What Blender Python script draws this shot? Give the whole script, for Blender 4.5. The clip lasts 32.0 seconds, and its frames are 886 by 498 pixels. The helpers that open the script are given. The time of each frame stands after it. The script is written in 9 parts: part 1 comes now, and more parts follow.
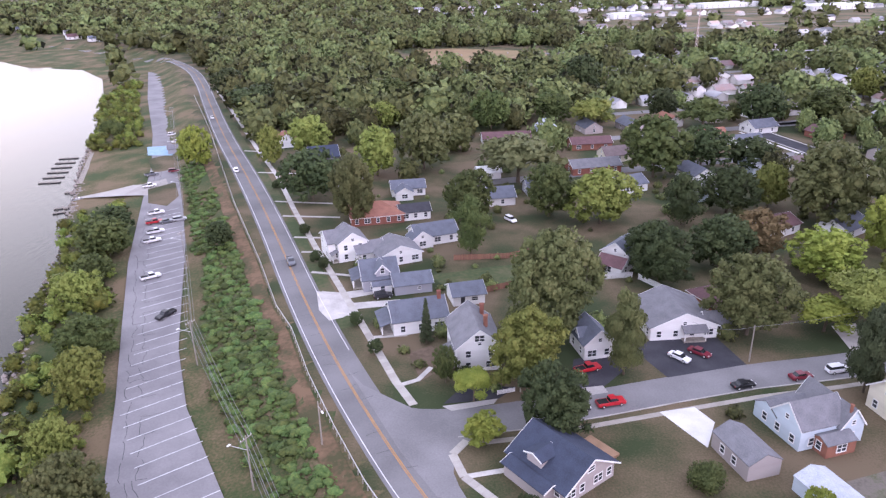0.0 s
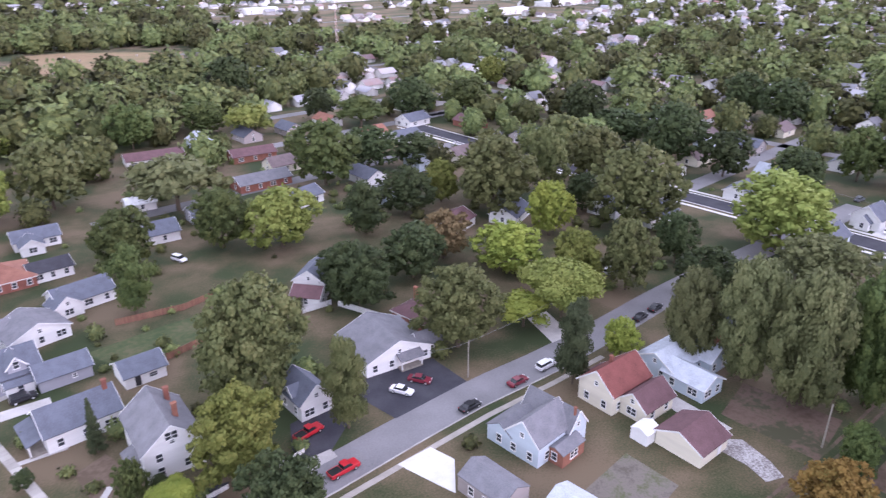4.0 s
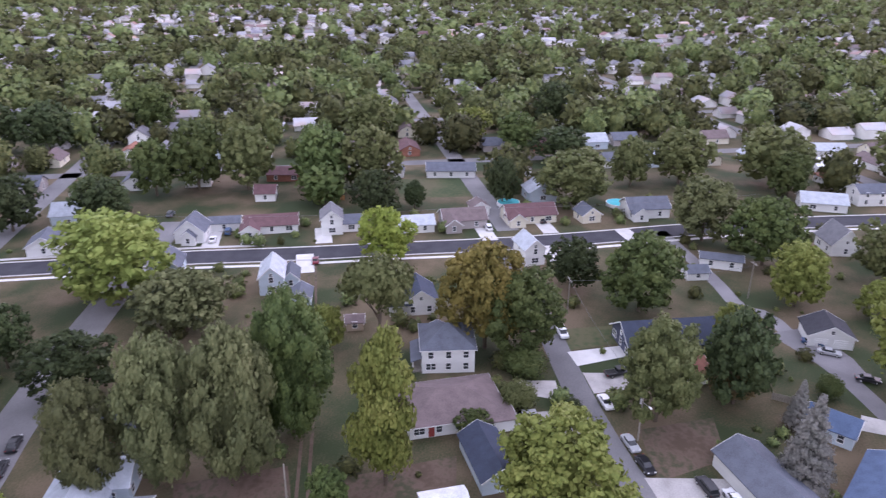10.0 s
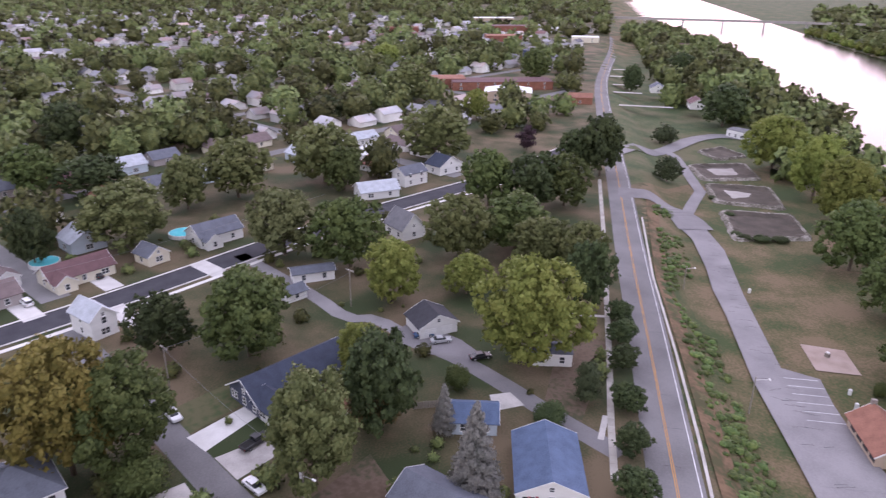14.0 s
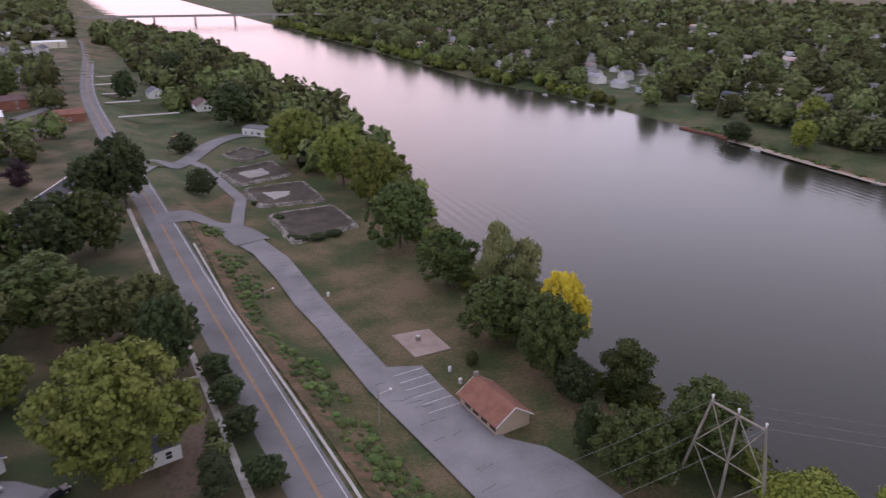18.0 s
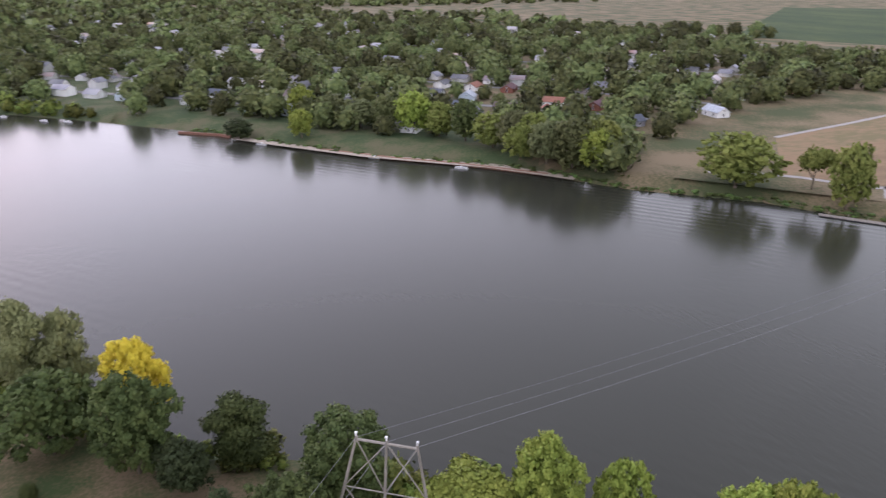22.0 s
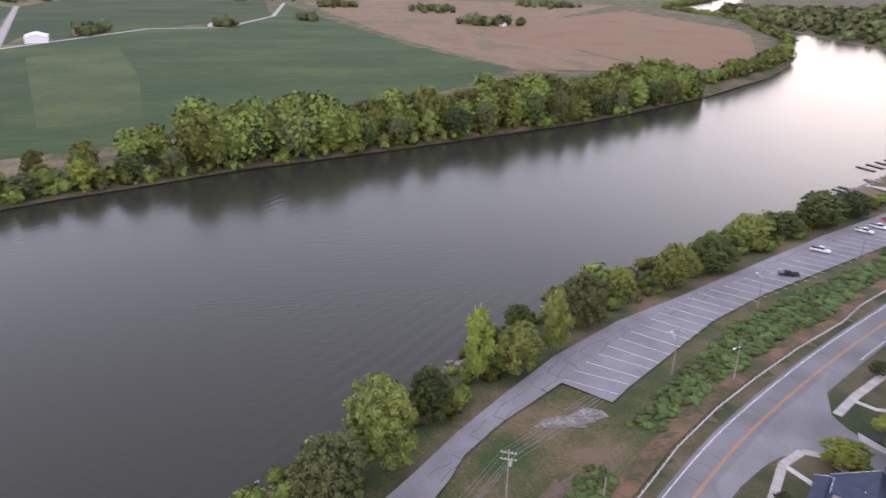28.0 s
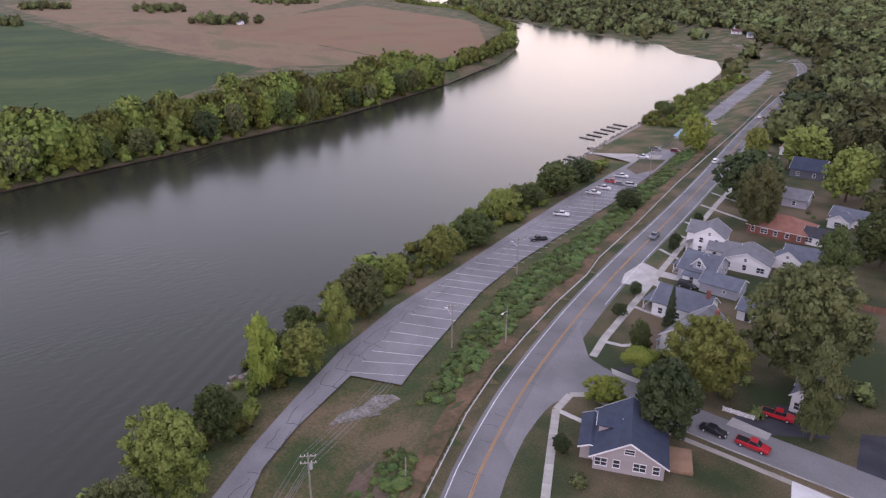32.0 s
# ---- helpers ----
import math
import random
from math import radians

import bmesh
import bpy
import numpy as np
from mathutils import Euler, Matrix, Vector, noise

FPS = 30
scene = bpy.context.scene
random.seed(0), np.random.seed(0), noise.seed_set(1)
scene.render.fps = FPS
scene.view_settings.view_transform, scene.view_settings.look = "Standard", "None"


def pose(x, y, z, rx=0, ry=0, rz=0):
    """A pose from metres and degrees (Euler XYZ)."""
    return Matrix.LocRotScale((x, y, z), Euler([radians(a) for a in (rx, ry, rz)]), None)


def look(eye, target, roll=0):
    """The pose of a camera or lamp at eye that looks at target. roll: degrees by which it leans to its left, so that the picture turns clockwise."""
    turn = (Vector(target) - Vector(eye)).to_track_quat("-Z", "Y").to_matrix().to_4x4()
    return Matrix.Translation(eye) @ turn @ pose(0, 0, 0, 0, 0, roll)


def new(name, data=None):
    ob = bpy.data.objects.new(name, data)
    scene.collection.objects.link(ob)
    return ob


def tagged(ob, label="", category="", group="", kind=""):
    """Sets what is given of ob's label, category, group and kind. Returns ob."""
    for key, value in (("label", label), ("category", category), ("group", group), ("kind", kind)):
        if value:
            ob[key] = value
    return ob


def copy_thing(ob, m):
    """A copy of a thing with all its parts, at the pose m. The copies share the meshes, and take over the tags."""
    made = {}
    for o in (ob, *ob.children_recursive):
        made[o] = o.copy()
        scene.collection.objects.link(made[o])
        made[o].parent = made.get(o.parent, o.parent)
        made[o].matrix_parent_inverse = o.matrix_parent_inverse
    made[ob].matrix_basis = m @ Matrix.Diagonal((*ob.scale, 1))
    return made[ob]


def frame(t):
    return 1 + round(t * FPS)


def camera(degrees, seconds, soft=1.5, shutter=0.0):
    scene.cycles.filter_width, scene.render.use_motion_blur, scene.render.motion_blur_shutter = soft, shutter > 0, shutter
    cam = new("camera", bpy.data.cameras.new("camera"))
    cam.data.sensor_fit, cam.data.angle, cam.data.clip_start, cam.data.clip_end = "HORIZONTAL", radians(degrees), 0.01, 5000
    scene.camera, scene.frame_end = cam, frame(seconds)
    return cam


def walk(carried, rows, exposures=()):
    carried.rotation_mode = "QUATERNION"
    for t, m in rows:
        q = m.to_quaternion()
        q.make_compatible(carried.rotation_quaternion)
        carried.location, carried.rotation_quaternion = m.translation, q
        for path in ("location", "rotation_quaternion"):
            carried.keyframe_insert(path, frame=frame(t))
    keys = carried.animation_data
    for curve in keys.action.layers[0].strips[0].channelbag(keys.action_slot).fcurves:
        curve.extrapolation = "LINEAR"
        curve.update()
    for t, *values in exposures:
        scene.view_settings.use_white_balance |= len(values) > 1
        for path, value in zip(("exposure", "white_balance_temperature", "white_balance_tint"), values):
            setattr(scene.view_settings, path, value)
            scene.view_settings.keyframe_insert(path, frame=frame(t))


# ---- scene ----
cam = camera(64.73, 32.0, soft=1.3, shutter=0.4)
# seconds, x, y, z, heading, tilt below level, roll
PATH = [
    (0, 0.00, 0.00, 78.00, -0.00, 22.36, -1.17),
    (0.5, -0.32, 3.26, 78.20, 0.30, 22.64, -0.81),
    (1, -0.56, 6.37, 78.36, 3.75, 22.88, -0.48),
    (1.5, -0.63, 9.34, 78.46, 10.13, 23.07, -0.12),
    (2, -0.48, 12.21, 78.53, 17.53, 23.16, 0.17),
    (2.5, -0.34, 14.88, 78.60, 19.11, 23.20, 0.23),
    (4.5, 2.46, 25.33, 78.86, 33.43, 23.08, 0.20),
    (5, 3.44, 28.08, 78.77, 38.20, 23.04, 0.40),
    (5.5, 4.68, 30.87, 78.61, 42.98, 22.94, 0.45),
    (6, 6.19, 33.40, 78.44, 47.72, 22.83, 0.52),
    (6.5, 7.80, 35.67, 78.32, 52.43, 22.68, 0.51),
    (7, 9.61, 37.72, 78.24, 57.20, 22.54, 0.46),
    (7.5, 11.62, 39.66, 78.16, 61.96, 22.43, 0.44),
    (8, 13.85, 41.57, 78.05, 66.79, 22.35, 0.35),
    (8.5, 16.16, 43.25, 77.96, 71.55, 22.28, 0.36),
    (9, 18.53, 44.81, 77.89, 76.35, 22.20, 0.37),
    (9.5, 20.93, 46.25, 77.83, 81.11, 22.13, 0.36),
    (10, 23.52, 47.44, 77.73, 85.80, 22.07, 0.41),
    (10.5, 26.43, 48.35, 77.58, 90.44, 22.00, 0.45),
    (11, 29.31, 49.19, 77.44, 95.11, 21.95, 0.42),
    (11.5, 32.30, 49.87, 77.30, 99.79, 21.90, 0.45),
    (12, 35.40, 50.32, 77.19, 104.48, 21.85, 0.45),
    (12.5, 38.65, 50.58, 77.10, 109.27, 21.81, 0.40),
    (13, 41.69, 50.46, 77.12, 114.14, 21.79, 0.39),
    (13.5, 44.69, 50.14, 77.21, 119.02, 21.79, 0.35),
    (14, 47.64, 49.72, 77.37, 123.95, 21.83, 0.42),
    (14.5, 50.59, 49.19, 77.59, 128.91, 21.86, 0.49),
    (16.5, 61.42, 43.81, 78.08, 148.78, 21.94, 0.25),
    (17, 63.97, 41.88, 78.08, 153.80, 21.96, 0.29),
    (17.5, 66.35, 39.69, 78.04, 158.87, 21.98, 0.33),
    (18, 68.45, 37.37, 77.97, 163.92, 21.98, 0.34),
    (18.5, 70.29, 34.88, 77.89, 168.93, 21.98, 0.33),
    (19, 71.95, 32.27, 77.83, 173.98, 21.99, 0.27),
    (19.5, 73.36, 29.60, 77.77, 179.02, 21.99, 0.26),
    (20, 74.53, 26.84, 77.67, 184.05, 21.99, 0.26),
    (20.5, 75.50, 23.95, 77.56, 189.10, 21.96, 0.29),
    (21, 76.24, 21.09, 77.43, 194.15, 21.99, 0.27),
    (21.5, 76.65, 18.41, 77.34, 199.42, 22.01, 0.29),
    (22, 76.79, 16.13, 77.29, 205.00, 22.03, 0.25),
    (22.5, 76.88, 14.04, 77.25, 210.91, 22.04, 0.28),
    (23, 76.94, 12.26, 77.22, 217.59, 22.10, 0.34),
    (23.5, 76.98, 10.77, 77.21, 224.44, 22.13, 0.40),
    (24, 77.01, 9.58, 77.20, 231.23, 22.12, 0.45),
    (24.5, 77.01, 8.73, 77.20, 238.01, 22.11, 0.59),
    (25, 77.03, 8.16, 77.20, 244.95, 22.13, 0.73),
    (25.5, 77.05, 7.81, 77.20, 251.84, 22.09, 0.85),
    (26, 77.07, 7.59, 77.20, 258.69, 22.07, 0.90),
    (26.5, 77.07, 7.45, 77.19, 265.53, 22.03, 0.92),
    (28.5, 77.40, 6.89, 77.12, 292.46, 21.93, 1.02),
    (29, 77.44, 6.89, 77.11, 294.85, 21.93, 0.96),
    (29.5, 77.41, 6.90, 77.12, 295.64, 21.97, 0.92),
    (30, 77.43, 6.91, 77.10, 298.01, 21.96, 0.87),
    (30.5, 77.45, 6.96, 77.06, 300.49, 21.95, 0.77),
    (31, 77.39, 7.00, 77.02, 303.03, 21.97, 0.70),
    (31.5, 77.32, 7.03, 76.99, 305.59, 21.98, 0.69),
    (32, 77.27, 7.07, 76.96, 307.50, 22.00, 0.57),
]
# the clip's camera darkens as it turns from the shaded town to the bright river
EXPOSURE = [(0, -0.16, 5680, 23), (3, -0.08, 5620, 23), (6, 0.06, 5560, 24), (11, -0.3, 5700, 25), (14.3, -0.44, 5950, 26), (17, -1.28, 6000, 24), (20, -1.0, 6000, 21), (23, -0.46, 5900, 16), (26, -0.4, 5950, 18), (29, -0.74, 5800, 22), (32, -0.95, 5850, 24)]
walk(cam, [(t, pose(x, y, z, 90 - tilt, 0, -yaw) @ pose(0, 0, 0, 0, 0, roll)) for t, x, y, z, yaw, tilt, roll in PATH], EXPOSURE)

# ---- dusk light: the sun low in the north-west behind thin cloud ----
SUN_YAW, SUN_UP = -42.0, 9.0
world = bpy.data.worlds.new("dusk_sky")
scene.world = world
world.use_nodes = True
wn, wl = world.node_tree.nodes, world.node_tree.links
wn.clear()
sky = wn.new("ShaderNodeTexSky")
sky.sky_type, sky.sun_disc = "NISHITA", False
sky.sun_elevation, sky.sun_rotation = radians(SUN_UP), radians(SUN_YAW)
sky.dust_density, sky.air_density, sky.ozone_density = 3.0, 1.0, 1.5
veil = wn.new("ShaderNodeMix")
veil.data_type = "RGBA"
veil.inputs[0].default_value = 0.75
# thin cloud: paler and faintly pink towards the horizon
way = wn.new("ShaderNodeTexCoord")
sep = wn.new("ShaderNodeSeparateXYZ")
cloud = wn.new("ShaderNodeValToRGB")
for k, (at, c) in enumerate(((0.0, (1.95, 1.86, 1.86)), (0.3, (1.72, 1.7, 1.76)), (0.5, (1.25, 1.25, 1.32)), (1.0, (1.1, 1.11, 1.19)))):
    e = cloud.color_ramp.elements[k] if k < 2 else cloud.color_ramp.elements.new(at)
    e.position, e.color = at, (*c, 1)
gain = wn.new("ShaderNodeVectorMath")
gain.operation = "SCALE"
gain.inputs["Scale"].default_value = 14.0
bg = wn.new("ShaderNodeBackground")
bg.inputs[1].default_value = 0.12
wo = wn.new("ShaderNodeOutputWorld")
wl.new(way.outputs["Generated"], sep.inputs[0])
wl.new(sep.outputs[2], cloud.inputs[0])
# a rose flush low in the south-east, opposite the sunset
east = wn.new("ShaderNodeVectorMath")
east.operation = "DOT_PRODUCT"
east.inputs[1].default_value = (math.sin(radians(140)), math.cos(radians(140)), 0)
wl.new(way.outputs["Generated"], east.inputs[0])
flush = wn.new("ShaderNodeMapRange")
flush.interpolation_type = "SMOOTHSTEP"
flush.inputs[1].default_value, flush.inputs[2].default_value = -0.2, 1.0
wl.new(east.outputs["Value"], flush.inputs[0])
rose = wn.new("ShaderNodeMix")
rose.data_type, rose.blend_type = "RGBA", "MULTIPLY"
rose.inputs[7].default_value = (2.1, 1.98, 2.04, 1)
wl.new(flush.outputs[0], rose.inputs[0])
wl.new(cloud.outputs[0], rose.inputs[6])
pink = wn.new("ShaderNodeMix")
pink.data_type, pink.blend_type = "RGBA", "MULTIPLY"
pink.inputs[7].default_value = (1.12, 0.92, 0.86, 1)
blush = wn.new("ShaderNodeMapRange")
blush.interpolation_type = "SMOOTHSTEP"
blush.inputs[1].default_value, blush.inputs[2].default_value = 0.72, 1.0
wl.new(east.outputs["Value"], blush.inputs[0])
wl.new(blush.outputs[0], pink.inputs[0])
wl.new(rose.outputs[2], pink.inputs[6])
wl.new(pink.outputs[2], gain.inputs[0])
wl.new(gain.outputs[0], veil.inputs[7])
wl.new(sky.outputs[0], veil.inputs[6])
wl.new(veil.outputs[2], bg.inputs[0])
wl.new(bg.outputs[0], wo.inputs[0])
sun_data = bpy.data.lights.new("sun", "SUN")
sun_data.energy, sun_data.angle, sun_data.color = 0.5, radians(150), (1.0, 0.93, 0.88)
sun = new("sun", sun_data)
sun.matrix_world = look((0, 0, 0), (-math.sin(radians(SUN_YAW)), -math.cos(radians(SUN_YAW)), -math.tan(radians(25))))

# ---- materials ----
def shader(name, stops, scale=0.3, fine=6.0, rough=0.85, bump=0.15, metal=0.0, vary=0.12, source="object", spec=0.3, stretch=(1, 1, 1), fine_mix=0.3, tint=False, translucent=0.0, puff=False, width=0.28):
    """A surface whose colour wanders between the stops at two scales, with fine relief."""
    m = bpy.data.materials.new(name)
    m.use_nodes = True
    nt = m.node_tree
    n, l = nt.nodes, nt.links
    b = n["Principled BSDF"]
    b.inputs["Roughness"].default_value = rough
    b.inputs["Metallic"].default_value = metal
    b.inputs["Specular IOR Level"].default_value = spec
    co = n.new("ShaderNodeTexCoord")
    mp = n.new("ShaderNodeMapping")
    mp.inputs["Scale"].default_value = stretch
    if source == "world":
        ge = n.new("ShaderNodeNewGeometry")
        l.new(ge.outputs["Position"], mp.inputs[0])
    else:
        l.new(co.outputs["Object"], mp.inputs[0])
    big = n.new("ShaderNodeTexNoise")
    big.inputs["Scale"].default_value, big.inputs["Detail"].default_value = scale, 8
    small = n.new("ShaderNodeTexNoise")
    small.inputs["Scale"].default_value, small.inputs["Detail"].default_value = fine, 4
    for q in (big, small):
        l.new(mp.outputs[0], q.inputs["Vector"])
    mixv = n.new("ShaderNodeMix")
    mixv.inputs[0].default_value = fine_mix
    l.new(big.outputs[0], mixv.inputs[2])
    l.new(small.outputs[0], mixv.inputs[3])
    ramp = n.new("ShaderNodeValToRGB")
    e = ramp.color_ramp.elements
    k = len(stops)
    while len(e) < k:
        e.new(0.5)
    for i, c in enumerate(stops):
        e[i].position = 0.5 if k == 1 else 0.5 + width * (i / (k - 1) - 0.5)
        e[i].color = (*c, 1)
    l.new(mixv.outputs[0], ramp.inputs[0])
    hsv = n.new("ShaderNodeHueSaturation")
    l.new(ramp.outputs[0], hsv.inputs["Color"])
    if tint:
        at = n.new("ShaderNodeAttribute")
        at.attribute_name = "tint"
        rnd = at.outputs["Fac"]
    else:
        oi = n.new("ShaderNodeObjectInfo")
        rnd = oi.outputs["Random"]
    mr = n.new("ShaderNodeMapRange")
    mr.inputs[3].default_value, mr.inputs[4].default_value = 1 - vary, 1 + vary
    l.new(rnd, mr.inputs[0])
    l.new(mr.outputs[0], hsv.inputs["Value"])
    if vary > 0.1:
        mh = n.new("ShaderNodeMapRange")
        mh.inputs[3].default_value, mh.inputs[4].default_value = 0.5 - vary * 0.05, 0.5 + vary * 0.05
        l.new(rnd, mh.inputs[0])
        l.new(mh.outputs[0], hsv.inputs["Hue"])
    l.new(hsv.outputs[0], b.inputs["Base Color"])
    soft = None
    if puff:
        pa = n.new("ShaderNodeAttribute")
        pa.attribute_name = "puff"
        vt = n.new("ShaderNodeVectorTransform")
        vt.vector_type, vt.convert_from, vt.convert_to = "NORMAL", "OBJECT", "WORLD"
        l.new(pa.outputs["Vector"], vt.inputs[0])
        own = n.new("ShaderNodeNewGeometry")
        vm = n.new("ShaderNodeMix")
        vm.data_type = "VECTOR"
        vm.inputs[0].default_value = puff
        l.new(own.outputs["Normal"], vm.inputs[4])
        l.new(vt.outputs[0], vm.inputs[5])
        unit = n.new("ShaderNodeVectorMath")
        unit.operation = "NORMALIZE"
        l.new(vm.outputs[1], unit.inputs[0])
        soft = unit.outputs[0]
        l.new(soft, b.inputs["Normal"])
    if bump:
        bp = n.new("ShaderNodeBump")
        bp.inputs["Strength"].default_value, bp.inputs["Distance"].default_value = bump, 0.05
        l.new(small.outputs[0], bp.inputs["Height"])
        l.new(bp.outputs[0], b.inputs["Normal"])
    if translucent:
        tr = n.new("ShaderNodeBsdfTranslucent")
        mx = n.new("ShaderNodeMixShader")
        mx.inputs[0].default_value = translucent
        l.new(hsv.outputs[0], tr.inputs[0])
        if soft:
            l.new(soft, tr.inputs["Normal"])
        l.new(b.outputs[0], mx.inputs[1])
        l.new(tr.outputs[0], mx.inputs[2])
        l.new(mx.outputs[0], n["Material Output"].inputs[0])
    return m


GRASS = shader("dry_grass", [(0.034, 0.048, 0.018), (0.064, 0.062, 0.03), (0.096, 0.08, 0.045), (0.135, 0.102, 0.065)], 0.05, 2.6, 0.95, 0.6, source="world", fine_mix=0.22, width=0.17)
LAWN = shader("lawn", [(0.042, 0.064, 0.024), (0.066, 0.082, 0.034), (0.1, 0.094, 0.05)], 0.06, 0.8, 0.95, 0.4, source="world", width=0.17)
SOIL = shader("bare_soil", [(0.1, 0.072, 0.05), (0.145, 0.105, 0.078), (0.07, 0.07, 0.038)], 0.09, 0.9, 0.95, 0.4, source="world", width=0.17)
SLOPE = shader("rough_verge", [(0.042, 0.062, 0.02), (0.086, 0.08, 0.036), (0.15, 0.11, 0.066)], 0.06, 1.7, 0.95, 0.6, source="world", width=0.17)
SOY = shader("soy_field", [(0.022, 0.044, 0.013), (0.034, 0.058, 0.016), (0.058, 0.08, 0.022)], 0.012, 0.15, 0.95, 0.4, source="world", stretch=(1, 0.5, 1))
SOYPALE = shader("pale_soy_field", [(0.04, 0.065, 0.02), (0.078, 0.1, 0.03)], 0.015, 0.2, 0.95, 0.4, source="world")
STRAW = shader("straw_field", [(0.19, 0.13, 0.075), (0.24, 0.165, 0.095), (0.16, 0.135, 0.066)], 0.02, 0.3, 0.95, 0.4, source="world", stretch=(0.4, 1, 1), width=0.17)
CLAYFIELD = shader("ripe_field", [(0.19, 0.12, 0.066), (0.225, 0.142, 0.078), (0.19, 0.148, 0.074)], 0.015, 0.2, 0.95, 0.4, source="world")
ASPHALT = shader("worn_asphalt", [(0.145, 0.142, 0.146), (0.188, 0.184, 0.189), (0.228, 0.223, 0.229)], 0.08, 3.0, 0.9, 0.3, source="world")
LOTASPHALT = shader("lot_asphalt", [(0.165, 0.158, 0.168), (0.205, 0.198, 0.206), (0.24, 0.232, 0.24)], 0.1, 3.0, 0.9, 0.3, source="world")
DARKASPHALT = shader("fresh_asphalt", [(0.035, 0.035, 0.045), (0.06, 0.06, 0.07)], 0.2, 4.0, 0.9, 0.3, source="world")
CONCRETE = shader("pale_concrete", [(0.33, 0.315, 0.3), (0.42, 0.4, 0.385), (0.5, 0.48, 0.465)], 0.25, 4.0, 0.85, 0.2, source="world")
DRYVERGE = shader("dry_verge", [(0.07, 0.068, 0.03), (0.13, 0.09, 0.05), (0.18, 0.12, 0.07)], 0.15, 1.0, 0.95, 0.4, source="world", width=0.17)
PARKGRASS = shader("park_grass", [(0.062, 0.074, 0.03), (0.12, 0.1, 0.052), (0.185, 0.14, 0.085)], 0.03, 0.8, 0.95, 0.4, source="world", width=0.17)
PATHGREY = shader("park_paving", [(0.3, 0.28, 0.265), (0.38, 0.36, 0.34)], 0.25, 4.0, 0.85, 0.2, source="world")
MUD = shader("wet_mud", [(0.04, 0.034, 0.026), (0.085, 0.07, 0.055)], 0.2, 2.0, 0.8, 0.4, source="world")
NEWCONCRETE = shader("new_concrete", [(0.5, 0.49, 0.48), (0.62, 0.61, 0.6)], 0.3, 4.0, 0.8, 0.2, source="world")
GRAVEL = shader("gravel", [(0.2, 0.18, 0.17), (0.34, 0.32, 0.31), (0.48, 0.46, 0.45)], 0.4, 2.5, 0.95, 0.8, source="world", fine_mix=0.6, width=0.17)
THINGRAVEL = shader("thin_gravel", [(0.11, 0.095, 0.07), (0.2, 0.185, 0.165), (0.34, 0.325, 0.31)], 0.5, 2.5, 0.95, 0.8, source="world", fine_mix=0.5)
WHITELINE = shader("road_paint_white", [(0.5, 0.5, 0.52), (0.72, 0.72, 0.74)], 0.6, 5.0, 0.8, 0.1, source="world")
YELLOWLINE = shader("road_paint_yellow", [(0.42, 0.22, 0.07), (0.55, 0.3, 0.08)], 0.6, 5.0, 0.8, 0.1, source="world")
SEAM = shader("tar_seam", [(0.05, 0.05, 0.055), (0.08, 0.08, 0.085)], 0.6, 5.0, 0.8, 0.1, source="world")
BLUEPAINT = shader("blue_paint", [(0.2, 0.33, 0.45), (0.3, 0.42, 0.5)], 0.6, 5.0, 0.8, 0.1, source="world")
BARK = shader("bark", [(0.09, 0.07, 0.05), (0.16, 0.13, 0.1)], 1.5, 8.0, 0.95, 0.8)
GREYWOOD = shader("weathered_wood", [(0.22, 0.2, 0.17), (0.34, 0.31, 0.27)], 1.2, 9.0, 0.9, 0.4, stretch=(1, 1, 0.2))
ZINC = shader("galvanised_steel", [(0.5, 0.5, 0.5), (0.66, 0.66, 0.66)], 2.0, 9.0, 0.5, 0.1, metal=0.3)
WIRE = shader("cable", [(0.16, 0.16, 0.17), (0.24, 0.24, 0.25)], 2.0, 9.0, 0.6, 0.0)
STONE = shader("riprap_stone", [(0.2, 0.18, 0.16), (0.34, 0.3, 0.27)], 0.8, 4.0, 0.95, 0.6, source="world")


def leaf(name, stops, vary=0.22, tint=False, deep=1.0):
    stops = [(r * 1.2 * deep, g * 1.05 * deep, b * 1.08 * deep + 0.002) for r, g, b in stops]
    return shader(name, stops, 0.35 if tint else 3.0, 2.4 if tint else 42.0, 0.7, 0.0, vary=vary, spec=0.2, source="world" if tint else "object", tint=tint, fine_mix=0.55, translucent=0.1, puff=0.66 if tint else 0.46)


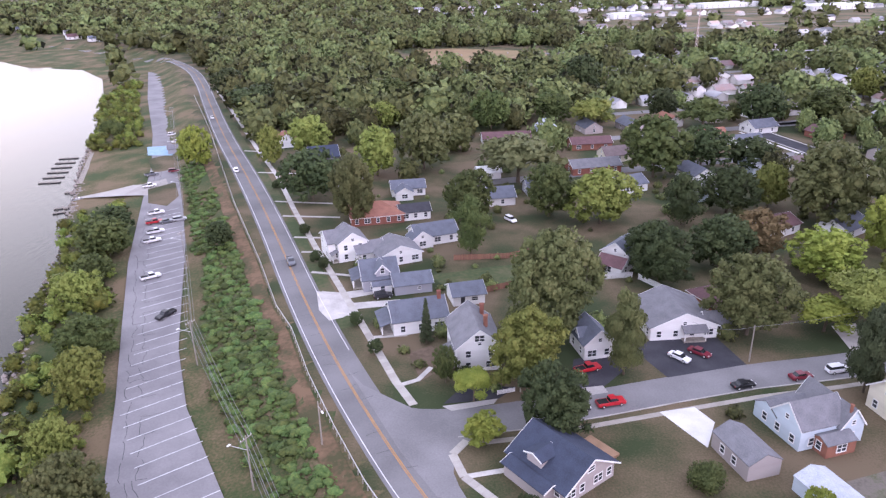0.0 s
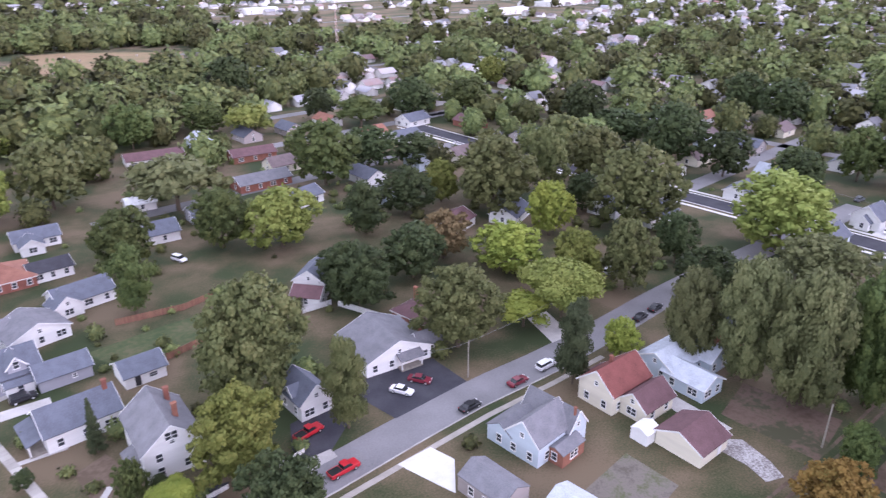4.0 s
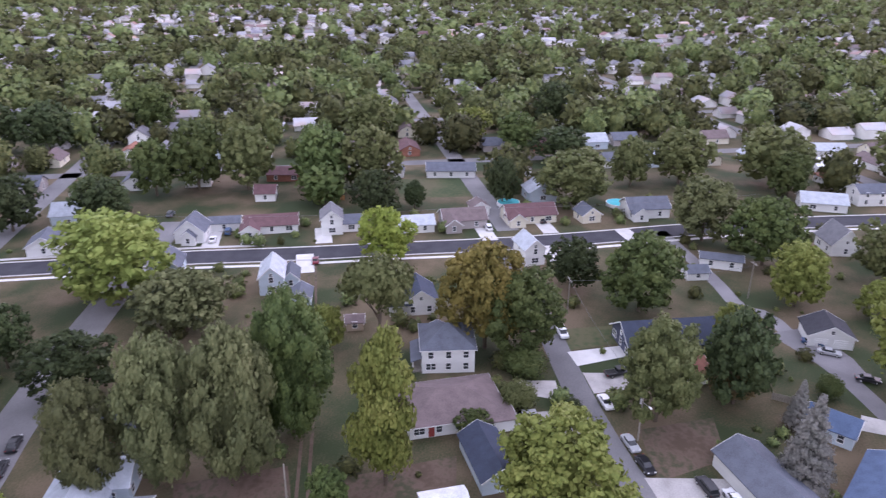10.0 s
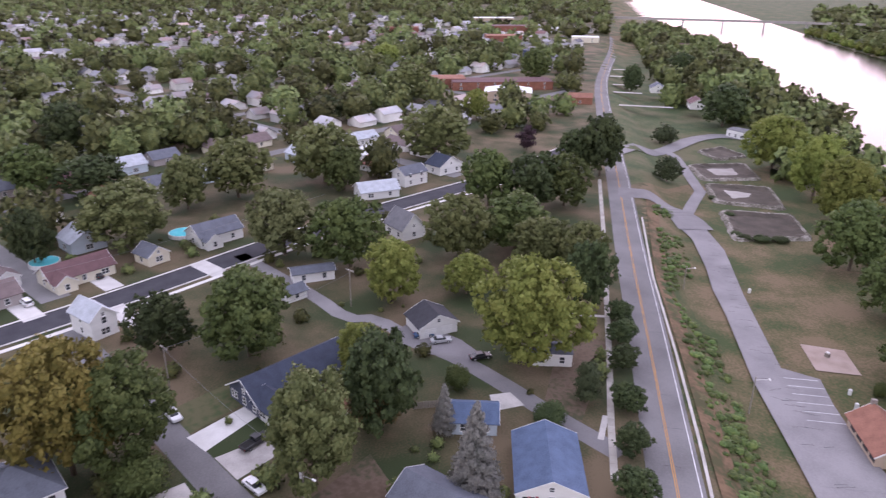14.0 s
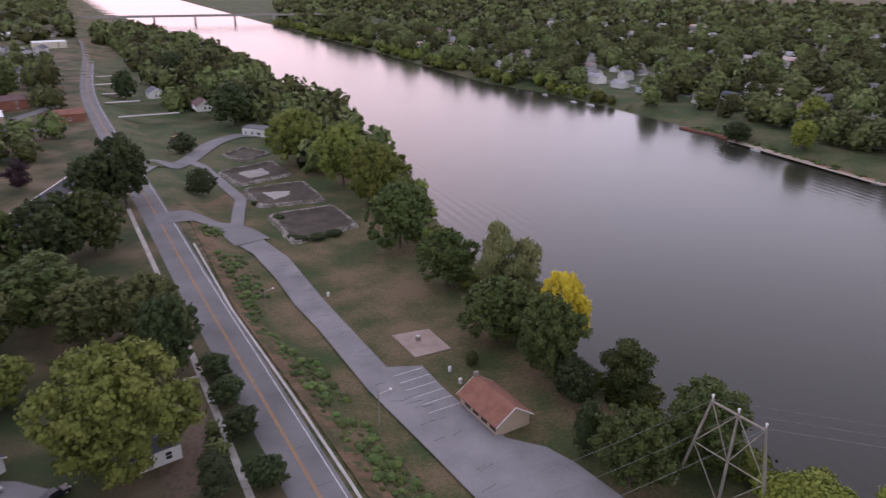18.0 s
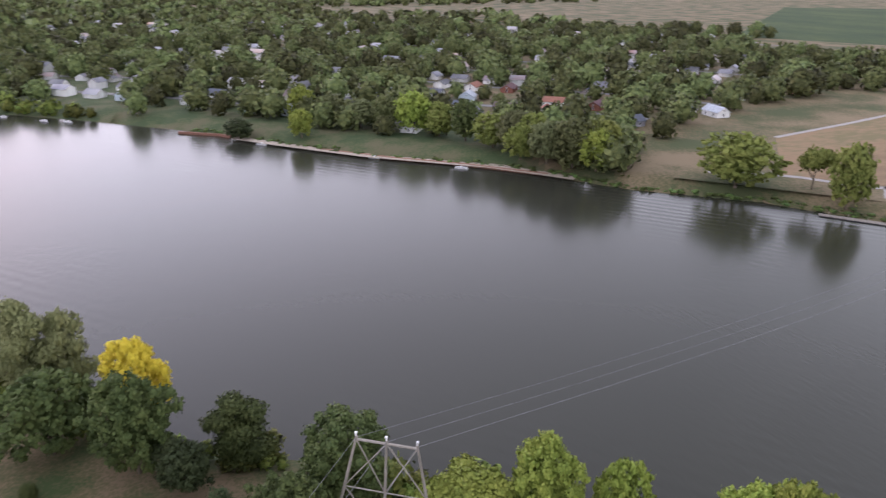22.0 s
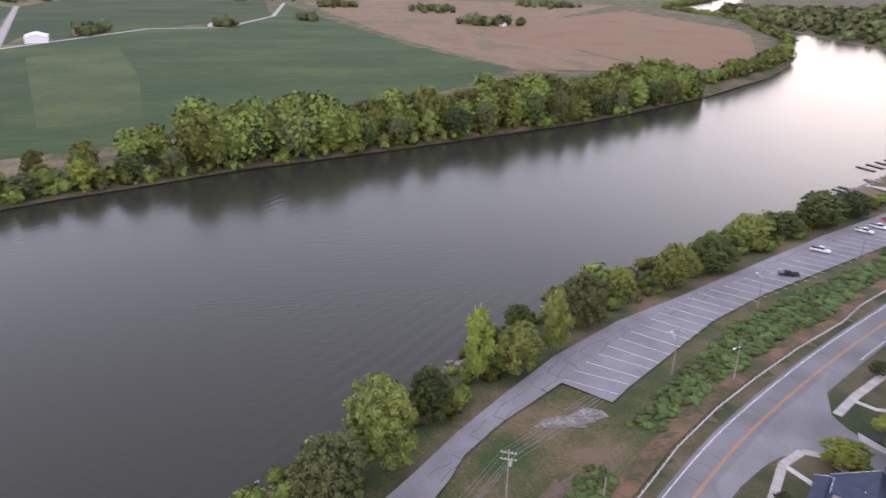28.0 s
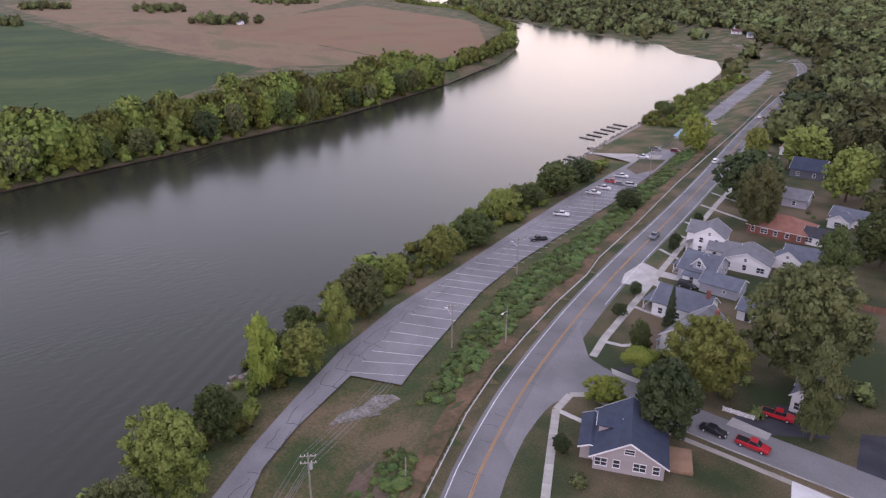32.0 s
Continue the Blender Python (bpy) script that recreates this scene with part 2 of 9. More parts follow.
LEAF = {
    "green": leaf("leaf_green", [(0.045, 0.075, 0.022), (0.075, 0.115, 0.03), (0.12, 0.16, 0.045)], deep=0.85),
    "light": leaf("leaf_light", [(0.1, 0.145, 0.03), (0.145, 0.195, 0.04), (0.2, 0.24, 0.06)]),
    "dark": leaf("leaf_dark", [(0.03, 0.05, 0.02), (0.05, 0.08, 0.026), (0.075, 0.105, 0.035)], deep=0.85),
    "yellow": leaf("leaf_yellow", [(0.12, 0.19, 0.03), (0.18, 0.25, 0.04), (0.25, 0.31, 0.055)]),
    "gold": leaf("leaf_gold", [(0.42, 0.37, 0.03), (0.58, 0.5, 0.05)]),
    "amber": leaf("leaf_amber", [(0.1, 0.105, 0.025), (0.15, 0.145, 0.032), (0.2, 0.18, 0.045)]),
    "pale": leaf("leaf_pale", [(0.13, 0.17, 0.07), (0.2, 0.25, 0.1), (0.26, 0.3, 0.13)]),
    "brown": leaf("leaf_brown", [(0.085, 0.08, 0.035), (0.125, 0.1, 0.042), (0.11, 0.11, 0.05)]),
    "orange": leaf("leaf_orange", [(0.13, 0.11, 0.025), (0.19, 0.135, 0.03), (0.13, 0.135, 0.03)]),
    "willow": leaf("leaf_willow", [(0.065, 0.085, 0.034), (0.1, 0.125, 0.048), (0.145, 0.17, 0.07)]),
    "olive": leaf("leaf_olive", [(0.06, 0.082, 0.028), (0.09, 0.115, 0.038), (0.13, 0.15, 0.055)]),
    "spruce": leaf("leaf_spruce", [(0.1, 0.12, 0.1), (0.17, 0.19, 0.17), (0.24, 0.25, 0.21)]),
    "conifer": leaf("leaf_conifer", [(0.03, 0.045, 0.02), (0.055, 0.075, 0.03)]),
    "purple": leaf("leaf_purple", [(0.035, 0.025, 0.03), (0.06, 0.04, 0.045)]),
}
LEAF_WOODS = leaf("leaf_woods", [(0.06, 0.087, 0.032), (0.105, 0.14, 0.046), (0.185, 0.218, 0.068)], 0.55, tint=True)
LEAF_BANK = leaf("leaf_bank", [(0.06, 0.1, 0.022), (0.125, 0.17, 0.03), (0.19, 0.225, 0.045)], 0.55, tint=True)
LEAF_SHRUB = leaf("leaf_shrub", [(0.042, 0.08, 0.022), (0.07, 0.12, 0.03), (0.12, 0.165, 0.04)], 0.4, tint=True)


def paint(name, c, rough=0.6, vary=0.0, grime=0.82):
    return shader(name, [tuple(v * grime for v in c), c], 0.5, 5.0, rough, 0.05, vary=vary)


def siding(name, c):
    return shader(name, [tuple(v * 0.86 for v in c), c], 0.4, 7.0, 0.65, 0.25, stretch=(0.15, 0.15, 1.6), vary=0.02)


def shingle(name, c):
    return shader(name, [tuple(v * 0.78 for v in c), c, tuple(v * 1.2 for v in c)], 0.5, 5.0, 0.9, 0.5, vary=0.03, fine_mix=0.5)


WALLC = {
    "white": siding("white_siding", (0.78, 0.78, 0.77)), "cream": siding("cream_siding", (0.72, 0.68, 0.56)),
    "blue": siding("pale_blue_siding", (0.55, 0.63, 0.7)), "grey": siding("grey_siding", (0.36, 0.36, 0.4)),
    "taupe": siding("taupe_siding", (0.4, 0.36, 0.35)), "dark": siding("dark_siding", (0.12, 0.12, 0.14)),
    "brick": shader("brick_wall", [(0.2, 0.085, 0.06), (0.28, 0.12, 0.085)], 0.6, 9.0, 0.9, 0.4),
    "tan": siding("tan_siding", (0.5, 0.4, 0.31)), "navy": siding("navy_siding", (0.09, 0.1, 0.15)),
}
ROOFC = {
    "grey": shingle("grey_shingle", (0.17, 0.17, 0.185)), "blue": shingle("blue_shingle", (0.085, 0.12, 0.2)),
    "navy": shingle("navy_shingle", (0.045, 0.055, 0.085)), "slate": shingle("slate_shingle", (0.12, 0.13, 0.16)),
    "brown": shingle("brown_shingle", (0.16, 0.125, 0.125)), "red": shingle("red_shingle", (0.19, 0.07, 0.06)),
    "plum": shingle("plum_shingle", (0.13, 0.075, 0.08)), "rust": shingle("rust_shingle", (0.26, 0.125, 0.09)),
    "pale": shingle("pale_metal_roof", (0.42, 0.45, 0.5)), "white": shingle("white_metal_roof", (0.75, 0.76, 0.78)),
    "black": shingle("black_shingle", (0.05, 0.05, 0.06)), "teal": shingle("teal_roof", (0.2, 0.4, 0.36)),
}
TRIM = paint("white_trim", (0.8, 0.8, 0.8))
SHUTTER = paint("black_paint", (0.04, 0.04, 0.045))
BRICKTRIM = WALLC["brick"]
PANE = shader("window_glass", [(0.03, 0.035, 0.04), (0.06, 0.065, 0.075)], 0.5, 3.0, 0.08, 0.0, spec=0.6)


def water_material():
    m = bpy.data.materials.new("river_water")
    m.use_nodes = True
    n, l = m.node_tree.nodes, m.node_tree.links
    b = n["Principled BSDF"]
    b.inputs["Base Color"].default_value = (0.032, 0.033, 0.024, 1)
    b.inputs["Roughness"].default_value = 0.18
    b.inputs["IOR"].default_value = 1.333
    ge = n.new("ShaderNodeNewGeometry")
    mp = n.new("ShaderNodeMapping")
    mp.inputs["Rotation"].default_value = (0, 0, radians(35))
    mp.inputs["Scale"].default_value = (1, 0.35, 1)
    l.new(ge.outputs["Position"], mp.inputs[0])
    rip = n.new("ShaderNodeTexNoise")
    rip.inputs["Scale"].default_value, rip.inputs["Detail"].default_value = 0.7, 3
    swell = n.new("ShaderNodeTexNoise")
    swell.inputs["Scale"].default_value = 0.012
    l.new(mp.outputs[0], rip.inputs["Vector"])
    l.new(ge.outputs["Position"], swell.inputs["Vector"])
    mr = n.new("ShaderNodeMapRange")
    mr.inputs[1].default_value, mr.inputs[2].default_value = 0.4, 0.65
    mr.inputs[3].default_value, mr.inputs[4].default_value = 0.1, 0.5
    l.new(swell.outputs[0], mr.inputs[0])
    bp = n.new("ShaderNodeBump")
    bp.inputs["Distance"].default_value = 0.12
    l.new(mr.outputs[0], bp.inputs["Strength"])
    # long even ripples that run along the banks in patches
    turn = n.new("ShaderNodeMapping")
    turn.inputs["Rotation"].default_value = (0, 0, radians(-40))
    l.new(ge.outputs["Position"], turn.inputs[0])
    band = n.new("ShaderNodeTexWave")
    band.inputs["Scale"].default_value, band.inputs["Distortion"].default_value = 0.075, 1.6
    band.inputs["Detail"].default_value, band.inputs["Detail Scale"].default_value = 1.0, 0.6
    l.new(turn.outputs[0], band.inputs["Vector"])
    where = n.new("ShaderNodeMapRange")
    where.inputs[1].default_value, where.inputs[2].default_value = 0.75, 1.4
    where.inputs[3].default_value, where.inputs[4].default_value = 0.0, 0.9
    lee = n.new("ShaderNodeAttribute")
    lee.attribute_name = "tint"
    wind = n.new("ShaderNodeMath")
    wind.inputs[0].default_value = 0
    l.new(lee.outputs["Fac"], wind.inputs[0])
    l.new(swell.outputs[0], wind.inputs[1])
    l.new(wind.outputs[0], where.inputs[0])
    amp = n.new("ShaderNodeMath")
    amp.operation = "MULTIPLY"
    l.new(band.outputs["Fac"], amp.inputs[0])
    l.new(where.outputs[0], amp.inputs[1])
    both = n.new("ShaderNodeMath")
    l.new(amp.outputs[0], both.inputs[0])
    l.new(rip.outputs[0], both.inputs[1])
    l.new(both.outputs[0], bp.inputs["Height"])
    l.new(bp.outputs[0], b.inputs["Normal"])
    return m


WATER = water_material()

# ---- tools ----
def mesh_from(name, verts, faces, mats, slots=None, smooth=False):
    me = bpy.data.meshes.new(name)
    me.from_pydata([tuple(v) for v in verts], [], faces)
    for m in (mats if isinstance(mats, (list, tuple)) else [mats]):
        me.materials.append(m)
    if slots is not None:
        me.polygons.foreach_set("material_index", slots)
    if smooth:
        me.polygons.foreach_set("use_smooth", [True] * len(me.polygons))
    me.update()
    return me


def fast_mesh(name, verts, tris, mat, tint=None, puff=None):
    """A large triangle mesh from arrays."""
    me = bpy.data.meshes.new(name)
    me.vertices.add(len(verts))
    me.vertices.foreach_set("co", np.asarray(verts, np.float32).ravel())
    me.loops.add(len(tris) * 3)
    me.loops.foreach_set("vertex_index", np.asarray(tris, np.int32).ravel())
    me.polygons.add(len(tris))
    me.polygons.foreach_set("loop_start", np.arange(0, len(tris) * 3, 3, dtype=np.int32))
    me.materials.append(mat)
    if tint is not None:
        me.attributes.new("tint", "FLOAT", "POINT").data.foreach_set("value", np.asarray(tint, np.float32))
    if puff is not None:
        me.attributes.new("puff", "FLOAT_VECTOR", "POINT").data.foreach_set("vector", np.asarray(puff, np.float32).ravel())
    me.update(calc_edges=True)
    return me


def part(name, bm, material, parent, label="", at=None):
    """A bmesh (or a ready mesh) as one object under a thing or a part."""
    if isinstance(bm, bmesh.types.BMesh):
        me = bpy.data.meshes.new(name)
        bm.to_mesh(me)
        bm.free()
        me.materials.append(material)
    else:
        me = bm
    ob = new(name, me)
    ob.parent = parent
    if at is not None:
        ob.matrix_basis = at
    if label:
        ob["label"] = label
    return ob


def box(bm, x0, x1, y0, y1, z0, z1, m=None):
    vs = [bm.verts.new((x, y, z)) for z in (z0, z1) for x, y in ((x0, y0), (x1, y0), (x1, y1), (x0, y1))]
    if m is not None:
        for v in vs:
            v.co = m @ v.co
    for f in ((3, 2, 1, 0), (4, 5, 6, 7), (0, 1, 5, 4), (1, 2, 6, 5), (2, 3, 7, 6), (3, 0, 4, 7)):
        bm.faces.new([vs[i] for i in f])
    return vs


def rod(bm, a, b, r0, r1=None, n=6):
    """A tapered round bar from a to b."""
    a, b = Vector(a), Vector(b)
    r1 = r0 if r1 is None else r1
    q = (b - a).to_track_quat("Z", "Y").to_matrix()
    ring = []
    for p, r in ((a, r0), (b, r1)):
        ring.append([bm.verts.new(p + q @ Vector((math.cos(k * math.tau / n) * r, math.sin(k * math.tau / n) * r, 0))) for k in range(n)])
    for k in range(n):
        bm.faces.new((ring[0][k], ring[0][(k + 1) % n], ring[1][(k + 1) % n], ring[1][k]))
    bm.faces.new(ring[0][::-1])
    bm.faces.new(ring[1])


# ---- lie of the land: lines that run from south to north along the river ----
CREST = [(700, -640), (480, -412), (330, -264), (232, -172), (193, -130), (160, -95), (129, -66.8), (97.7, -37.3), (68, -8), (38, 23), (7.3, 57), (-5.7, 76), (-13.6, 90), (-20.4, 104.5), (-28.2, 122.5), (-35.2, 141.5), (-41.3, 153.5), (-52, 182), (-74.3, 237), (-124, 358), (-196, 544), (-262, 690), (-360, 800), (-700, 1060), (-1900, 1900)]
TOE = [(700, -660), (480, -432), (330, -282), (240, -197), (191, -147), (149, -104), (118, -74), (91, -50), (72, -36), (50, -16), (28, 8), (-2, 40), (-14, 57), (-26, 75), (-32, 83.3), (-41.5, 99), (-53.5, 120), (-63, 143.4), (-72, 172), (-83, 208), (-98, 250), (-152, 380), (-215, 548), (-275, 690), (-370, 795), (-705, 1050), (-1900, 1890)]
BANK = [(700, -735), (480, -555), (330, -392), (215, -268), (165, -202), (121, -147), (88, -108), (72, -92), (58, -82), (40, -68), (22, -44), (2, -4), (-21.5, 31), (-31, 43), (-40, 56), (-51, 73), (-62, 96), (-71, 121.5), (-83.5, 155), (-99, 197), (-117, 251), (-135, 308), (-159, 375), (-204, 485), (-254, 620), (-300, 680), (-372, 782), (-707, 1035), (-1900, 1880)]
SHORE = [(1900, -1990), (1000, -1080), (671, -766), (486, -604), (379, -484), (317, -412), (216, -324), (178, -272), (140, -198), (108, -150), (90, -126), (76, -105), (62, -95), (45, -85), (30, -71), (16, -55), (2, -46), (-17, -12), (-33, 21), (-43, 31), (-52, 44), (-62, 60), (-74, 80), (-86, 106), (-100, 138), (-112, 172), (-125, 212), (-141, 249), (-157, 290), (-173, 330), (-198, 402), (-246, 518), (-285, 604), (-330, 664), (-396, 690), (-459, 750), (-596, 784), (-761, 836), (-982, 918), (-1400, 1130), (-1900, 1600)]
FAR = [(1900, -2300), (900, -1260), (648, -998), (536, -878), (397, -742), (314, -652), (249, -581), (196, -524), (137, -486), (93, -446), (43, -395), (5, -341), (-30, -298), (-78, -256), (-111, -205), (-149, -168), (-175, -124), (-193, -102), (-212, -57), (-225, -22), (-240, 14), (-248, 46), (-265, 105), (-278, 145), (-297, 210), (-320, 260), (-362, 345), (-436, 463), (-508, 552), (-700, 724), (-906, 845), (-1100, 968), (-1500, 1060), (-1900, 1500)]


def side(points, line):
    """Signed distance from a line: positive on its left, which is the river's side of the near lines."""
    p = np.atleast_2d(np.asarray(points, float))[:, :2]
    a, b = np.array(line[:-1], float), np.array(line[1:], float)
    best, sign = np.full(len(p), 1e18), np.ones(len(p))
    for s, e in zip(a, b):
        d = e - s
        k = np.clip(((p - s) @ d) / (d @ d), 0, 1)
        off = p - (s + k[:, None] * d)
        dist = (off ** 2).sum(1)
        cr = d[0] * (p[:, 1] - s[1]) - d[1] * (p[:, 0] - s[0])
        near = dist < best - 1e-9
        best[near] = dist[near]
        sign[near] = np.where(cr[near] >= 0, 1, -1)
    return np.sqrt(best) * sign


LOW, WATERLINE, OVER = -5.5, -8.7, -4.5


def height(points):
    p = np.atleast_2d(np.asarray(points, float))
    c, t, b, s, f = (side(p, q) for q in (CREST, TOE, BANK, SHORE, FAR))
    ease = lambda k: k * k * (3 - 2 * k)  # noqa: E731
    z = np.zeros(len(p))
    k = np.clip(c / np.maximum(c - t, 1e-6), 0, 1)
    z = np.where(c > 0, LOW * ease(k), z)
    z = np.where((t > 0) & (c > 0), LOW, z)
    k = np.clip(b / np.maximum(b - s, 1e-6), 0, 1)
    z = np.where((b > 0) & (t > 0), LOW + (WATERLINE + 0.1 - LOW) * k, z)
    z = np.where(s > 0, WATERLINE + 0.1 - np.minimum(s * 0.5, 4), z)
    z = np.where((s > 0) & (f > -8), np.maximum(z, WATERLINE + 0.1 + f * 0.5), z)
    z = np.where(f > 0, WATERLINE + 0.1 + (OVER - WATERLINE - 0.1) * ease(np.clip(f / 14, 0, 1)), z)
    return z


def ground_z(x, y):
    return float(height([(x, y)])[0])


def axis(lo, fine0, fine1, hi, step, grow=1.045):
    v = list(np.arange(fine0, fine1 + step, step))
    s = step
    while v[-1] < hi:
        s = min(s * grow, 40)
        v.append(v[-1] + s)
    s = step
    while v[0] > lo:
        s = min(s * grow, 40)
        v.insert(0, v[0] - s)
    return np.array(v)


gx, gy = axis(-2600, -190, 250, 2600, 3.6), axis(-2600, -210, 330, 2600, 3.6)
XX, YY = np.meshgrid(gx, gy)
PTS = np.c_[XX.ravel(), YY.ravel()]
CELL = np.maximum(np.gradient(gx)[None, :] + 0 * gy[:, None], np.gradient(gy)[:, None] + 0 * gx[None, :]).ravel()


def onto(points, line, cell):
    """Slides the points that lie near a line onto it, so that the sheet's edges follow the shore."""
    best, spot = np.full(len(points), 1e18), points.copy()
    for s, e in zip(np.array(line[:-1], float), np.array(line[1:], float)):
        d = e - s
        k = np.clip(((points - s) @ d) / (d @ d), 0, 1)
        q = s + k[:, None] * d
        dist = np.hypot(*(points - q).T)
        near = dist < best
        best[near], spot[near] = dist[near], q[near]
    move = best < cell * 0.55
    points[move] = spot[move]
    return points


for edge in (SHORE, FAR):
    PTS = onto(PTS, edge, CELL)
ZZ = height(PTS)
rough_z = np.array([noise.noise((x * 0.05, y * 0.05, 0.0)) for x, y in PTS])
bumpy = (side(PTS, CREST) > 1) & (side(PTS, BANK) < 0) & (ZZ > -5.4) & (ZZ < -0.3)
ZZ = ZZ + np.where(bumpy, rough_z * 0.4, 0.0)
nx, ny = len(gx), len(gy)
i0 = (np.arange(ny - 1)[:, None] * nx + np.arange(nx - 1)[None]).ravel()
TRI = np.concatenate([np.c_[i0, i0 + 1, i0 + nx + 1], np.c_[i0, i0 + nx + 1, i0 + nx]])
ground_me = fast_mesh("ground", np.c_[PTS, ZZ], TRI, GRASS)
ground_me.materials.append(SLOPE)
ground_me.materials.append(LAWN)
ground_me.materials.append(PARKGRASS)
mid = PTS[TRI].mean(1)
zone = np.where((side(mid, CREST) > 0) & (side(mid, FAR) < 0), 1, np.where(side(mid, FAR) > 0, np.where(mid[:, 0] > -95, 2, np.where(mid[:, 1] < -70, 3, 1)), 0))
works = (mid[:, 0] > 225) & (mid[:, 0] < 560) & (side(mid, SHORE) < 0) & (side(mid, CREST) > -6)
zone = np.where(works, 2, zone)
ground_me.polygons.foreach_set("material_index", zone.astype(np.int32))
ground_me.polygons.foreach_set("use_smooth", np.ones(len(TRI), bool))
tagged(new("ground", ground_me), "dry grass ground falling in two steps to the river", "ground", kind="structure")

wx, wy = axis(-2600, -420, 320, 2600, 14.0), axis(-2600, -520, 480, 2600, 14.0)
WX, WY = np.meshgrid(wx, wy)
WP = np.c_[WX.ravel(), WY.ravel()]
wi = (np.arange(len(wy) - 1)[:, None] * len(wx) + np.arange(len(wx) - 1)[None]).ravel()
lee = np.exp(-np.abs(side(WP, FAR)) / 45) + 0.8 * np.exp(-np.abs(side(WP, SHORE)) / 28)
mew = fast_mesh("water", np.c_[WP, 0 * WP[:, :1]], np.concatenate([np.c_[wi, wi + 1, wi + len(wx) + 1], np.c_[wi, wi + len(wx) + 1, wi + len(wx)]]), WATER, lee)
tagged(new("water", mew), "calm grey river water with faint ripples", "river", kind="structure").location.z = WATERLINE


# ---- sheets and ribbons that lie on the ground ----
def dense(points, step=4.0, closed=False):
    out = []
    pts = list(points) + ([points[0]] if closed else [])
    for a, b in zip(pts, pts[1:]):
        n = max(1, int(math.dist(a, b) / step))
        out += [(a[0] + (b[0] - a[0]) * k / n, a[1] + (b[1] - a[1]) * k / n) for k in range(n)]
    return out if closed else out + [tuple(pts[-1])]


def bend(points, rounds=2):
    """Corner cutting, so that a line of few points runs in a curve."""
    p = [tuple(q) for q in points]
    for _ in range(rounds):
        r = [p[0]]
        for a, b in zip(p, p[1:]):
            r += [(a[0] * 0.75 + b[0] * 0.25, a[1] * 0.75 + b[1] * 0.25), (a[0] * 0.25 + b[0] * 0.75, a[1] * 0.25 + b[1] * 0.75)]
        p = r + [p[-1]]
    return p


def offset(points, d):
    """The line moved d metres to its right."""
    out = []
    for i, p in enumerate(points):
        a, b = points[max(i - 1, 0)], points[min(i + 1, len(points) - 1)]
        t = Vector((b[0] - a[0], b[1] - a[1])).normalized()
        out.append((p[0] + t.y * d, p[1] - t.x * d))
    return out


def strip_mesh(name, line, w0, w1, lift, mat, flat=None, thick=0.0):
    left, right = offset(line, w0), offset(line, w1)
    za, zb = [[flat] * len(line) if flat is not None else list(height(q)) for q in (left, right)]
    vs, fs = [], []
    for a, b, z, y in zip(left, right, za, zb):
        vs += [(*a, z + lift), (*b, y + lift)]
        if thick:
            vs += [(*a, z + lift - thick), (*b, y + lift - thick)]
    k = 4 if thick else 2
    for i in range(len(line) - 1):
        o = i * k
        fs.append((o, o + 1, o + k + 1, o + k))
        if thick:
            fs += [(o + 2, o, o + k, o + k + 2), (o + 1, o + 3, o + k + 3, o + k + 1)]
    if thick:
        e = (len(line) - 1) * k
        fs += [(0, 2, 3, 1), (e, e + 1, e + 3, e + 2)]
    return mesh_from(name, vs, fs, mat)


def ribbon(name, points, width, lift, mat, label, category, flat=None, thick=0.0, curve=0, shift=0.0, kind="structure"):
    line = dense(bend(points, curve) if curve else points, 5.0)
    return tagged(new(name, strip_mesh(name, line, shift - width / 2, shift + width / 2, lift, mat, flat, thick)), label, category, kind=kind)


def sheet(name, points, lift, mat, label, category, flat=None, kind="structure", thick=0.0):
    bm = bmesh.new()
    z = flat if flat is not None else float(np.mean(height(points)))
    vs = [bm.verts.new((x, y, z + lift)) for x, y in points]
    f = bm.faces.new(vs)
    if f.normal.z < 0:
        f.normal_flip()
    f.normal_update()
    if f.normal.z < 0:
        f.normal_flip()
    if thick:
        r = bmesh.ops.extrude_face_region(bm, geom=[f])
        for v in [g for g in r["geom"] if isinstance(g, bmesh.types.BMVert)]:
            v.co.z += thick
    bmesh.ops.triangulate(bm, faces=[g for g in bm.faces if len(g.verts) > 4])
    bmesh.ops.recalc_face_normals(bm, faces=bm.faces)
    me = bpy.data.meshes.new(name)
    bm.to_mesh(me)
    bm.free()
    me.materials.append(mat)
    return tagged(new(name, me), label, category, kind=kind)


MAIN = [(740, -690), (595, -541), (477, -405), (413, -333), (330, -251.5), (242, -168), (207, -134), (180, -107.5), (133, -62.7), (101, -31.8), (70, -2), (40, 28.5), (11.5, 62.5), (1.9, 77.5), (-5.9, 91), (-15.8, 111.5), (-23.5, 129), (-31, 147.5), (-38.5, 167), (-55, 212), (-76, 266), (-107, 341), (-138, 423), (-170, 510), (-203, 589), (-250, 664), (-345, 760), (-489, 886), (-670, 1004), (-1100, 1300)]
main_line = bend(MAIN, 2)
ribbon("road", main_line, 9.0, 0.05, ASPHALT, "worn grey two-lane asphalt road along the levee", "road")
SIDE_A = [(-14, 107), (2, 105.8), (15, 108.3), (30, 111.5), (45, 115.5), (62, 119.5), (84, 122.8), (104, 127.5), (122, 132.3), (150, 138), (230, 150)]
sheet("road", [(-20.0, 124.2), (-16.5, 119), (-11.7, 115.0), (-6.6, 110.9), (-1.1, 109.6), (4.8, 109.6), (5, 101.7), (2.4, 98.9), (1.2, 95.5), (1.0, 92.5), (1.8, 89.4), (3.2, 85.8), (5.4, 80.8), (8.4, 75.6), (4, 77), (-8, 98), (-18, 120)], 0.056, ASPHALT, "flared asphalt mouth of the side street", "street", flat=0)
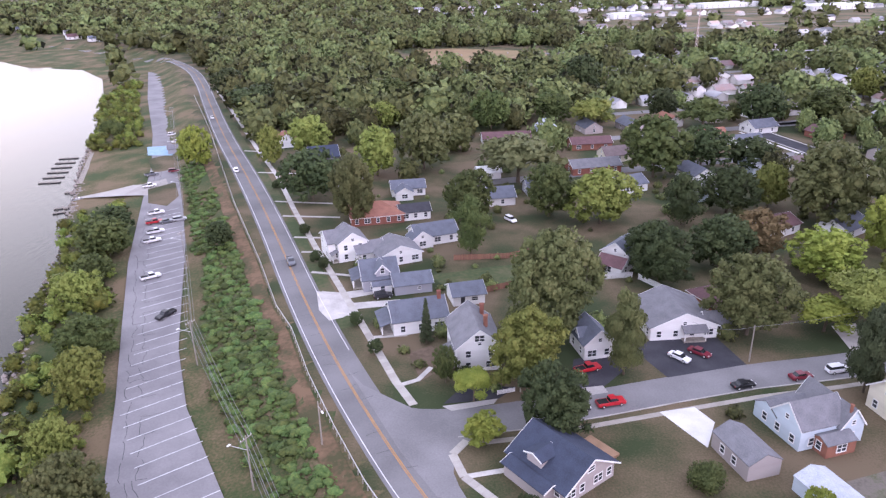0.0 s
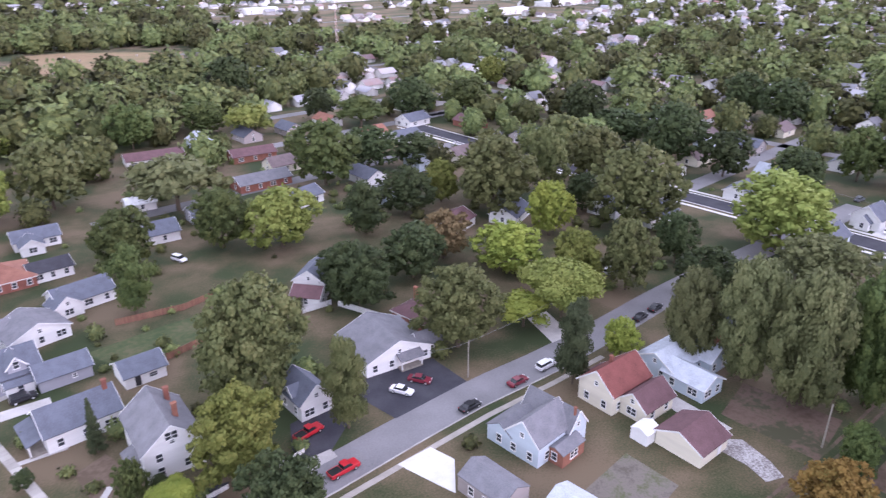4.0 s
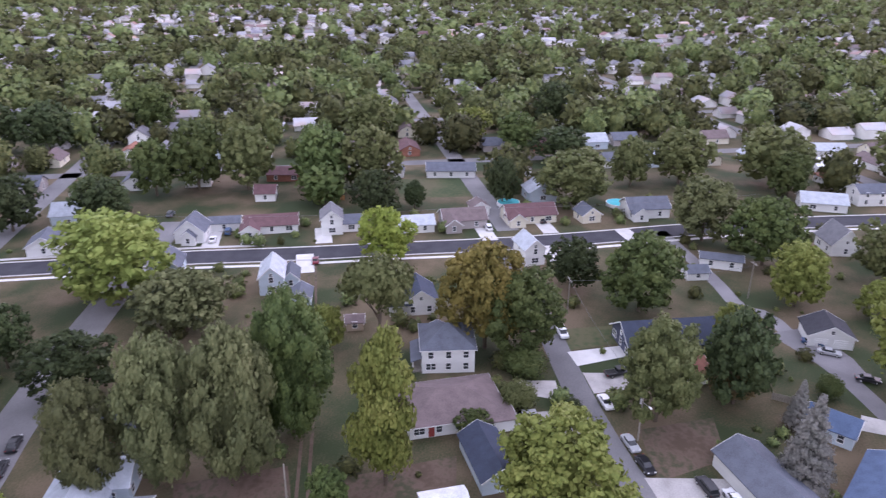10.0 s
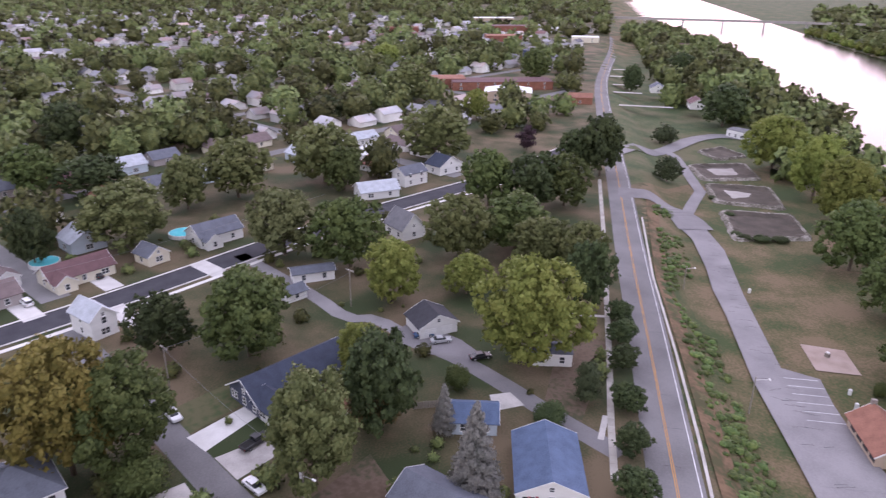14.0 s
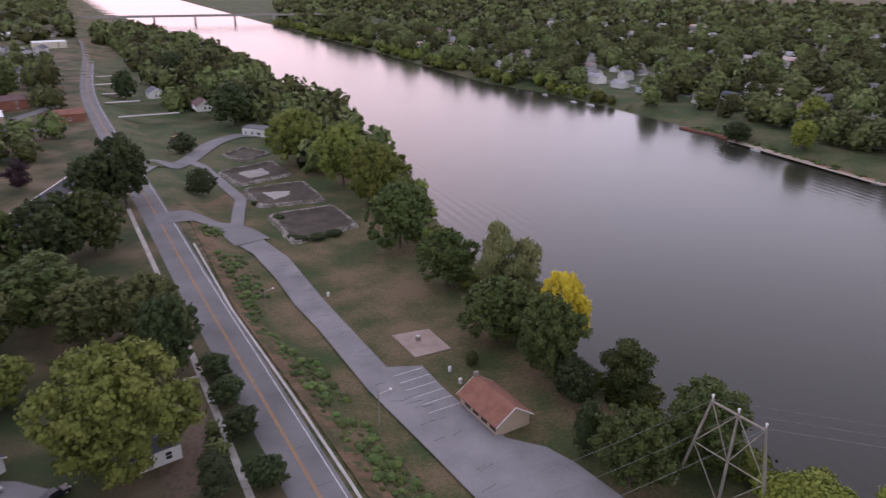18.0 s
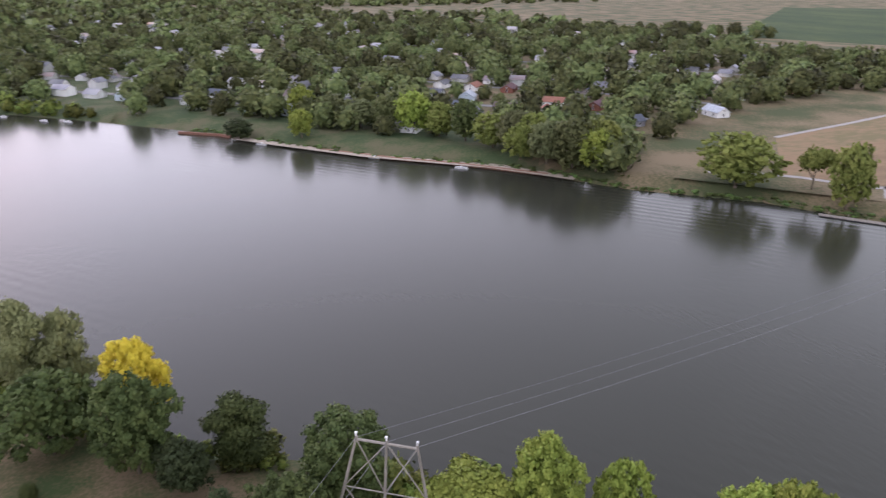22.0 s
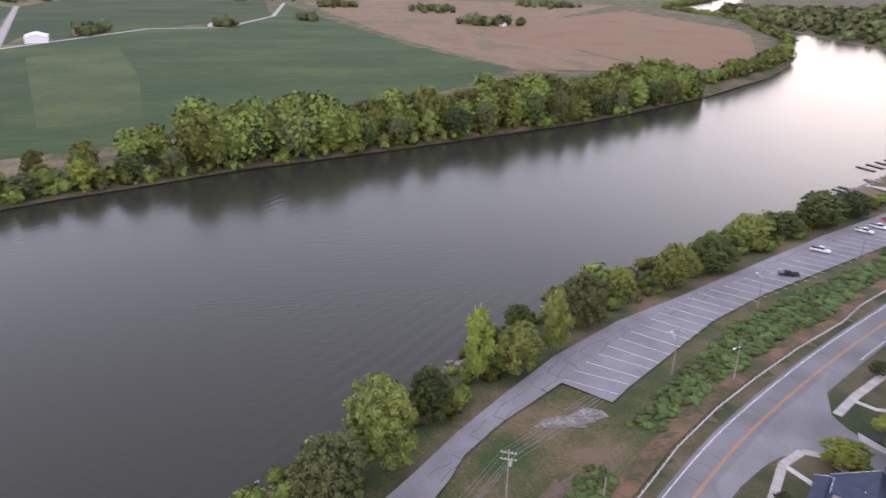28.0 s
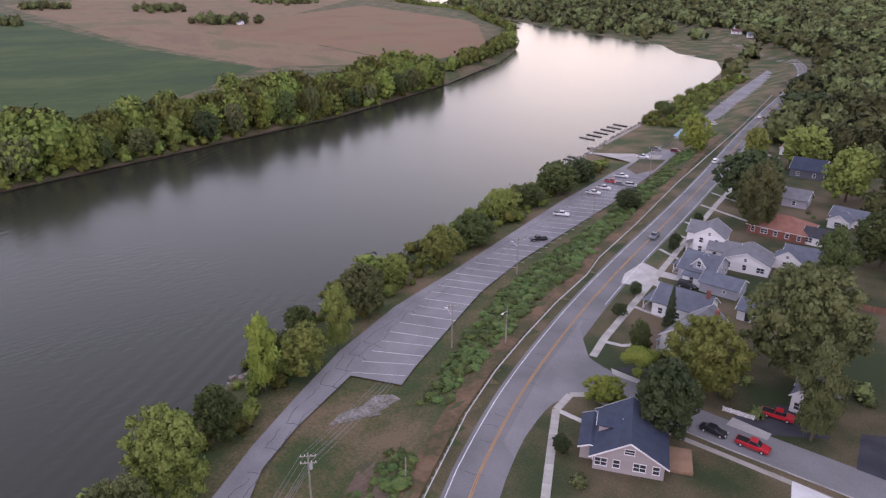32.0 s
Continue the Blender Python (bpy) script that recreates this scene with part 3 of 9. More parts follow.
SIDE_B = [(95, 12), (115, 23), (133, 27.5), (147, 30.2), (167, 33.5), (185, 37), (214, 42)]
SIDE_C = [(150, 330), (170, 240), (187, 186), (193, 162), (200.5, 138), (206.5, 105), (213, 78), (219, 48), (228, 16), (238, -14), (249, -55), (256, -95), (262, -130), (285, -190)]
ribbon("road", SIDE_A, 8.4, 0.045, ASPHALT, "worn grey residential street between lawns", "street", curve=1)
ribbon("road", SIDE_B, 5.6, 0.042, ASPHALT, "narrow worn residential street", "street", curve=1)
ribbon("road", SIDE_C, 9.0, 0.04, DARKASPHALT, "newly laid dark asphalt street", "street", curve=1)
ribbon("road", [(112, -31), (127, -28.8), (143, -27.5), (158, -25), (168, -20)], 4.4, 0.043, LOTASPHALT, "worn gravel and asphalt driveway", "driveway", curve=1)
ribbon("road", [(166, -22), (180, -20), (183, -14), (198, -13), (220, -9), (236, -6)], 4.0, 0.04, LOTASPHALT, "narrow back lane", "lane", curve=1)
ribbon("road", [(72, 69.5), (87, 72.3), (108, 75.5), (132, 80.5), (141, 82.3), (180, 92), (200, 97)], 0.6, 0.03, SOIL, "bare wheel track of an alley", "alley", shift=0.9)
ribbon("road", [(72, 69.5), (87, 72.3), (108, 75.5), (132, 80.5), (141, 82.3), (180, 92), (200, 97)], 0.6, 0.03, SOIL, "bare wheel track of an alley", "alley", shift=-0.9)

# far streets of the town, parallel to the new street and across it
FAR_STREETS = []
for k in range(1, 16):
    d = 88 * k
    FAR_STREETS.append([(205 + d * 0.97 - 140, 141 + d * 0.25 + 560), (205 + d * 0.97, 141 + d * 0.25), (255 + d * 0.97, -58 + d * 0.25), (255 + d * 0.97 + 150, -58 + d * 0.25 - 600)])
for k in range(-5, 9):
    a = (232 - 38 * k * 1.0, 42 + 150 * k)
    FAR_STREETS.append([a, (a[0] + 1450, a[1] + 370)])
for k in range(1, 5):
    FAR_STREETS.append([(-20 + 45 * k - 22, 190 + 62 * k), (150 + 45 * k, 235 + 62 * k)])
kept = []
for s in FAR_STREETS:
    line = dense(s, 12)
    c = side(line, CREST)
    run = [p for p, q in zip(line, c) if q < -25 and math.hypot(*p) < 1900]
    if len(run) > 4:
        kept.append(run)
        tagged(new("road", strip_mesh("road", run, -3.6, 3.6, 0.035, ASPHALT)), "grey asphalt town street among trees", "street", kind="structure")
FAR_STREETS = kept

# riverside parking lot and its drive
LOT_OUT = [(-18.8, 33.0), (-27.8, 44), (-36.7, 56.5), (-48, 73.4), (-59.6, 96.6), (-68.3, 121.8), (-80.8, 155), (-96, 196), (-113.5, 251), (-131.5, 309), (-155.5, 374), (-200, 483), (-250, 615)]
LOT_IN = [(-15, 38), (-20.5, 42.5), (-28, 53), (-37.6, 70.4), (-28, 77.2), (-32, 83.3), (-41, 99), (-53, 120), (-62.6, 143.4), (-71.5, 172), (-82.5, 208), (-97.5, 250), (-118, 303), (-141, 368), (-176, 460), (-228, 600)]
sheet("pavement", LOT_OUT + LOT_IN[::-1], 0.5, LOTASPHALT, "pale worn asphalt of the riverside parking lot", "parking lot", flat=LOW - 0.1)
SLOT_OUT = [(-18.8, 33), (2, 6), (25, -25), (50, -50), (73.6, -68.2), (79.4, -71.2), (87, -71.7), (98, -80), (103.5, -84.8), (110.4, -91.9), (117.8, -89), (145.8, -116), (169, -140), (190.8, -156.1)]
SLOT_IN = [(-15, 38), (8, 14), (32, -10), (60, -34), (86, -51.8), (99, -63), (118, -79), (141, -101.5), (152, -111.2), (164, -123.8), (181, -139.5), (192, -146)]
sheet("pavement", SLOT_OUT + SLOT_IN[::-1], 0.5, LOTASPHALT, "pale cracked asphalt of the park drive", "parking lot", flat=LOW - 0.1)
mouth = dense(bend([(186, -148), (197, -155.5), (207, -156.5), (214, -151), (220, -145.5)], 2), 1.5)
mouth_me = strip_mesh("road", mouth, -6, 6, 0.42, LOTASPHALT)
for i, v in enumerate(mouth_me.vertices):
    v.co.z -= 0.34 * (i // 2) / (len(mouth) - 1)
tagged(new("road", mouth_me), "asphalt ramp from the river road to the park drive", "road", kind="structure")

# ---- trees ----
RNG = np.random.default_rng(7)


def outward(pos, d, merge=0.5):
    """Directions in which the foliage faces: out of its lobe and out of the crown."""
    o = pos - np.array((0, 0, 0.42))
    o = o / (np.linalg.norm(o, axis=1, keepdims=True) + 1e-6)
    q = d * merge + o * (1.1 - merge) + np.array((0, 0, 0.08))
    return q / (np.linalg.norm(q, axis=1, keepdims=True) + 1e-6)


def clumps(centres, radii, count, size, rng, droop=0.0, fold=0.12, jitter=0.6, loose=0.46, merge=0.4):
    """Leaf sprays over a set of round lobes: folded four-sided pieces facing outwards."""
    centres, radii = np.asarray(centres, float), np.asarray(radii, float)
    area = radii[:, 0] * radii[:, 2]
    pick = rng.choice(len(centres), count, p=area / area.sum())
    d = rng.normal(size=(count, 3))
    d[:, 2] = d[:, 2] * 0.85 + 0.25
    d /= np.linalg.norm(d, axis=1, keepdims=True)
    pos = centres[pick] + d * radii[pick] * (1.12 - loose * rng.random((count, 1))) + rng.normal(scale=0.35, size=(count, 3)) * size
    nrm = d + rng.normal(scale=jitter, size=(count, 3))
    nrm /= np.linalg.norm(nrm, axis=1, keepdims=True)
    ref = rng.normal(size=(count, 3))
    if droop:
        ref = np.tile((0, 0, -1.0), (count, 1)) + rng.normal(scale=0.25, size=(count, 3))
    u = np.cross(nrm, ref)
    u /= np.linalg.norm(u, axis=1, keepdims=True) + 1e-9
    v = np.cross(nrm, u)
    s = size * (0.55 + 0.9 * rng.random((count, 1)))
    lu, lv = s * (0.8 + 0.5 * rng.random((count, 1))), s * (0.8 + 0.5 * rng.random((count, 1))) * (1 + 1.6 * droop)
    j = lambda: 1 + 0.35 * (rng.random((count, 1)) - 0.5)  # noqa: E731
    quad = np.stack([pos - u * lu * 0.5 * j() - v * lv * 0.15, pos + v * lv * 0.5 * j() + nrm * s * fold * 0.4, pos + u * lu * 0.5 * j() + v * lv * 0.1, pos - v * lv * 0.5 * j() - nrm * s * fold * 0.3], 1)
    verts = quad.reshape(-1, 3)
    o = np.arange(count)[:, None] * 4
    tris = np.concatenate([o + [[0, 3, 2]], o + [[0, 2, 1]]])
    return verts, tris, np.repeat(outward(pos, d, merge), 4, 0)


ICO_BM = bmesh.new()
bmesh.ops.create_icosphere(ICO_BM, subdivisions=1, radius=1)
ICO_V = np.array([v.co[:] for v in ICO_BM.verts])
ICO_T = np.array([[v.index for v in f.verts] for f in ICO_BM.faces])
ICO_BM.free()


def cores(centres, radii, k, rng):
    """Dark inner bodies of the lobes, so that no daylight shows straight through a crown."""
    vs, ts = [], []
    for i, (c, r) in enumerate(zip(centres, radii)):
        vs.append(c + ICO_V * r * k * (0.85 + 0.3 * rng.random((len(ICO_V), 1))))
        ts.append(ICO_T + i * len(ICO_V))
    vs = np.concatenate(vs)
    return vs, np.concatenate(ts), outward(vs, np.tile(ICO_V, (len(centres), 1)))


def crown_shape(shape, rng):
    """Lobes of a crown in a space one wide and one high, on the ground at nought."""
    c, r = [], []
    if shape == "round":
        lean, sway = rng.random(3) * 6.28, 0.08 + 0.12 * rng.random()
        for k in range(100):
            u = 1 - 1.86 * (k + 0.5) / 100
            a, ring = k * 2.4 + 0.5 * rng.random(), math.sqrt(1 - u * u)
            out = (0.8 + 0.32 * rng.random()) * (1 + sway * math.sin(2 * a + lean[0]) + sway * math.sin(3 * a + 4 * u + lean[1]))
            q = 0.04 + 0.05 * rng.random()
            c.append((math.cos(a) * ring * out * 0.39, math.sin(a) * ring * out * 0.39, 0.51 + 0.4 * u * (0.8 + 0.2 * out)))
            r.append((q, q, q * 0.8))
        c.append((0, 0, 0.5)), r.append((0.3, 0.3, 0.34))
    elif shape == "weep":
        for k in range(80):
            u = 1 - 1.95 * (k + 0.5) / 80
            a, ring = k * 2.4 + 0.6 * rng.random(), (1 - abs(u) ** 2.6) ** 0.5
            out = 0.72 + 0.42 * rng.random()
            q = 0.05 + 0.06 * rng.random()
            c.append((math.cos(a) * ring * out * 0.36, math.sin(a) * ring * out * 0.36, 0.5 + 0.42 * u))
            r.append((q, q, q * 1.05))
        c.append((0, 0, 0.48)), r.append((0.28, 0.28, 0.4))
    elif shape == "spread":
        for k in range(16):
            a, out = k * 2.4, 0.36 * math.sqrt((k + 0.5) / 16)
            q = 0.13 + 0.06 * rng.random()
            c.append((math.cos(a) * out, math.sin(a) * out, 0.8 - 1.2 * out * out - 0.3 * rng.random()))
            r.append((q, q, q * 0.75))
        c.append((0, 0, 0.66)), r.append((0.28, 0.28, 0.2))
    elif shape == "tall":
        for k in range(14):
            h = 0.2 + 0.72 * k / 13
            out = 0.24 * math.sin(math.pi * min(1, (1.02 - h) * 1.1)) * (0.5 + rng.random())
            a, q = k * 2.4, 0.2 * (1.15 - h) ** 0.5 + 0.03
            c.append((math.cos(a) * out, math.sin(a) * out, h))
            r.append((q * 1.15, q * 1.15, 0.1))
    elif shape == "cone":
        for k in range(18):
            h = 0.1 + 0.84 * k / 17
            out = 0.36 * (1 - h) ** 0.9
            for a in (k * 1.3, k * 1.3 + 2.1, k * 1.3 + 4.2):
                c.append((math.cos(a) * out * 0.75, math.sin(a) * out * 0.75, h))
                q = 0.15 * (1.06 - h) + 0.015
                r.append((q, q, 0.04))
    else:
        for k in range(9):
            a, out, q = k * 2.4, 0.3 * math.sqrt(k / 9), 0.2 + 0.06 * rng.random()
            c.append((math.cos(a) * out, math.sin(a) * out, 0.5 - 0.5 * out))
            r.append((q, q, 0.36))
    return np.array(c), np.array(r)


CROWNS = {}


def crown_mesh(shape, variant, leafkey, level):
    """Crown meshes by shape, in three degrees of detail; alike trees share them."""
    key = (shape, variant, level)
    if key not in CROWNS:
        rng = np.random.default_rng(sum(map(ord, shape)) + variant * 13)
        c, r = crown_shape(shape, rng)
        count, size = {0: (500, 0.12), 1: (4300, 0.042), 2: (10500, 0.03), 3: (1700, 0.062)}[level]
        if shape == "weep":
            count, size = int(count * 1.3), size * 0.8
        if shape == "cone":
            size *= 0.75
        v, t, n = clumps(c, r, count, size, rng, droop=0.12 if variant >= 5 and shape in ("round", "spread", "weep") else 0.0)
        cv, ct, cn = cores(c, r, 0.7, rng)
        CROWNS[key] = (np.concatenate([v, cv]), np.concatenate([t, ct + len(v)]), np.concatenate([n, cn]))
    full = (*key, leafkey)
    if full not in CROWNS:
        v, t, n = CROWNS[key]
        CROWNS[full] = fast_mesh("crown", v, t, LEAF[leafkey], None, n)
    return CROWNS[full]


TRUNKS = {}


def trunk_mesh(shape, variant):
    key = (shape, variant % 3)
    if key not in TRUNKS:
        rng = random.Random(variant * 7 + len(shape))
        bm = bmesh.new()
        top = 0.9 if shape == "cone" else 0.5
        rod(bm, (0, 0, -0.02), (0.004, 0, top * 0.5), 0.028, 0.02, 7)
        rod(bm, (0.004, 0, top * 0.5), (0, 0.01, top), 0.02, 0.008, 6)
        if shape != "cone":
            for k in range(6):
                a = k * 1.1 + rng.random()
                h = 0.2 + 0.05 * k
                rod(bm, (0.003, 0, h), (math.cos(a) * 0.26, math.sin(a) * 0.26, h + 0.24), 0.012, 0.004, 5)
        me = bpy.data.meshes.new("trunk")
        bm.to_mesh(me)
        bm.free()
        me.materials.append(BARK)
        TRUNKS[key] = me
    return TRUNKS[key]


TREE_SPOTS = []
WORDS = {"green": "mid-green", "light": "light green", "dark": "dark green", "yellow": "yellow-green", "gold": "bright yellow", "brown": "brownish turning", "amber": "yellow-brown turning", "pale": "pale green", "orange": "orange-tinged turning", "willow": "grey-green drooping", "olive": "olive green", "spruce": "blue-grey", "conifer": "dark evergreen", "purple": "dark purple"}
SHAPES = {"weep": "broad weeping tree", "round": "broad round-crowned tree", "spread": "wide spreading tree", "tall": "tall narrow tree", "cone": "conifer", "bush": "bush"}


def tree(x, y, h, w, shape="round", leafkey="green", level=1, z=None, label=""):
    k = len(TREE_SPOTS)
    variant = k % 4 if leafkey != "willow" else 5 + k % 2
    if level == 1 and math.hypot(x - 50, y - 25) > 215:
        level = 3
    z = ground_z(x, y) if z is None else z
    top = new("bush" if shape == "bush" else "tree")
    top.matrix_basis = pose(x, y, z - 0.05, 0, 0, (k * 77) % 360)
    s = Matrix.Diagonal((w * 1.12, w * 1.12, h * 1.04, 1))
    if shape != "bush":
        part("trunk", trunk_mesh(shape, k), None, top, at=Matrix.Diagonal((max(w, h * 0.55),) * 2 + (h, 1)))
    part("crown", crown_mesh(shape, variant, leafkey, level), None, top, at=s)
    TREE_SPOTS.append((x, y, w / 2))
    size = "small " if h < 9 and shape != "bush" else "tall " if h > 22 else ""
    return tagged(top, label or f"{size}{WORDS[leafkey]} {SHAPES[shape]} on grass", "bush" if shape == "bush" else "tree")


def woods(name, spots, sizes, mat, label, category, count, size, rng, low=0.0, shape="round", mat_like=0.0):
    """Many far trees as one object: lobes and sprays for each, with a tint of its own."""
    c, r = crown_shape(shape, rng)
    lib = []
    for k in range(6):
        v, t, n = clumps(c, r, count, size, rng, jitter=0.4, loose=0.25, merge=0.22)
        keep = rng.permutation(len(c))[: max(2, len(c) // (8 if count > 400 else 14 if count > 60 else 26))]
        cv, ct, cn = cores(np.r_[c[keep], [[0, 0, 0.5]]], np.r_[r[keep] * 1.1, [[0.38, 0.38, 0.42]]], 0.85, rng)
        lib.append((np.concatenate([v, cv]), np.concatenate([t, ct + len(v)]), np.concatenate([n, cn])))
    V, T_, N_, tint, base = [], [], [], [], 0
    for i, ((x, y, z), (h, w)) in enumerate(zip(spots, sizes)):
        v, t, n = lib[i % 6]
        a = rng.random() * 6.28
        ca, sa = math.cos(a), math.sin(a)
        q = np.c_[(v[:, 0] * ca - v[:, 1] * sa) * w + x, (v[:, 0] * sa + v[:, 1] * ca) * w + y, v[:, 2] * h * (1 + low) - h * low + z]
        N_.append(np.c_[n[:, 0] * ca - n[:, 1] * sa, n[:, 0] * sa + n[:, 1] * ca, n[:, 2]])
        if mat_like:
            N_[-1] = N_[-1] * (1 - mat_like) + np.array((0, 0, mat_like))
        V.append(q), T_.append(t + base), tint.append(np.full(len(q), rng.random()))
        base += len(q)
    me = fast_mesh(name, np.concatenate(V), np.concatenate(T_), mat, np.concatenate(tint), np.concatenate(N_))
    return tagged(new(name, me), label, category, kind="stuff")

# ---- houses ----
HOUSE_SPOTS = []


def window_meshes():
    out = {}
    for key, (w, h) in {"plain": (1.0, 1.45), "wide": (1.9, 1.4), "small": (0.7, 0.8), "low": (1.5, 0.9)}.items():
        bm = bmesh.new()
        t, d = 0.11, 0.1
        xs = [-w / 2 - t, -w / 2] + ([-0.05, 0.05] if key == "wide" else []) + [w / 2, w / 2 + t]
        zs = [-h / 2 - t, -h / 2, -0.035, 0.035, h / 2, h / 2 + t]
        grid = [[bm.verts.new((x, 0.02, z)) for x in xs] for z in zs]
        bars = [bm.faces.new((grid[j][i], grid[j][i + 1], grid[j + 1][i + 1], grid[j + 1][i])) for j in range(5) for i in range(len(xs) - 1) if j % 2 == 0 or i % 2 == 0]
        out_ = bmesh.ops.extrude_face_region(bm, geom=bars)
        for v in out_["geom"]:
            if isinstance(v, bmesh.types.BMVert):
                v.co.y = -d - (0.05 if v.co.z < -h / 2 - t / 2 else 0)
        bmesh.ops.recalc_face_normals(bm, faces=bm.faces)
        fr = bpy.data.meshes.new("window_frame")
        bm.to_mesh(fr)
        bm.free()
        fr.materials.append(TRIM)
        bm = bmesh.new()
        box(bm, -w / 2, w / 2, -0.03, 0.015, -h / 2, h / 2)
        pn = bpy.data.meshes.new("pane")
        bm.to_mesh(pn)
        bm.free()
        pn.materials.append(PANE)
        out[key] = (fr, pn)
    return out


WINDOWS = window_meshes()


def add_window(parent, m, kind="plain"):
    fr, pn = WINDOWS[kind]
    w = part("window", fr, None, parent, at=m)
    part("pane", pn, None, w, "dark reflecting window pane")
    return w


def wall_block(bm, L, D, h, ridge, axis_, roof):
    """Walls of a block with its gables; open below."""
    x, y = L / 2, D / 2
    b = [bm.verts.new(p) for p in ((-x, -y, -0.3), (x, -y, -0.3), (x, y, -0.3), (-x, y, -0.3))]
    t = [bm.verts.new(p) for p in ((-x, -y, h), (x, -y, h), (x, y, h), (-x, y, h))]
    for i in range(4):
        bm.faces.new((b[i], b[(i + 1) % 4], t[(i + 1) % 4], t[i]))
    if roof == "gable":
        if axis_ == "L":
            g = [bm.verts.new((-x, 0, ridge - 0.08)), bm.verts.new((x, 0, ridge - 0.08))]
            bm.faces.new((t[3], t[0], g[0]))
            bm.faces.new((t[1], t[2], g[1]))
        else:
            g = [bm.verts.new((0, -y, ridge - 0.08)), bm.verts.new((0, y, ridge - 0.08))]
            bm.faces.new((t[0], t[1], g[0]))
            bm.faces.new((t[2], t[3], g[1]))
    else:
        bm.faces.new(t)


def roof_block(bm, L, D, h, ridge, axis_, roof, over=0.45, thick=0.16):
    """A gable or hip roof with eaves that stand out and a real thickness."""
    if axis_ == "D":
        L, D = D, L
    x, y = L / 2 + over, D / 2 + over
    e = h - over * (ridge - h) / (D / 2)
    r = x if roof == "gable" else max(0.3, x - y)
    top = [(-x, -y, e), (x, -y, e), (x, y, e), (-x, y, e), (-r, 0, ridge), (r, 0, ridge)]
    turn = (lambda p: (-p[1], p[0], p[2])) if axis_ == "D" else (lambda p: p)
    up = [bm.verts.new(turn((p[0], p[1], p[2] + thick))) for p in top]
    dn = [bm.verts.new(turn(p)) for p in top]
    faces = [(0, 1, 5, 4), (2, 3, 4, 5), (3, 0, 4), (1, 2, 5)] if roof == "hip" else [(0, 1, 5, 4), (2, 3, 4, 5)]
    for f in faces:
        bm.faces.new([up[i] for i in f])
        bm.faces.new([dn[i] for i in reversed(f)])
    rim = [(0, 1), (1, 2), (2, 3), (3, 0)] if roof == "hip" else [(0, 1), (1, 5), (5, 2), (2, 3), (3, 4), (4, 0)]
    for a, b in rim:
        bm.faces.new((dn[a], dn[b], up[b], up[a]))
    bmesh.ops.recalc_face_normals(bm, faces=bm.faces)


def block(top, L, D, h, ridge, axis_="L", roof="gable", wall="white", cover="grey", at=None, windows=True, over=0.45, wall_name="wall", roof_name="roof", gap=3.3, trim=True):
    at = at or Matrix.Identity(4)
    bm = bmesh.new()
    wall_block(bm, L, D, h, ridge, axis_, roof)
    w = part(wall_name, bm, WALLC[wall], top, at=at)
    bm = bmesh.new()
    roof_block(bm, L, D, h, ridge, axis_, roof, over)
    r = part(roof_name, bm, ROOFC[cover], top, at=at)
    if over > 0.2 and trim:
        if roof == "gable":
            LL, DD = (L, D) if axis_ == "L" else (D, L)
            x, y = LL / 2 + over + 0.01, DD / 2 + over
            e = h - over * (ridge - h) / (DD / 2)
            turn = pose(0, 0, 0, 0, 0, 90) if axis_ == "D" else Matrix.Identity(4)
            for sx in (-1, 1):
                bm = bmesh.new()
                for sy in (-1, 1):
                    run = Vector((0, -sy * y, ridge - e))
                    ang = math.atan2(ridge - e, y)
                    m = turn @ Matrix.Translation((sx * x, sy * y / 2, (e + ridge) / 2 + 0.06)) @ pose(0, 0, 0, -sy * math.degrees(ang))
                    box(bm, -0.03, 0.03, -run.length / 2, run.length / 2, -0.14, 0.12, m)
                part("trim_board", bm, TRIM, r, "white painted edge board")
        else:
            bm = bmesh.new()
            x, y = L / 2 + over, D / 2 + over
            e = h - over * (ridge - h) / (min(L, D) / 2)
            for a, b, c, d in ((-x, x, -y - 0.05, -y), (-x, x, y, y + 0.05), (-x - 0.05, -x, -y, y), (x, x + 0.05, -y, y)):
                box(bm, a, b, c, d, e - 0.02, e + 0.14)
            part("trim_board", bm, TRIM, r, "white painted edge board")
    if windows:
        rows = [1.55] + ([4.2] if h > 4.6 else [])
        for z in rows:
            for run, away, turn in ((L, -D / 2, 0), (D, L / 2, 90), (L, D / 2, 180), (D, -L / 2, 270)):
                n = max(1, int(run / gap))
                for k in range(n):
                    u = (k + 0.5) / n * run - run / 2
                    m = at @ pose(0, 0, 0, 0, 0, turn) @ pose(u, -abs(away), z)
                    add_window(top, m, "wide" if (k + int(run)) % 4 == 2 and z < 2 else "plain")
        if roof == "gable" and ridge - h > 2.2:
            for sgn in (0, 180):
                d = (D if axis_ == "D" else L) / 2
                base = 0 if axis_ == "D" else 90
                add_window(top, at @ pose(0, 0, 0, 0, 0, base + sgn) @ pose(0, -d, h + 0.7), "small")
    return w, r


def chimney(top, x, y, z0, z1, w=0.8):
    bm = bmesh.new()
    box(bm, x - w / 2, x + w / 2, y - w * 0.4, y + w * 0.4, z0, z1)
    box(bm, x - w / 2 - 0.08, x + w / 2 + 0.08, y - w * 0.4 - 0.08, y + w * 0.4 + 0.08, z1, z1 + 0.15)
    part("chimney", bm, BRICKTRIM, top, "red brick chimney")


def door(top, m, mat=None):
    bm = bmesh.new()
    box(bm, -0.55, 0.55, -0.08, 0.02, 0.1, 2.25)
    box(bm, -0.45, 0.45, -0.11, -0.07, 0.2, 2.1)
    part("door", bm, mat or TRIM, top, at=m)


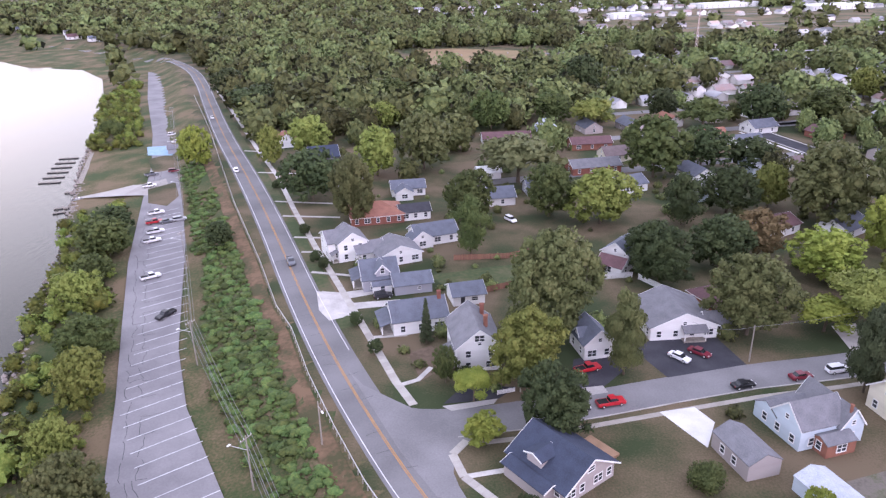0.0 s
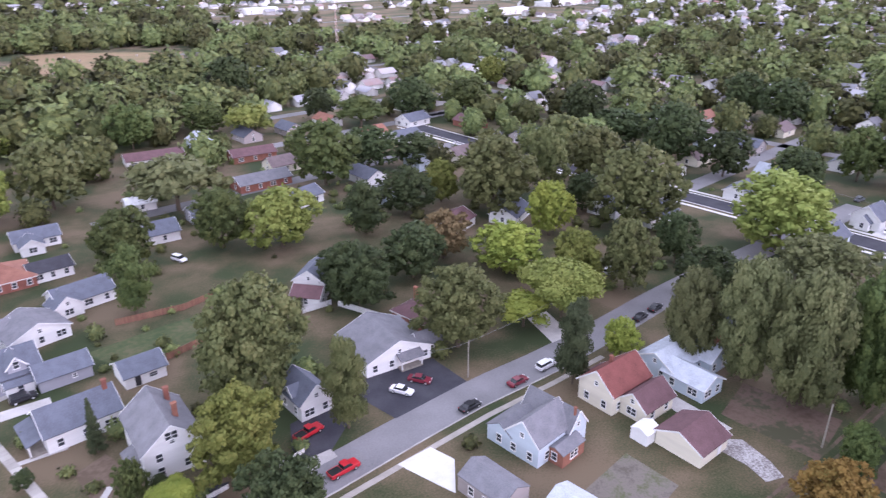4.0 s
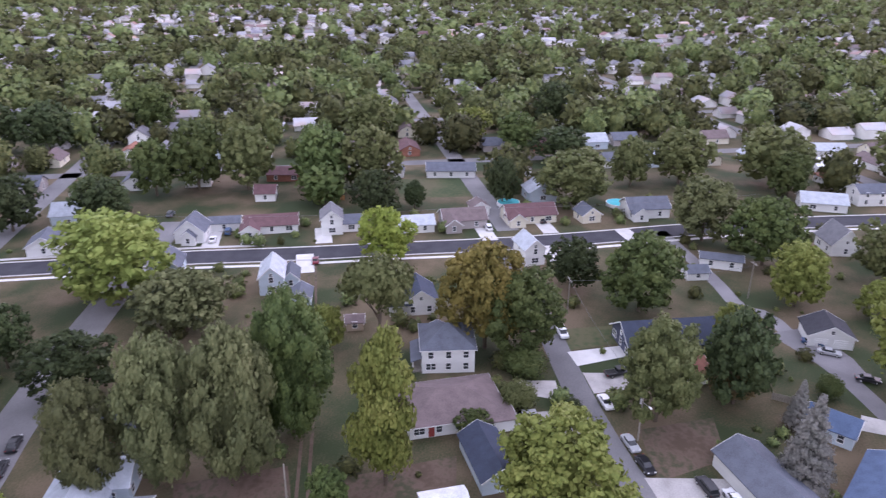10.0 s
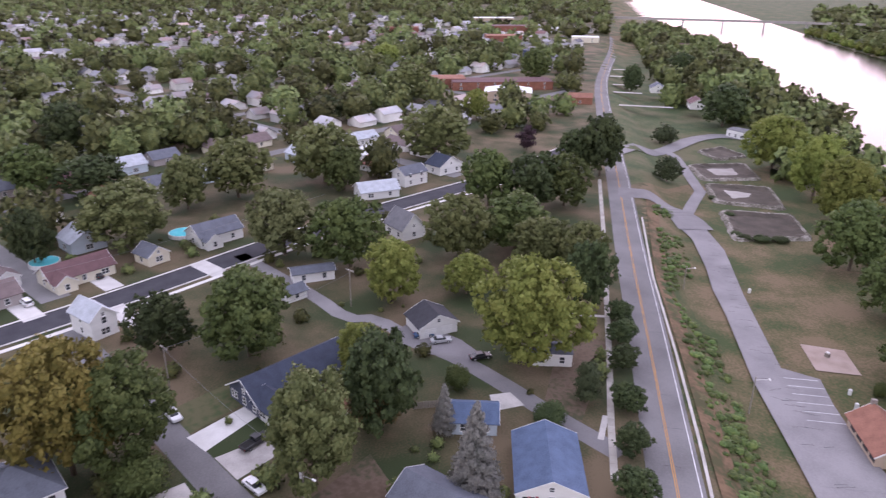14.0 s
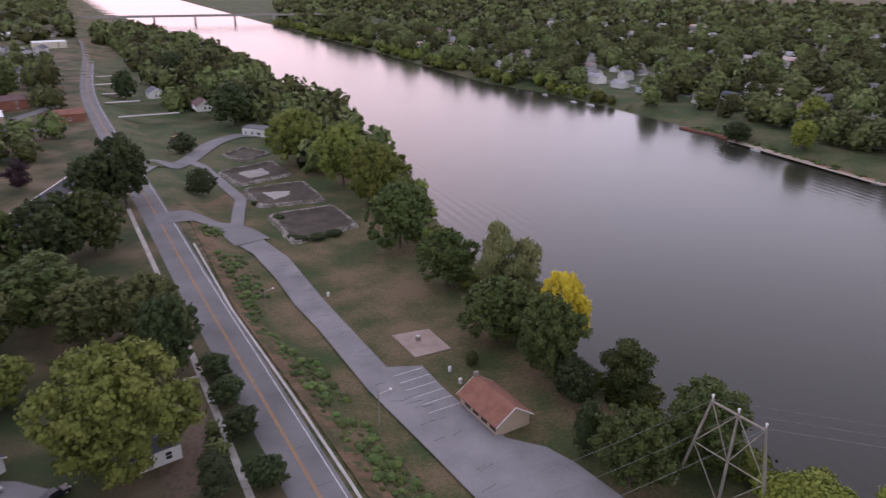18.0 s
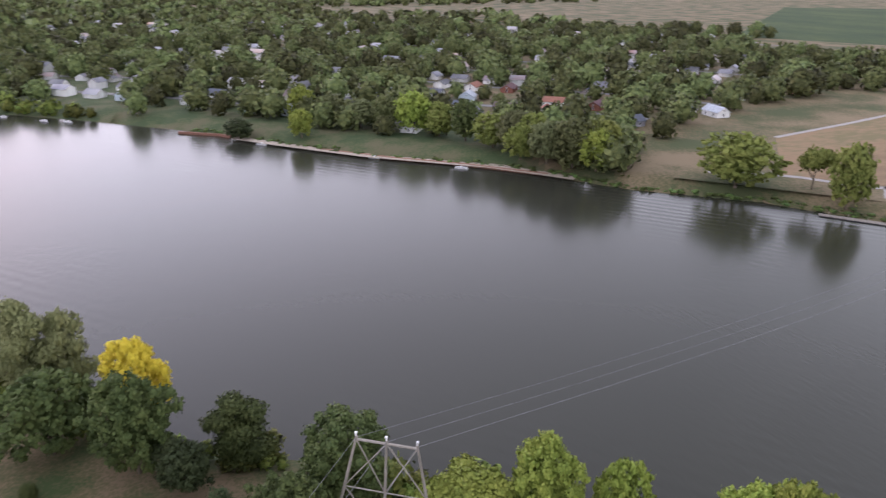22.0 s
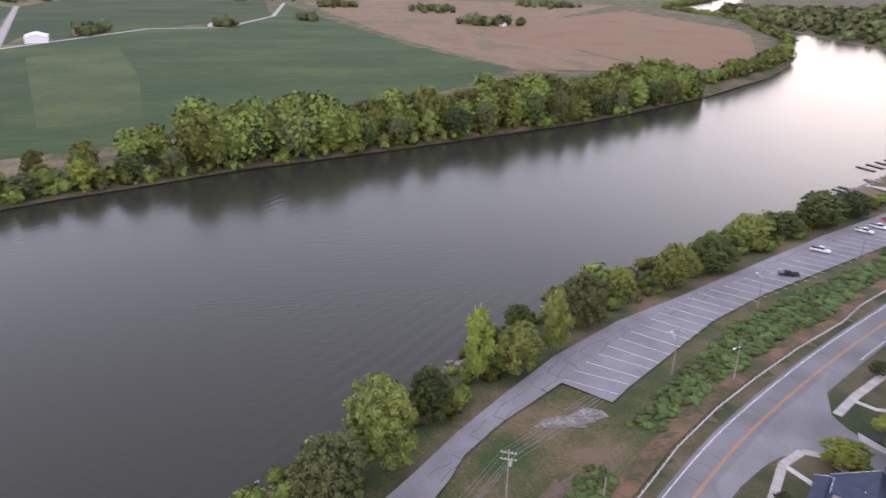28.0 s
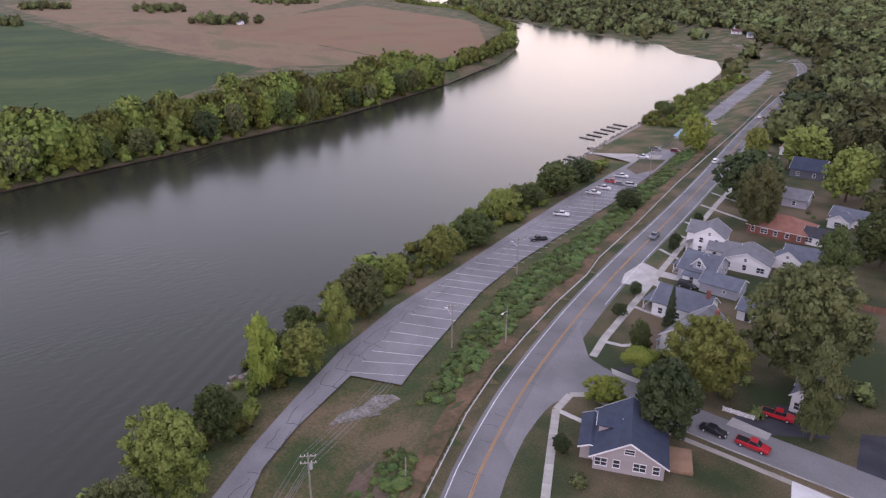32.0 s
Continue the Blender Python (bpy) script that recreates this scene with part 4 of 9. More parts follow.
def garage_door(top, m, w=2.6):
    bm = bmesh.new()
    for k in range(4):
        box(bm, -w / 2, w / 2, -0.09, 0.02, 0.05 + k * 0.53, 0.55 + k * 0.53)
    part("garage_door", bm, TRIM, top, "white panelled garage door", at=m)


def porch(top, m, w, d, h=2.6, cover="grey", posts=4, rail=True):
    """A covered porch whose back is against the wall at m."""
    bm = bmesh.new()
    box(bm, -w / 2, w / 2, -d, 0, -0.2, 0.35)
    deck = part("porch_floor", bm, GREYWOOD, top, at=m)
    bm = bmesh.new()
    vs = [bm.verts.new(p) for p in ((-w / 2 - 0.3, -d - 0.35, h), (w / 2 + 0.3, -d - 0.35, h), (w / 2 + 0.3, 0.0, h + 0.9), (-w / 2 - 0.3, 0.0, h + 0.9))]
    lo = [bm.verts.new(v.co - Vector((0, 0, 0.16))) for v in vs]
    bm.faces.new(vs), bm.faces.new(lo[::-1])
    for i in range(4):
        bm.faces.new((lo[i], lo[(i + 1) % 4], vs[(i + 1) % 4], vs[i]))
    part("porch_roof", bm, ROOFC[cover], top, at=m)
    for k in range(posts):
        bm = bmesh.new()
        x = -w / 2 + 0.15 + (w - 0.3) * k / max(1, posts - 1)
        box(bm, x - 0.09, x + 0.09, -d + 0.06, -d + 0.24, 0.35, h + 0.05)
        part("porch_post", bm, TRIM, top, at=m)
    if rail:
        bm = bmesh.new()
        box(bm, -w / 2 + 0.2, w / 2 - 0.2, -d + 0.12, -d + 0.18, 1.15, 1.22)
        for k in range(int(w / 0.3)):
            x = -w / 2 + 0.3 + k * 0.3
            if x < w / 2 - 0.2:
                box(bm, x - 0.02, x + 0.02, -d + 0.13, -d + 0.17, 0.35, 1.15)
        part("porch_railing", bm, TRIM, deck)
    return deck


def house_at(x, y, ang, label, category="house", name="house", z=None):
    top = new(name)
    top.matrix_basis = pose(x, y, (ground_z(x, y) if z is None else z) + 0.02, 0, 0, ang)
    HOUSE_SPOTS.append((x, y))
    return tagged(top, label, category)

# ---- the houses round the corner ----
# white two-and-a-half-storey house at the street corner
h = house_at(6.1, 129.7, 8, "white two-storey gabled house with grey roof", z=0)
block(h, 9.4, 13, 5.8, 9.6, "D", wall="white", cover="grey")
chimney(h, 2.0, -2.5, 8.0, 10.6)
chimney(h, 2.4, 3.5, 7.6, 10.2)
porch(h, pose(-4.7, -2, 0, 0, 0, -90), 5, 1.8, cover="grey")
add_window(h, pose(0, -6.5, 7.6), "wide")
# house with red brick porch
h = house_at(-6.4, 144.2, 14, "white house with long grey roof and brick porch", z=0)
block(h, 12.5, 9, 3.6, 6.6, "L", wall="white", cover="slate")
porch(h, pose(-6.3, 0, 0, 0, 0, -90), 7.5, 2.6, cover="slate", posts=3)
chimney(h, 5.2, -0.6, 4.6, 8.0)
h = house_at(5.4, 156.8, 13, "small white garage with slate-grey roof", "garage", "garage", z=0)
block(h, 8, 7, 2.7, 4.6, "L", wall="white", cover="slate", windows=False)
door(h, pose(-1.6, -3.5, 0), SHUTTER)
add_window(h, pose(1.4, -3.5, 1.5), "low")
# grey bungalow with dormer
h = house_at(-17.3, 168.2, 13, "grey bungalow with dormer and white trim", z=0)
block(h, 9.2, 12, 3.4, 6.6, "L", wall="grey", cover="slate")
block(h, 3.2, 4.2, 5.2, 7.0, "D", wall="grey", cover="slate", at=pose(0.5, -3.4, 0), windows=False, wall_name="dormer", roof_name="dormer_roof")
add_window(h, pose(0.5, -5.52, 5.3), "plain")
porch(h, pose(-4.6, 0, 0, 0, 0, -90), 7, 2.4, cover="slate")
block(h, 4.6, 2.4, 2.6, 3.1, "L", wall="white", cover="slate", at=pose(0, -7.1, 0), wall_name="sunroom", roof_name="sunroom_roof")
h = house_at(-8.4, 163.6, 13, "grey-sided garage with slate roof", "garage", "garage", z=0)
block(h, 9.6, 7, 2.7, 4.5, "L", wall="grey", cover="slate", windows=False)
add_window(h, pose(1.5, -3.5, 1.5), "small")
# white two-storey house
h = house_at(-27.0, 186.5, 22, "white two-storey house with black shutters", z=0)
block(h, 8.4, 9, 5.6, 8.4, "D", wall="white", cover="grey")
block(h, 5.0, 9.4, 5.4, 7.6, "L", wall="white", cover="grey", at=pose(-4.0, 2.4, 0), wall_name="wing", roof_name="wing_roof")
porch(h, pose(-4.2, -2.5, 0, 0, 0, -90), 4, 1.8, cover="grey", posts=3)
h = house_at(-13.5, 183.6, 21, "long white single-storey house with gabled end", z=0)
block(h, 12.4, 10, 3.0, 5.6, "D", wall="white", cover="grey")
block(h, 8, 7, 2.9, 5.0, "L", wall="white", cover="grey", at=pose(-7, 4, 0), wall_name="wing", roof_name="wing_roof")
h = house_at(-22.0, 217.7, 12, "red brick ranch house with rust hip roof", z=0)
block(h, 17, 13, 2.9, 5.8, "L", "hip", wall="brick", cover="rust")
h = house_at(-3.0, 197.5, 20, "white house with grey roof and patio", z=0)
block(h, 13, 8.5, 3.0, 5.6, "L", wall="white", cover="slate")
block(h, 6.5, 5, 3.0, 5.4, "D", wall="white", cover="slate", at=pose(-5.2, -3.4, 0), wall_name="wing", roof_name="wing_roof")
h = house_at(-9.5, 218.5, 14, "white garage with dark roof", "garage", "garage", z=0)
block(h, 10, 7, 2.8, 4.6, "L", wall="white", cover="black")
h = house_at(-12.5, 244.5, 9, "white ranch house with grey roof", z=0)
block(h, 12, 8, 2.9, 5.0, "L", wall="white", cover="slate")
block(h, 6, 6, 2.8, 4.6, "D", wall="white", cover="slate", at=pose(-2, -6, 0), wall_name="wing", roof_name="wing_roof")
# garage with loft behind the drive
h = house_at(31.5, 131.0, 12, "tall white garage with grey roof", "garage", "garage", z=0)
block(h, 6.6, 8, 3.8, 6.8, "D", wall="white", cover="slate")
block(h, 2.2, 2.6, 4.6, 5.8, "L", wall="white", cover="slate", at=pose(-2.2, 0, 0), windows=False, wall_name="dormer", roof_name="dormer_roof")
h = house_at(52, 141.5, 4, "white house with broad grey roof beside a parking court", z=0)
block(h, 15, 14, 3.2, 6.4, "D", wall="white", cover="grey")
block(h, 5.5, 4, 3.0, 5.0, "L", wall="white", cover="grey", at=pose(8.2, -4, 0), wall_name="wing", roof_name="wing_roof")
porch(h, pose(2, -7, 0), 5, 1.8, cover="grey", posts=2, rail=False)
h = house_at(67.1, 149.5, -70, "low house with plum-brown hip roof", z=0)
block(h, 13, 11, 2.6, 5.2, "L", "hip", wall="brick", cover="plum")
chimney(h, -5.2, 1.0, 3.5, 6.4)
# grey garage by the white drive
h = house_at(49.6, 94.3, -75, "grey metal garage with white-framed windows", "garage", "garage", z=0)
block(h, 9.4, 6.2, 3.0, 4.6, "L", wall="taupe", cover="grey", windows=False, over=0.12)
add_window(h, pose(-1.8, -3.1, 1.6), "plain")
add_window(h, pose(1.2, -3.1, 1.6), "plain")
garage_door(h, pose(-4.7, 0, 0, 0, 0, -90), 3.2)
# weathered old house
h = house_at(63.6, 101.5, -74, "weathered white house with worn grey roofs", z=0)
block(h, 7.0, 9.5, 4.2, 7.6, "D", wall="blue", cover="grey", at=pose(0.6, -0.8, 0), over=0.25)
block(h, 5.5, 11, 3.0, 4.6, "D", wall="blue", cover="grey", at=pose(-4.4, 0, 0), over=0.2, wall_name="wing", roof_name="wing_roof")
block(h, 10.5, 5, 3.6, 6.9, "L", wall="blue", cover="grey", at=pose(-0.4, 4.4, 0), over=0.25, wall_name="rear_wing", roof_name="rear_roof")
block(h, 3.6, 6.0, 2.5, 3.3, "D", wall="brick", cover="grey", at=pose(5.2, 0.4, 0), over=0.15, wall_name="lean_to", roof_name="lean_to_roof")
chimney(h, 4.4, 3.8, 3.0, 7.6, 0.4)
h = house_at(58.5, 83.5, -72, "long shed with streaked pale metal roof", "shed", "shed", z=0)
block(h, 9.5, 6.0, 2.6, 3.8, "L", wall="blue", cover="pale", windows=False, over=0.15)
# cream house with red roof and its garage
h = house_at(84.8, 104.0, -79, "cream house with dark red roof", z=0)
block(h, 8.0, 11.0, 4.4, 7.8, "D", wall="cream", cover="red", at=pose(-2.2, 0, 0))
block(h, 6.0, 8.5, 3.0, 5.4, "D", wall="cream", cover="plum", at=pose(4.4, 1.0, 0), wall_name="wing", roof_name="wing_roof")
block(h, 3, 6, 2.4, 3.4, "D", wall="cream", cover="plum", at=pose(-7.0, 1.0, 0), windows=False, wall_name="entry", roof_name="entry_roof")
chimney(h, -3.0, -0.5, 6.2, 8.6, 0.6)
h = house_at(86.2, 88.3, -79, "cream garage with plum roof", "garage", "garage", z=0)
block(h, 8.8, 8.2, 2.8, 4.9, "D", wall="cream", cover="plum", windows=False)
door(h, pose(4.4, 1.5, 0, 0, 0, 90))
h = house_at(80.6, 93.6, -79, "small white garden shed", "shed", "shed", z=0)
block(h, 3.4, 3.6, 2.2, 3.0, "D", wall="white", cover="white", windows=False, over=0.12)
# pale blue-white house of several wings
h = house_at(100.5, 106.0, -80, "pale blue-white house with light grey roofs", z=0)
block(h, 9.0, 13.0, 3.2, 5.6, "D", wall="blue", cover="pale", at=pose(-2.0, 2.0, 0))
block(h, 9.0, 6.6, 3.0, 4.8, "L", wall="blue", cover="pale", at=pose(4.8, -1.6, 0), wall_name="wing", roof_name="wing_roof")
block(h, 6.0, 7.0, 3.4, 5.6, "L", wall="blue", cover="pale", at=pose(2.0, 7.6, 0), wall_name="rear_wing", roof_name="rear_roof")
# dark house in the trees
h = house_at(118, 110, -76, "dark brick house under willows", z=0)
block(h, 9, 8, 3.2, 6.4, "D", wall="brick", cover="navy")
# corner bungalow with navy roof
h = house_at(18.7, 92.6, 37, "taupe bungalow with navy roof and white trim", z=0)
block(h, 11.4, 12.4, 3.0, 6.4, "D", wall="taupe", cover="navy", windows=False, over=0.7)
block(h, 3.4, 3.2, 5.0, 5.6, "L", wall="taupe", cover="navy", at=pose(-3.6, 1.0, 0), windows=False, wall_name="dormer", roof_name="dormer_roof")
for x, k in ((-4.4, "wide"), (-1.9, "plain"), (1.8, "wide"), (4.4, "plain")):
    add_window(h, pose(x, -6.2, 1.7), k)
add_window(h, pose(0.0, -6.2, 4.4), "low")
for k in range(6):
    add_window(h, pose(-5.7, -4.6 + k * 1.7, 1.7, 0, 0, -90), "plain")
block(h, 3.2, 9, 2.5, 3.1, "D", wall="taupe", cover="navy", at=pose(-6.4, 0.6, 0), windows=False, wall_name="porch_wall", roof_name="porch_roof")
bm = bmesh.new()
box(bm, -2.0, 2.0, -3.2, 3.2, -0.2, 0.5)
part("deck", bm, shader("timber_deck", [(0.26, 0.17, 0.1), (0.36, 0.24, 0.15)], 0.5, 6.0, 0.85, 0.3), h, "sawn timber deck", at=pose(8.4, -0.4, 0))

# ---- houses beyond the alley and along the narrow street ----
h = house_at(152.6, 56.0, -82, "white two-storey house with blue-grey hip roof", z=0)
block(h, 10.8, 11, 5.6, 8.6, "L", "hip", wall="white", cover="slate")
block(h, 6, 4, 3.0, 4.4, "D", wall="white", cover="slate", at=pose(-1.5, 7, 0), wall_name="wing", roof_name="wing_roof")
porch(h, pose(-5.4, -1, 0, 0, 0, -90), 8, 2.0, cover="slate")
h = house_at(133.5, 54.0, -72, "long low house with brown-grey roof", z=0)
block(h, 18, 13, 2.9, 5.6, "L", "hip", wall="white", cover="brown", over=0.7)
block(h, 7, 5, 2.6, 3.0, "L", wall="white", cover="brown", at=pose(6.5, -5.5, 0), wall_name="carport", roof_name="carport_roof", windows=False)
door(h, pose(-5, -6.5, 0), shader("red_door", [(0.25, 0.05, 0.04), (0.3, 0.07, 0.05)]))
h = house_at(118.5, 46.5, -70, "garage with blue-black roof", "garage", "garage", z=0)
block(h, 6.4, 12.5, 2.8, 4.8, "D", wall="blue", cover="navy", windows=False)
h = house_at(107.5, 53.2, -72, "small shed with white metal roof", "shed", "shed", z=0)
block(h, 7.2, 4.2, 2.6, 3.3, "L", wall="blue", cover="white", windows=False, over=0.15)
h = house_at(177.1, 64.7, -76, "white house with black roof and stepped wings", z=0)
block(h, 8, 10, 3.6, 6.4, "D", wall="white", cover="navy")
block(h, 5, 6, 3.0, 4.6, "L", wall="white", cover="navy", at=pose(-5, -2, 0), wall_name="wing", roof_name="wing_roof")
h = house_at(163.5, 6.5, -78, "long low house with navy roof and white gable boards", z=0)
block(h, 24, 10.5, 2.9, 6.2, "L", wall="navy", cover="navy", over=0.6)
block(h, 6, 6.5, 2.8, 4.8, "D", wall="white", cover="navy", at=pose(-9, -6.2, 0), wall_name="entry", roof_name="entry_roof")
h = house_at(168.4, -28.5, -98, "white garage with dark grey roof", "garage", "garage", z=0)
block(h, 9.3, 8, 2.8, 5.2, "D", wall="white", cover="black", windows=False)
garage_door(h, pose(-2.0, -4, 0), 2.8)
garage_door(h, pose(2.0, -4, 0), 2.8)
add_window(h, pose(0, -4, 3.8), "small")
h = house_at(142.4, -41.9, -127, "white single-wide trailer home", "trailer", "trailer_home", z=0)
block(h, 8.5, 5, 3.0, 3.9, "L", wall="white", cover="slate", over=0.15)
h = house_at(115.0, -16.5, -127, "white house with bright blue roof", z=0)
block(h, 10.5, 15, 3.0, 5.4, "D", wall="white", cover="blue")
for x in (-3.4, -2.2):
    bm = bmesh.new()
    box(bm, -0.25, 0.25, -0.1, 0.01, 0.9, 2.3)
    part("shutter", bm, shader("red_shutter", [(0.3, 0.05, 0.06), (0.36, 0.07, 0.08)]), h, "red window shutter", at=pose(x, -7.5, 0))
h = house_at(116.5, 2.5, -161, "white garage with blue-grey roof", "garage", "garage", z=0)
block(h, 15, 8.5, 3.0, 5.2, "L", wall="white", cover="slate", windows=False)
garage_door(h, pose(7.5, 0, 0, 0, 0, 90), 3.2)
h = house_at(133, -15, -127, "small blue-roofed house behind spruces", z=0)
block(h, 8, 6.5, 2.8, 4.6, "L", wall="blue", cover="blue")
h = house_at(150, 8, -78, "low porch with brick-red roof among trees", "house", z=0)
block(h, 9, 7, 2.7, 4.4, "L", wall="white", cover="rust")

# ---- the row along the new street ----
def row_house(x, y, L, D, ang, eave, ridge, axis_, wall, cover, label, wing=None):
    q = house_at(x, y, ang, label, z=0)
    block(q, L, D, eave, ridge, axis_, wall=wall, cover=cover, gap=5.0)
    if wing:
        wx, wy, wl, wd, wa, wc = wing
        block(q, wl, wd, 2.8, 4.6, wa, wall=wall, cover=wc, at=pose(wx, wy, 0), wall_name="wing", roof_name="wing_roof", gap=6.0)
    return q


row_house(216.6, 138.0, 8.6, 9, -81, 3.6, 7.2, "D", "white", "slate", "white gabled house with grey roof", (0, -5.2, 4, 3, "D", "slate"))
row_house(226.0, 131.5, 9.5, 6, -76, 2.7, 4.0, "L", "white", "slate", "long low white outbuilding behind a house")
row_house(226.5, 116.6, 16, 8.5, -74, 2.8, 5.0, "L", "white", "plum", "white ranch house with plum roof", (-6.4, -5, 5.5, 7, "D", "plum"))
row_house(227.5, 97.6, 6.5, 9, -76, 5.2, 7.8, "D", "white", "grey", "white two-storey house with grey roof", (6, 1, 6.5, 7, "L", "slate"))
row_house(236.7, 56.8, 14, 9, -74, 3.0, 5.6, "L", "taupe", "brown", "pale house with brown-grey roof", (-4.5, -5, 5, 6, "D", "brown"))
row_house(249.0, 52.0, 6, 6, -74, 2.7, 4.6, "D", "white", "brown", "small white outbuilding with brown roof")
row_house(243.5, 35.5, 16.5, 9, -74, 2.9, 5.6, "L", "cream", "plum", "cream house with plum roof", (-5.6, -4.5, 5, 6, "D", "plum"))
row_house(245.0, 16.0, 6.5, 7, -70, 2.9, 5.2, "D", "cream", "slate", "small cream house with slate roof")
row_house(252.4, -4.0, 14, 9, -78, 3.4, 6.2, "L", "white", "slate", "white house with slate-blue roof", (-4, -5, 5, 5, "D", "slate"))
row_house(231.0, 72.0, 12, 8, -76, 2.7, 4.6, "L", "white", "pale", "low pale house behind thin trees")
row_house(184.5, 103.3, 6, 10, -77, 4.8, 7.6, "D", "blue", "pale", "pale blue house with light roof", (4.5, 2, 4, 7, "D", "slate"))
row_house(176.5, 93.8, 5, 6, -80, 2.6, 4.2, "D", "blue", "slate", "small pale blue garden shed")
row_house(191, 134.5, 8, 9, -76, 3.2, 6.2, "D", "blue", "slate", "blue-grey house under trees")
row_house(165.0, 78.1, 3.8, 4, -79, 2.2, 3.0, "L", "tan", "brown", "small weathered tan garden shed")
row_house(265.2, -67.2, 14.5, 9, -100, 3.0, 5.6, "L", "white", "pale", "white house with pale blue-grey roof")
row_house(272.7, -85.9, 11, 8, -82, 4.8, 7.0, "L", "white", "slate", "white two-storey house with slate roof")
row_house(279.5, -106.5, 12, 9, -82, 3.6, 7.0, "D", "white", "navy", "white house with navy roof")
row_house(224.7, -55.1, 8.3, 10, -87, 3.6, 8.0, "D", "white", "grey", "steep white gabled house with grey roof")
row_house(209.3, -17.0, 11, 5, -103, 2.8, 3.6, "L", "white", "slate", "white single-wide trailer home")
row_house(200.9, -7.8, 5.8, 4.5, -80, 2.3, 3.6, "L", "white", "slate", "small pale shed beside the lane")
row_house(294.0, 64.5, 19, 9, -84, 2.9, 5.2, "L", "white", "slate", "long white ranch house with slate roof")
row_house(290.8, 85.5, 5, 6, -84, 2.6, 4.2, "D", "white", "slate", "small white garage with pale roof")
row_house(256.9, 128.0, 7, 7, -80, 3.0, 5.2, "L", "white", "plum", "white shed with plum roof")
row_house(282.7, 128.0, 13.9, 9, -83, 2.8, 4.8, "L", "brick", "plum", "dark brick house under tall trees")
row_house(314.0, -91.3, 17, 10, -85, 3.6, 6.0, "L", "white", "white", "large white house with white roof")
row_house(341.2, -98.6, 18, 9, -85, 3.4, 5.8, "L", "white", "pale", "large white house with pale blue roof")
row_house(209.0, 36.5, 6, 9, -70, 5.0, 7.6, "D", "white", "pale", "white two-storey house by the street")
row_house(160, 174, 14, 9, 10, 3.2, 6.0, "L", "white", "slate", "white house with slate roof by the new street")
row_house(152, 186, 10, 9, -70, 3.0, 5.8, "D", "white", "navy", "white house with navy roof")
row_house(203, 176, 9, 9, -70, 3.0, 5.6, "D", "white", "slate", "white gabled house with slate-blue roof")

# ---- old neighbourhood north of the side street ----
row_house(50, 178, 8, 11, -40, 4.4, 7.2, "D", "white", "slate", "white house with dark grey roof and deck", (1, -8, 7, 5, "L", "plum"))
row_house(20, 232, 9, 9, 10, 3.0, 5.6, "L", "white", "slate", "white house behind a willow tree")
row_house(35, 242, 10, 8, 8, 3.0, 5.4, "L", "grey", "slate", "grey house standing among trees")
row_house(67, 243, 12, 9, 25, 3.0, 5.4, "L", "white", "slate", "white house with dark roof by a court")
row_house(88, 232, 14, 9, 28, 3.0, 5.2, "L", "blue", "grey", "pale house with grey roof")
row_house(100, 198, 14, 9, 30, 2.9, 5.0, "L", "white", "plum", "house with plum-brown roof")
row_house(121, 197, 13, 9, 35, 2.9, 5.2, "L", "white", "slate", "white house with slate-blue roof")
row_house(60, 268, 20, 9, 12, 2.9, 5.2, "L", "brick", "grey", "long low house with grey roof")
row_house(66, 305, 18, 9, 6, 2.9, 5.0, "L", "brick", "plum", "long brick house with plum roof")
row_house(30, 318, 22, 9, 4, 2.9, 5.0, "L", "white", "plum", "long low house with plum roof")
row_house(152, 330, 14, 10, 20, 3.0, 5.8, "L", "white", "slate", "white ranch house with slate roof")
row_house(-62, 372, 12, 10, 15, 4.6, 8.0, "D", "brick", "rust", "brick house with rust-red roof", (8, 2, 8, 7, "L", "rust"))
row_house(-50, 290, 12, 10, 15, 3.4, 7.0, "L", "dark", "navy", "dark blue house with navy roof")
row_house(-34, 250, 8, 9, 15, 3.0, 5.6, "L", "grey", "grey", "grey garage standing under trees")
row_house(-72, 320, 10, 9, 18, 3.2, 6.2, "D", "white", "rust", "white house with red porch roof")
row_house(18, 262, 9, 6, 10, 2.8, 4.6, "L", "white", "white", "small white garage with pale roof")

# ---- larger buildings towards downtown ----
def hall(x, y, L, D, ang, hgt, ridge, wall, cover, label, roof="gable", axis_="L"):
    q = house_at(x, y, ang, label, "building", "building", z=0)
    block(q, L, D, hgt, ridge, axis_, roof, wall=wall, cover=cover, over=0.2, gap=11.0)
    return q


hall(399, -236, 30, 22, -131, 6, 8.0, "tan", "white", "tan metal hall with white roof", axis_="D")
hall(440, -262, 70, 22, -118, 5.5, 6.0, "brick", "plum", "long red brick school building")
hall(470, -225, 44, 20, -118, 6.5, 7.0, "brick", "rust", "red brick school wing")
hall(367, -268, 15, 12, -133, 4, 6.0, "brick", "rust", "small red brick building by the road")
hall(655, -555, 30, 20, -130, 6, 6.6, "cream", "white", "white commercial building by the road")
hall(545, -575, 34, 18, -130, 4, 6.6, "tan", "plum", "long low building by the river road")
hall(700, -470, 40, 24, -120, 8, 8.6, "brick", "rust", "red brick downtown block")
hall(800, -560, 50, 26, -120, 9, 9.6, "brick", "plum", "old brick block of the downtown")
hall(860, -430, 44, 24, -120, 8, 8.6, "brick", "rust", "red-roofed brick block of the downtown")
hall(940, -640, 60, 26, -120, 9, 9.6, "tan", "white", "pale flat-roofed block of the downtown")
hall(770, -640, 36, 24, -130, 5, 6.0, "white", "white", "white roadside hall with white roof")
